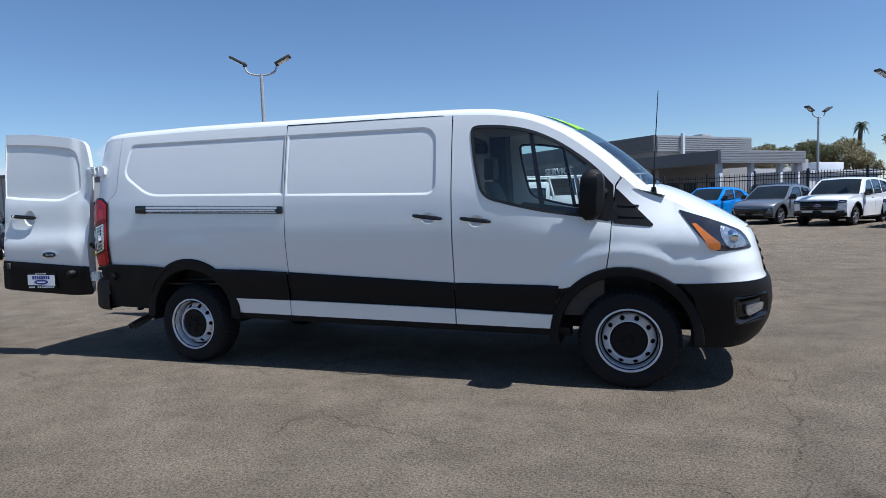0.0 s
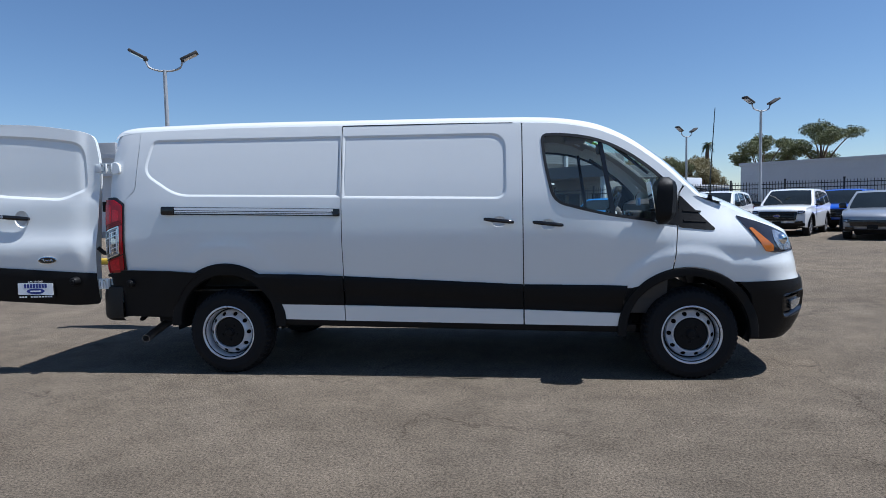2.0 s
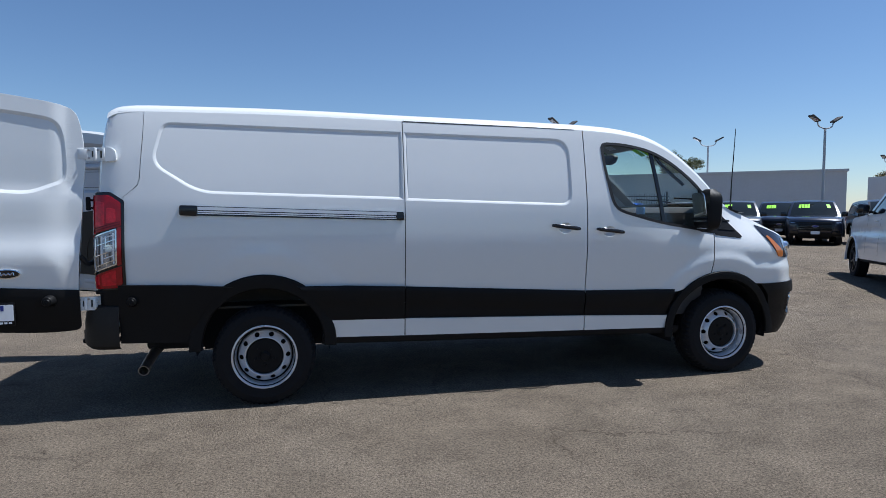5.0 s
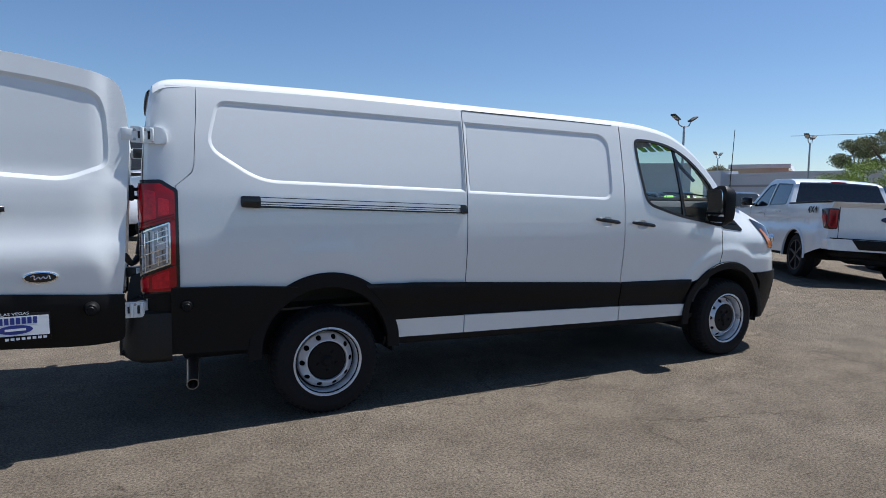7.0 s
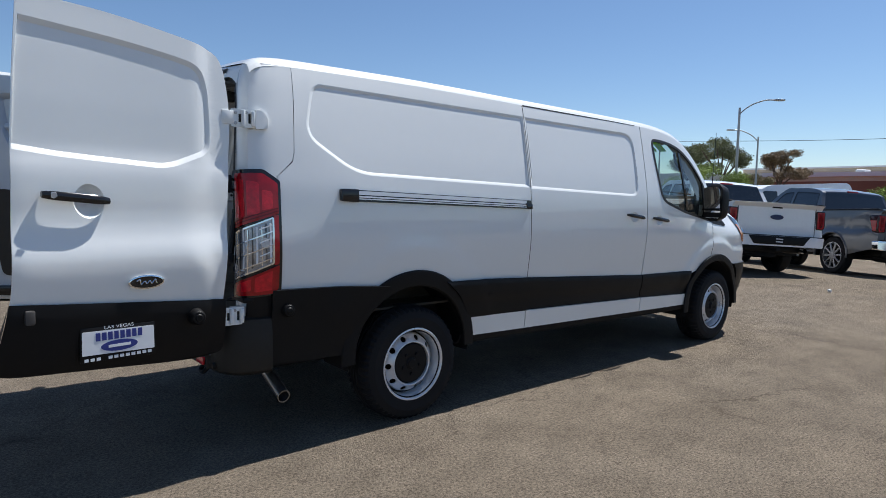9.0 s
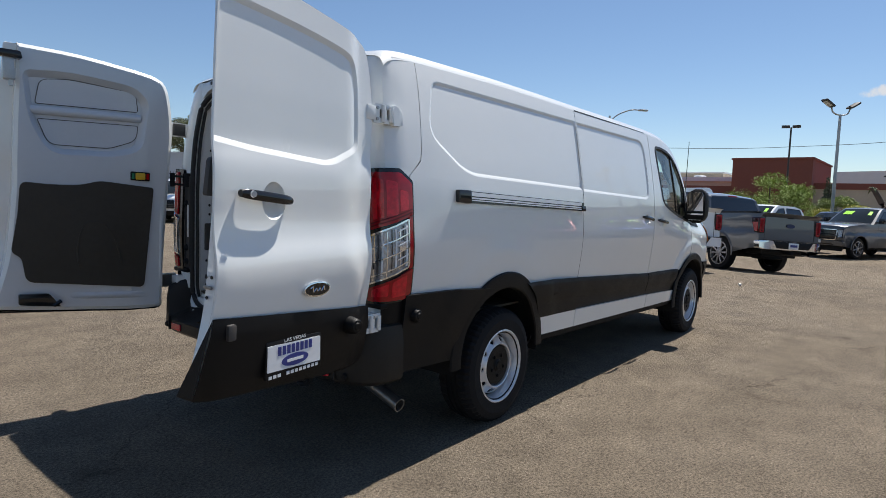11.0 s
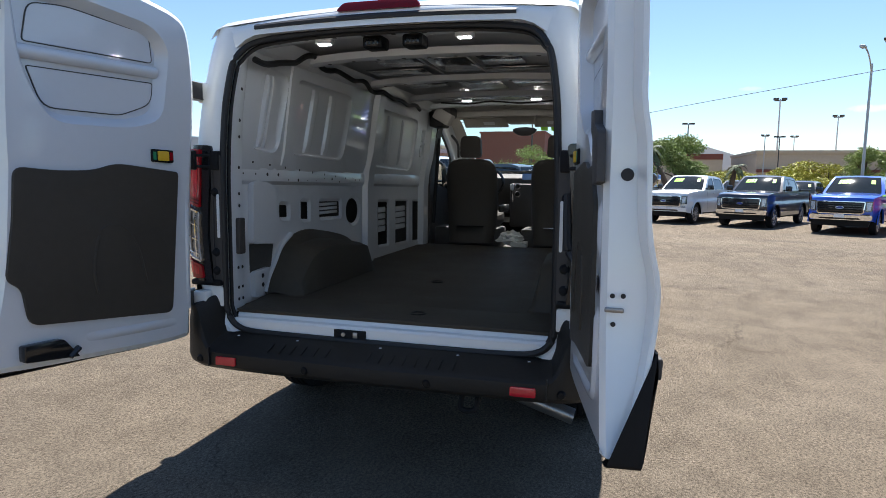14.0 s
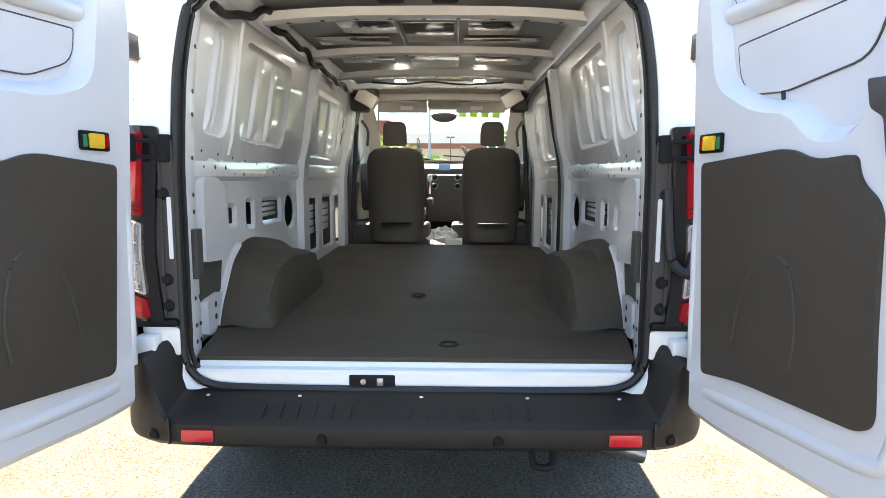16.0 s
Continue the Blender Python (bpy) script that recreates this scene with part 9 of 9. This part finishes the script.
def thin_mast(h):
    """A far flood-light mast with a small crossbar of lamps."""
    lp = thing("flood_mast", Matrix.Identity(4), "thin far flood-light mast over the shops", "lamp post", "flood masts")
    part("pole", tube([(0, 0, 0), (0, 0, h)], 0.17, 8, 0.09), M["pole"], lp)
    part("crossbar", box(-0.07, 0.07, -0.75, 0.75, h - 0.35, h - 0.22), M["pole_dark"], lp)
    for y in (-0.55, 0.55):
        part("flood_head", box(-0.2, 0.2, y - 0.35, y + 0.35, h - 0.2, h + 0.15, 0.04), M["pole_dark"], lp)
    return lp


fm = thin_mast(13.8)
fm.matrix_basis = pose(99.0, -23.3, 0, 0, 1.2, 0)
for x, y, k in ((93.7, -24.2, 0.58), (84.7, -18.7, 0.55), (97.1, -30.4, 0.8), (80.0, -34.1, 0.48), (79.3, -35.7, 0.60)):
    copy_thing(fm, pose(x, y, 0) @ Matrix.Diagonal((k * 0.8 + 0.2, k, k, 1)))

# far buildings ahead of the van
red = thing("red_building", frame_at(90.5, 9.0, 0), "red-brown stucco shop building", "building", kind="structure")
part("walls", box(0, 18, 1.0, 10.8, 0, 8.15), M["stucco_red"], red)
part("coping", box(-0.15, 18, 0.85, 10.95, 8.15, 8.4), M["stucco_red"], red)
part("wing", box(2, 18, -24, 1.0, 0, 4.3), M["stucco_tan"], red)
part("wing_band", box(1.8, 18, -24, 1.0, 4.3, 5.1), M["stucco_red"], red)
part("wing", box(3, 18, 10.8, 60, 0, 4.6), M["stucco_red"], red)
hangar = thing("pale_hangar", frame_at(122, -27, 0), "long pale hall with shallow gabled roof", "building", kind="structure")
prof = [(-0.3, 4.6), (14.5, 9.25), (38.2, 8.6), (38.2, 0), (0, 0), (0, 4.6)]
hb_ = bmesh.new()
for x0 in (0, 40):
    vs = [hb_.verts.new((x0, y, z)) for y, z in prof]
    hb_.faces.new(vs)
hb_.verts.ensure_lookup_table()
for i in range(6):
    hb_.faces.new((hb_.verts[i], hb_.verts[(i + 1) % 6], hb_.verts[6 + (i + 1) % 6], hb_.verts[6 + i]))
part("hall", hb_, M["roof_grey"], hangar)
for k in range(9):
    part("pilaster", box(-0.3, 0.0, 12 + 2.4 * k, 12.3 + 2.4 * k, 0, 6.2), M["stucco_white"], hangar)
tan = thing("tan_shops", frame_at(88, -69.5, 0), "long tan stucco shop row with dark windows", "building", kind="structure")
part("walls", box(0, 20, 0, 51, 0, 5.4), M["stucco_tan"], tan)
part("coping", box(-0.3, 20, 0, 51.2, 5.4, 5.8), M["stucco_tan"], tan)
for k in range(8):
    part("shop_window", box(-0.1, 0.05, 2 + 6 * k, 5.5 + 6 * k, 0.6, 2.8), M["window_dark"], tan)
part("lower_band", box(-0.6, 0, 0, 51, 2.9, 3.3), M["stucco_red"], tan)
slat = thing("brown_hall", frame_at(66, -62, 0), "brown banded warehouse with blue roof edge", "building", kind="structure")
part("walls", box(0, 16, 0, 26, 0, 4.6), M["stucco_tan"], slat)
for k in range(6):
    part("band", box(-0.08, 0, 0, 26, 1.0 + 0.6 * k, 1.3 + 0.6 * k), M["stucco_red"], slat)
part("roof_edge", box(-0.4, 16, -0.4, 26.4, 4.6, 5.5), M["dark_panel"], slat)
# building, kerb and cars seen past the open rear door
back_hall = thing("white_hall", frame_at(-28.5, 27.0, 0), "white flat-roofed hall with a ledge and roof units", "building", kind="structure")
part("walls", box(0, 13, 0, 10, 0, 4.5), M["stucco_white"], back_hall)
part("ledge", box(-0.2, 13.2, -0.25, 0, 3.5, 3.75), M["stucco_white"], back_hall)
part("coping", box(-0.15, 13.15, -0.15, 10, 4.5, 4.75), M["stucco_white"], back_hall)
part("plinth", box(0, 13, -0.06, 0, 0, 0.35), M["stucco_grey"], back_hall)
part("roof_vent", moved(lathe([(0, 0.9), (0.35, 0.85), (0.35, 0.5), (0.22, 0.45), (0.22, 0)], 16), Matrix.Translation((9.2, 2.0, 4.75))), M["metal_panel"], back_hall)
part("air_unit", box(5.5, 7.2, 1.5, 3.2, 4.75, 5.6, 0.05), M["metal_panel"], back_hall)
shed = thing("grey_shed", frame_at(-52, 24.5, 0), "grey ribbed metal shed", "building", kind="structure")
part("walls", box(0, 19, 0, 9, 0, 3.9), M["metal_panel"], shed)
for k in range(30):
    part("wall_rib", box(0.2 + 0.63 * k, 0.32 + 0.63 * k, -0.05, 0, 0.1, 3.9), M["metal_panel"], shed)
part("roof_edge", box(-0.2, 19.2, -0.2, 9, 3.9, 4.1), M["dark_panel"], shed)
kerb = thing("yellow_kerb", Matrix.Identity(4), "yellow-painted concrete kerb at the lot's edge", "kerb", kind="structure")
for k in range(7):
    part("kerb_stone", box(-17.0 + 1.4 * k, -15.615 + 1.4 * k, 9.55, 9.85, 0, 0.15, 0.025), M["kerb_yellow"], kerb)

# plain walls that close the lot behind the camera
back = thing("wall_south", frame_at(-60, -55, 0), "plain pale wall closing the lot", "wall", kind="structure")
part("wall_face", box(0, 150, -1, 0, 0, 3.2), M["stucco_white"], back)
back2 = thing("wall_west", frame_at(-62, -55, 0), "plain pale wall closing the lot", "wall", kind="structure")
part("wall_face", box(-1, 0, 0, 130, 0, 3.2), M["stucco_white"], back2)
# overhead wire
wire = thing("overhead_wire", Matrix.Identity(4), "thin overhead power line", "cable")
part("cable", tube(arc([(64, 40, 8.6), (60, 24, 7.45), (60, 14, 7.05), (60, 7.7, 7.05), (58, -0.8, 7.2), (54, -9.1, 8.2), (46, -30, 11.0), (40, -52, 14)], 8), 0.022, 5), M["iron"], wire)


# trees
def crown(clumps, n, size, rnd):
    """Many small leaves in uneven clumps: (x, y, z, rx, ry, rz)."""
    bm = bmesh.new()
    weights = [c[3] * c[4] * c[5] for c in clumps]
    for c, w in zip(clumps, weights):
        k = int(n * w / sum(weights))
        for _ in range(k):
            v = Vector((rnd.gauss(0, 1), rnd.gauss(0, 1), rnd.gauss(0, 1))).normalized()
            r = rnd.random() ** 0.4
            bumpy = 0.8 + 0.35 * noise.noise(v * 2.1 + Vector(c[:3]))
            p = Vector((c[0] + v.x * c[3] * r * bumpy, c[1] + v.y * c[4] * r * bumpy, c[2] + v.z * c[5] * r * bumpy))
            a = Vector((rnd.gauss(0, 1), rnd.gauss(0, 1), rnd.gauss(0, 0.6))).normalized()
            b = a.cross(Vector((rnd.gauss(0, 1), rnd.gauss(0, 1), rnd.gauss(0, 1)))).normalized()
            s = size * (0.6 + 0.8 * rnd.random())
            bm.faces.new([bm.verts.new(p + q) for q in (a * s, b * s * 0.45, -a * s, -b * s * 0.45)])
    return bm


def tree(name, label, h, spread, leaf, seed, n=2600, size=0.16, shape="round", lean=0.0):
    rnd = random.Random(seed)
    t = thing(name, Matrix.Identity(4), label, "tree", "trees round the lot")
    th = h * (0.45 if shape != "bush" else 0.15)
    part("trunk", tube(arc([(0, 0, 0), (lean * 0.3, 0.05, th * 0.5), (lean, 0, th), (lean * 1.2, 0.1, h * 0.8)], 5), h * 0.028, 8, h * 0.008), M["bark"], t)
    clumps = []
    for i in range(9 if shape != "pine" else 8):
        a = 2 * math.pi * i / 8 + rnd.random()
        q = rnd.uniform(0.35, 0.8)
        zc = h * (rnd.uniform(0.50, 0.86) if shape != "bush" else rnd.uniform(0.35, 0.75))
        if shape == "umbrella":
            zc = h * (0.56 + 0.36 * (i + rnd.random()) / 9)
        c = (lean + spread * q * math.cos(a), spread * q * math.sin(a), zc)
        rr = spread * rnd.uniform(0.30, 0.48)
        clumps.append((*c, rr, rr, rr * (0.55 if shape == "umbrella" else 0.72)))
        part("limb", tube(arc([(lean, 0, th * 0.9), ((lean + c[0]) / 2, c[1] * 0.4, (th + zc) / 2), c], 4), h * 0.012, 6, h * 0.004), M["bark"], t)
    clumps.append((lean, 0, h * 0.84, spread * 0.45, spread * 0.45, h * 0.15))
    part("crown", crown(clumps, n, size, rnd), leaf, t)
    return t


pine = tree("pine_tree", "dark pine tree with uneven crown", 9.0, 3.6, M["leaf_pine"], 3, 13000, 0.095, "umbrella")
pine.matrix_basis = pose(26.0, 58.6, 0) @ Matrix.Diagonal((0.84, 0.84, 0.90, 1))
dry = tree("olive_tree", "dry olive-brown tree beyond the lot", 8.4, 3.4, M["leaf_olive"], 4, 13000, 0.095)
dry.matrix_basis = pose(24.5, 75.0, 0) @ Matrix.Diagonal((0.88, 0.88, 0.88, 1))
green = tree("shade_tree", "leafy green shade tree at the lot's edge", 4.6, 2.35, M["leaf_green"], 5, 16000, 0.065)
green.matrix_basis = pose(36.2, -4.3, 0)
bush = tree("mesquite_tree", "bright green mesquite tree", 4.6, 3.2, M["leaf_bright"], 6, 15000, 0.06, "bush")
bush.matrix_basis = pose(37.5, 17.0, 0) @ Matrix.Diagonal((0.9, 0.9, 0.9, 1))
shrub = tree("yellow_shrub", "yellow-green flowering shrub beyond the lot", 2.6, 2.4, M["leaf_yellow"], 7, 5000, 0.08, "bush")
shrub.matrix_basis = pose(40.0, -8.0, 0)
M["leaf_brown"] = leaf_material("sunlit_dry_needles", (0.20, 0.135, 0.07))
M["leaf_conifer"] = leaf_material("grey_green_needles", (0.07, 0.085, 0.045))
pale_pine = tree("umbrella_pine", "dry brownish umbrella pine beyond the lot", 6.2, 2.35, M["leaf_brown"], 14, 14000, 0.065, "umbrella")
pale_pine.matrix_basis = pose(25.5, 92.0, 0)
conifer = thing("conifer", Matrix.Identity(4), "small dark conifer beyond the lot", "tree", "trees round the lot")
part("trunk", tube([(0, 0, 0), (0, 0, 3.9)], 0.09, 7, 0.02), M["bark"], conifer)
part("crown", crown([(0.12 * (k % 3 - 1), 0.1 * (k % 2), 1.0 + 0.42 * k, 0.95 - 0.115 * k, 0.95 - 0.115 * k, 0.36) for k in range(8)], 5000, 0.08, random.Random(15)), M["leaf_conifer"], conifer)
conifer.matrix_basis = pose(47.0, -27.0, 0)
for src, x, y, z, sc in (
    (pine, 32.4, 60.3, 40, 1.17), (pine, 39.5, 53.4, 90, 0.98), (pine, 19.5, 66, 80, 0.80), (pine, 60.0, 30.3, 10, 0.95), (pine, 59.0, 26.7, 130, 1.0), (pine, 17.5, 80, 20, 0.92), (dry, 60.0, 46.0, 20, 0.78), (pine, 29.8, 62.0, 200, 0.86),
    (dry, 20.8, 74, 50, 0.98), (dry, 15.5, 70, 140, 0.9), (dry, 22.5, 64.5, 10, 0.74), (dry, 60.0, 23.8, 70, 0.62), (pale_pine, 53.6, 18.9, 200, 1.0), (dry, 28.0, 80, 200, 0.8),
    (bush, 37.0, 4.6, 60, 0.98), (conifer, 46.0, 2.75, 0, 1.0), (green, 42.0, 1.4, 60, 0.62), (green, 60.0, -8.0, 30, 0.8), (green, 66, -30, 100, 0.8), (shrub, 41.0, 2.4, 10, 0.8), (green, 48, -24.0, 170, 0.72),
    (bush, 38.0, 19.4, 60, 0.8), (bush, 38.0, 14.9, 120, 0.72), (bush, 45, -19.5, 10, 0.8), (bush, 50, -29, 90, 1.0), (bush, 56, -41, 200, 1.0), (bush, 46.0, 4.0, 30, 0.6),
    (shrub, 39.3, -1.6, 90, 0.95), (shrub, 37.9, -6.9, 200, 0.95), (shrub, 38.6, -8.6, 20, 0.9), (shrub, 39.2, -10.8, 40, 1.0), (shrub, 40.0, 0.6, 10, 0.9), (shrub, 54.3, -15.9, 130, 1.4), (shrub, 54.0, -17.5, 60, 1.3), (green, 48.5, -18.2, 200, 0.95),
):
    copy_thing(src, pose(x, y, 0, 0, 0, z) @ Matrix.Diagonal((sc, sc, sc, 1)))


def palm(h, lean, seed, fronds=22, length=1.6):
    rnd = random.Random(seed)
    t = thing("palm_tree", Matrix.Identity(4), "palm tree with a ragged head of fronds", "tree", "palms")
    tip = Vector((lean, 0, h))
    part("trunk", tube(arc([(0, 0, 0), (lean * 0.25, 0, h * 0.4), (lean * 0.65, 0, h * 0.75), tuple(tip)], 5), h * 0.03 + 0.08, 9, h * 0.018 + 0.06), M["bark"], t)
    bm = bmesh.new()
    for i in range(fronds):
        a, up = 2 * math.pi * i / fronds + rnd.random() * 0.3, rnd.uniform(-0.4, 0.9)
        d = Vector((math.cos(a), math.sin(a), 0))
        side_v = Vector((-d.y, d.x, 0))
        prev = None
        for k in range(6):
            u = k / 5
            p = tip + d * length * u * (1 - 0.2 * u) + Vector((0, 0, length * (up * u - 0.9 * u * u)))
            w = 0.16 * length * math.sin(math.pi * min(u + 0.12, 1)) + 0.01
            cur = (p - side_v * w + Vector((0, 0, -0.3 * w)), p, p + side_v * w + Vector((0, 0, -0.3 * w)))
            if prev:
                for j in (0, 1):
                    for m in range(2):
                        q0, q1 = m / 2 + 0.06, (m + 1) / 2 - 0.06
                        bm.faces.new([bm.verts.new(v) for v in (prev[j].lerp(cur[j], q0), prev[j + 1].lerp(cur[j + 1], q0), prev[j + 1].lerp(cur[j + 1], q1), prev[j].lerp(cur[j], q1))])
            prev = cur
    part("fronds", bm, M["leaf_palm"], t)
    return t


pm = palm(9.4, 0.4, 2, 26, 1.25)
pm.matrix_basis = pose(28.6, 86, 0)
lean_palm = palm(3.5, 1.35, 3, 34, 1.15)
lean_palm.matrix_basis = pose(33.3, -3.9, 0, 0, 0, 95)
crop_palm = palm(3.0, 1.15, 5, 9, 0.34)
crop_palm.matrix_basis = pose(33.3, -1.7, 0, 0, 0, 90)
stub = palm(2.5, -0.25, 4, 16, 0.8)
stub.matrix_basis = pose(32.0, -6.6, 0, 0, 0, 90)

# rows of cars at the far side of the lot
far_kinds = [("suv", black), ("suv", dark), ("suv", edge)]
rnd = random.Random(12)
for i in range(13):
    src = far_kinds[i % 3][1]
    copy_thing(src, stand(33.5 - 0.35 * i, 2.0 - 2.9 * i, 160 + rnd.uniform(-2, 2), "suv"))

# white service truck with a ladder rack, seen through the van's windows
work = thing("service_truck", pose(1.2, 17.5, 0, 0, 0, 200), "white utility truck with tool boxes and ladder rack", "truck")
part("cab", box(1.0, 2.6, -0.95, 0.95, 0.5, 1.95, 0.12), PAINTS["white"], work)
part("cab_glass", box(1.15, 2.2, -0.965, 0.965, 1.25, 1.75, 0.05), M["tint"], work)
part("bonnet", box(2.4, 3.4, -0.92, 0.92, 0.5, 1.25, 0.1), PAINTS["white"], work)
for s in (-1, 1):
    tbx = part("tool_box", box(-2.4, 0.9, s * 0.6, s * 1.02, 0.7, 1.45, 0.03), PAINTS["white"], work)
    for x in (-2.2, -1.1, 0.0):
        part("box_door", box(x, x + 0.95, s * 1.02, s * 1.035, 0.78, 1.38, 0.01), PAINTS["white"], tbx)
    for x in (-2.3, -0.6, 0.9):
        part("rack_post", tube([(x, s * 0.95, 1.45), (x + 0.15, s * 0.85, 2.1)], 0.035, 6), PAINTS["white"], work)
    part("rack_rail", tube([(-2.4, s * 0.85, 2.12), (2.6, s * 0.85, 2.12)], 0.035, 6), PAINTS["white"], work)
for x in (-2.1, -0.4, 1.1, 2.4):
    part("rack_bar", tube([(x, -0.85, 2.12), (x, 0.85, 2.12)], 0.03, 6), PAINTS["white"], work)
part("bed", box(-2.4, 1.0, -0.62, 0.62, 0.6, 0.8), M["dark_metal"], work)
for x in (-1.5, 2.4):
    for s in (-1, 1):
        part("wheel", moved(lathe([(0, 0.12), (0.36, 0.12), (0.39, 0.0), (0.36, -0.12), (0, -0.12)], 16, "y"), Matrix.Translation((x, s * 0.85, 0.39))), M["rubber"], work)
# scrap of litter on the asphalt
litter = thing("litter_scrap", pose(8.6, -0.4, 0, 0, 0, 30), "small white scrap of litter on the asphalt", "litter")
lb = bmesh.new()
bmesh.ops.create_icosphere(lb, subdivisions=2, radius=0.035)
for v in lb.verts:
    v.co = Vector((v.co.x * 1.3, v.co.y * 0.8, max(v.co.z * 0.7 + 0.03 + 0.03 * noise.noise(v.co * 30), 0)))
part("scrap", lb, M["paper"], litter)

# everything beyond the dip stands on the lowered ground
for ob in list(scene.objects):
    if ob.parent is None and ob.type != "CAMERA" and ob.name != "ground":
        loc = ob.matrix_basis.translation.copy()
        dz = fall(loc.x, loc.y)
        if dz < -1e-4:
            tilt = Matrix.Identity(4)
            if ob.name.startswith(("pickup", "suv", "crossover")):
                n = Vector((fall(loc.x - 1, loc.y) - fall(loc.x + 1, loc.y), fall(loc.x, loc.y - 1) - fall(loc.x, loc.y + 1), 2.0)).normalized()
                tilt = Matrix.Translation(loc) @ Vector((0, 0, 1)).rotation_difference(n).to_matrix().to_4x4() @ Matrix.Translation(-loc)
            ob.matrix_basis = Matrix.Translation((0, 0, dz)) @ tilt @ ob.matrix_basis
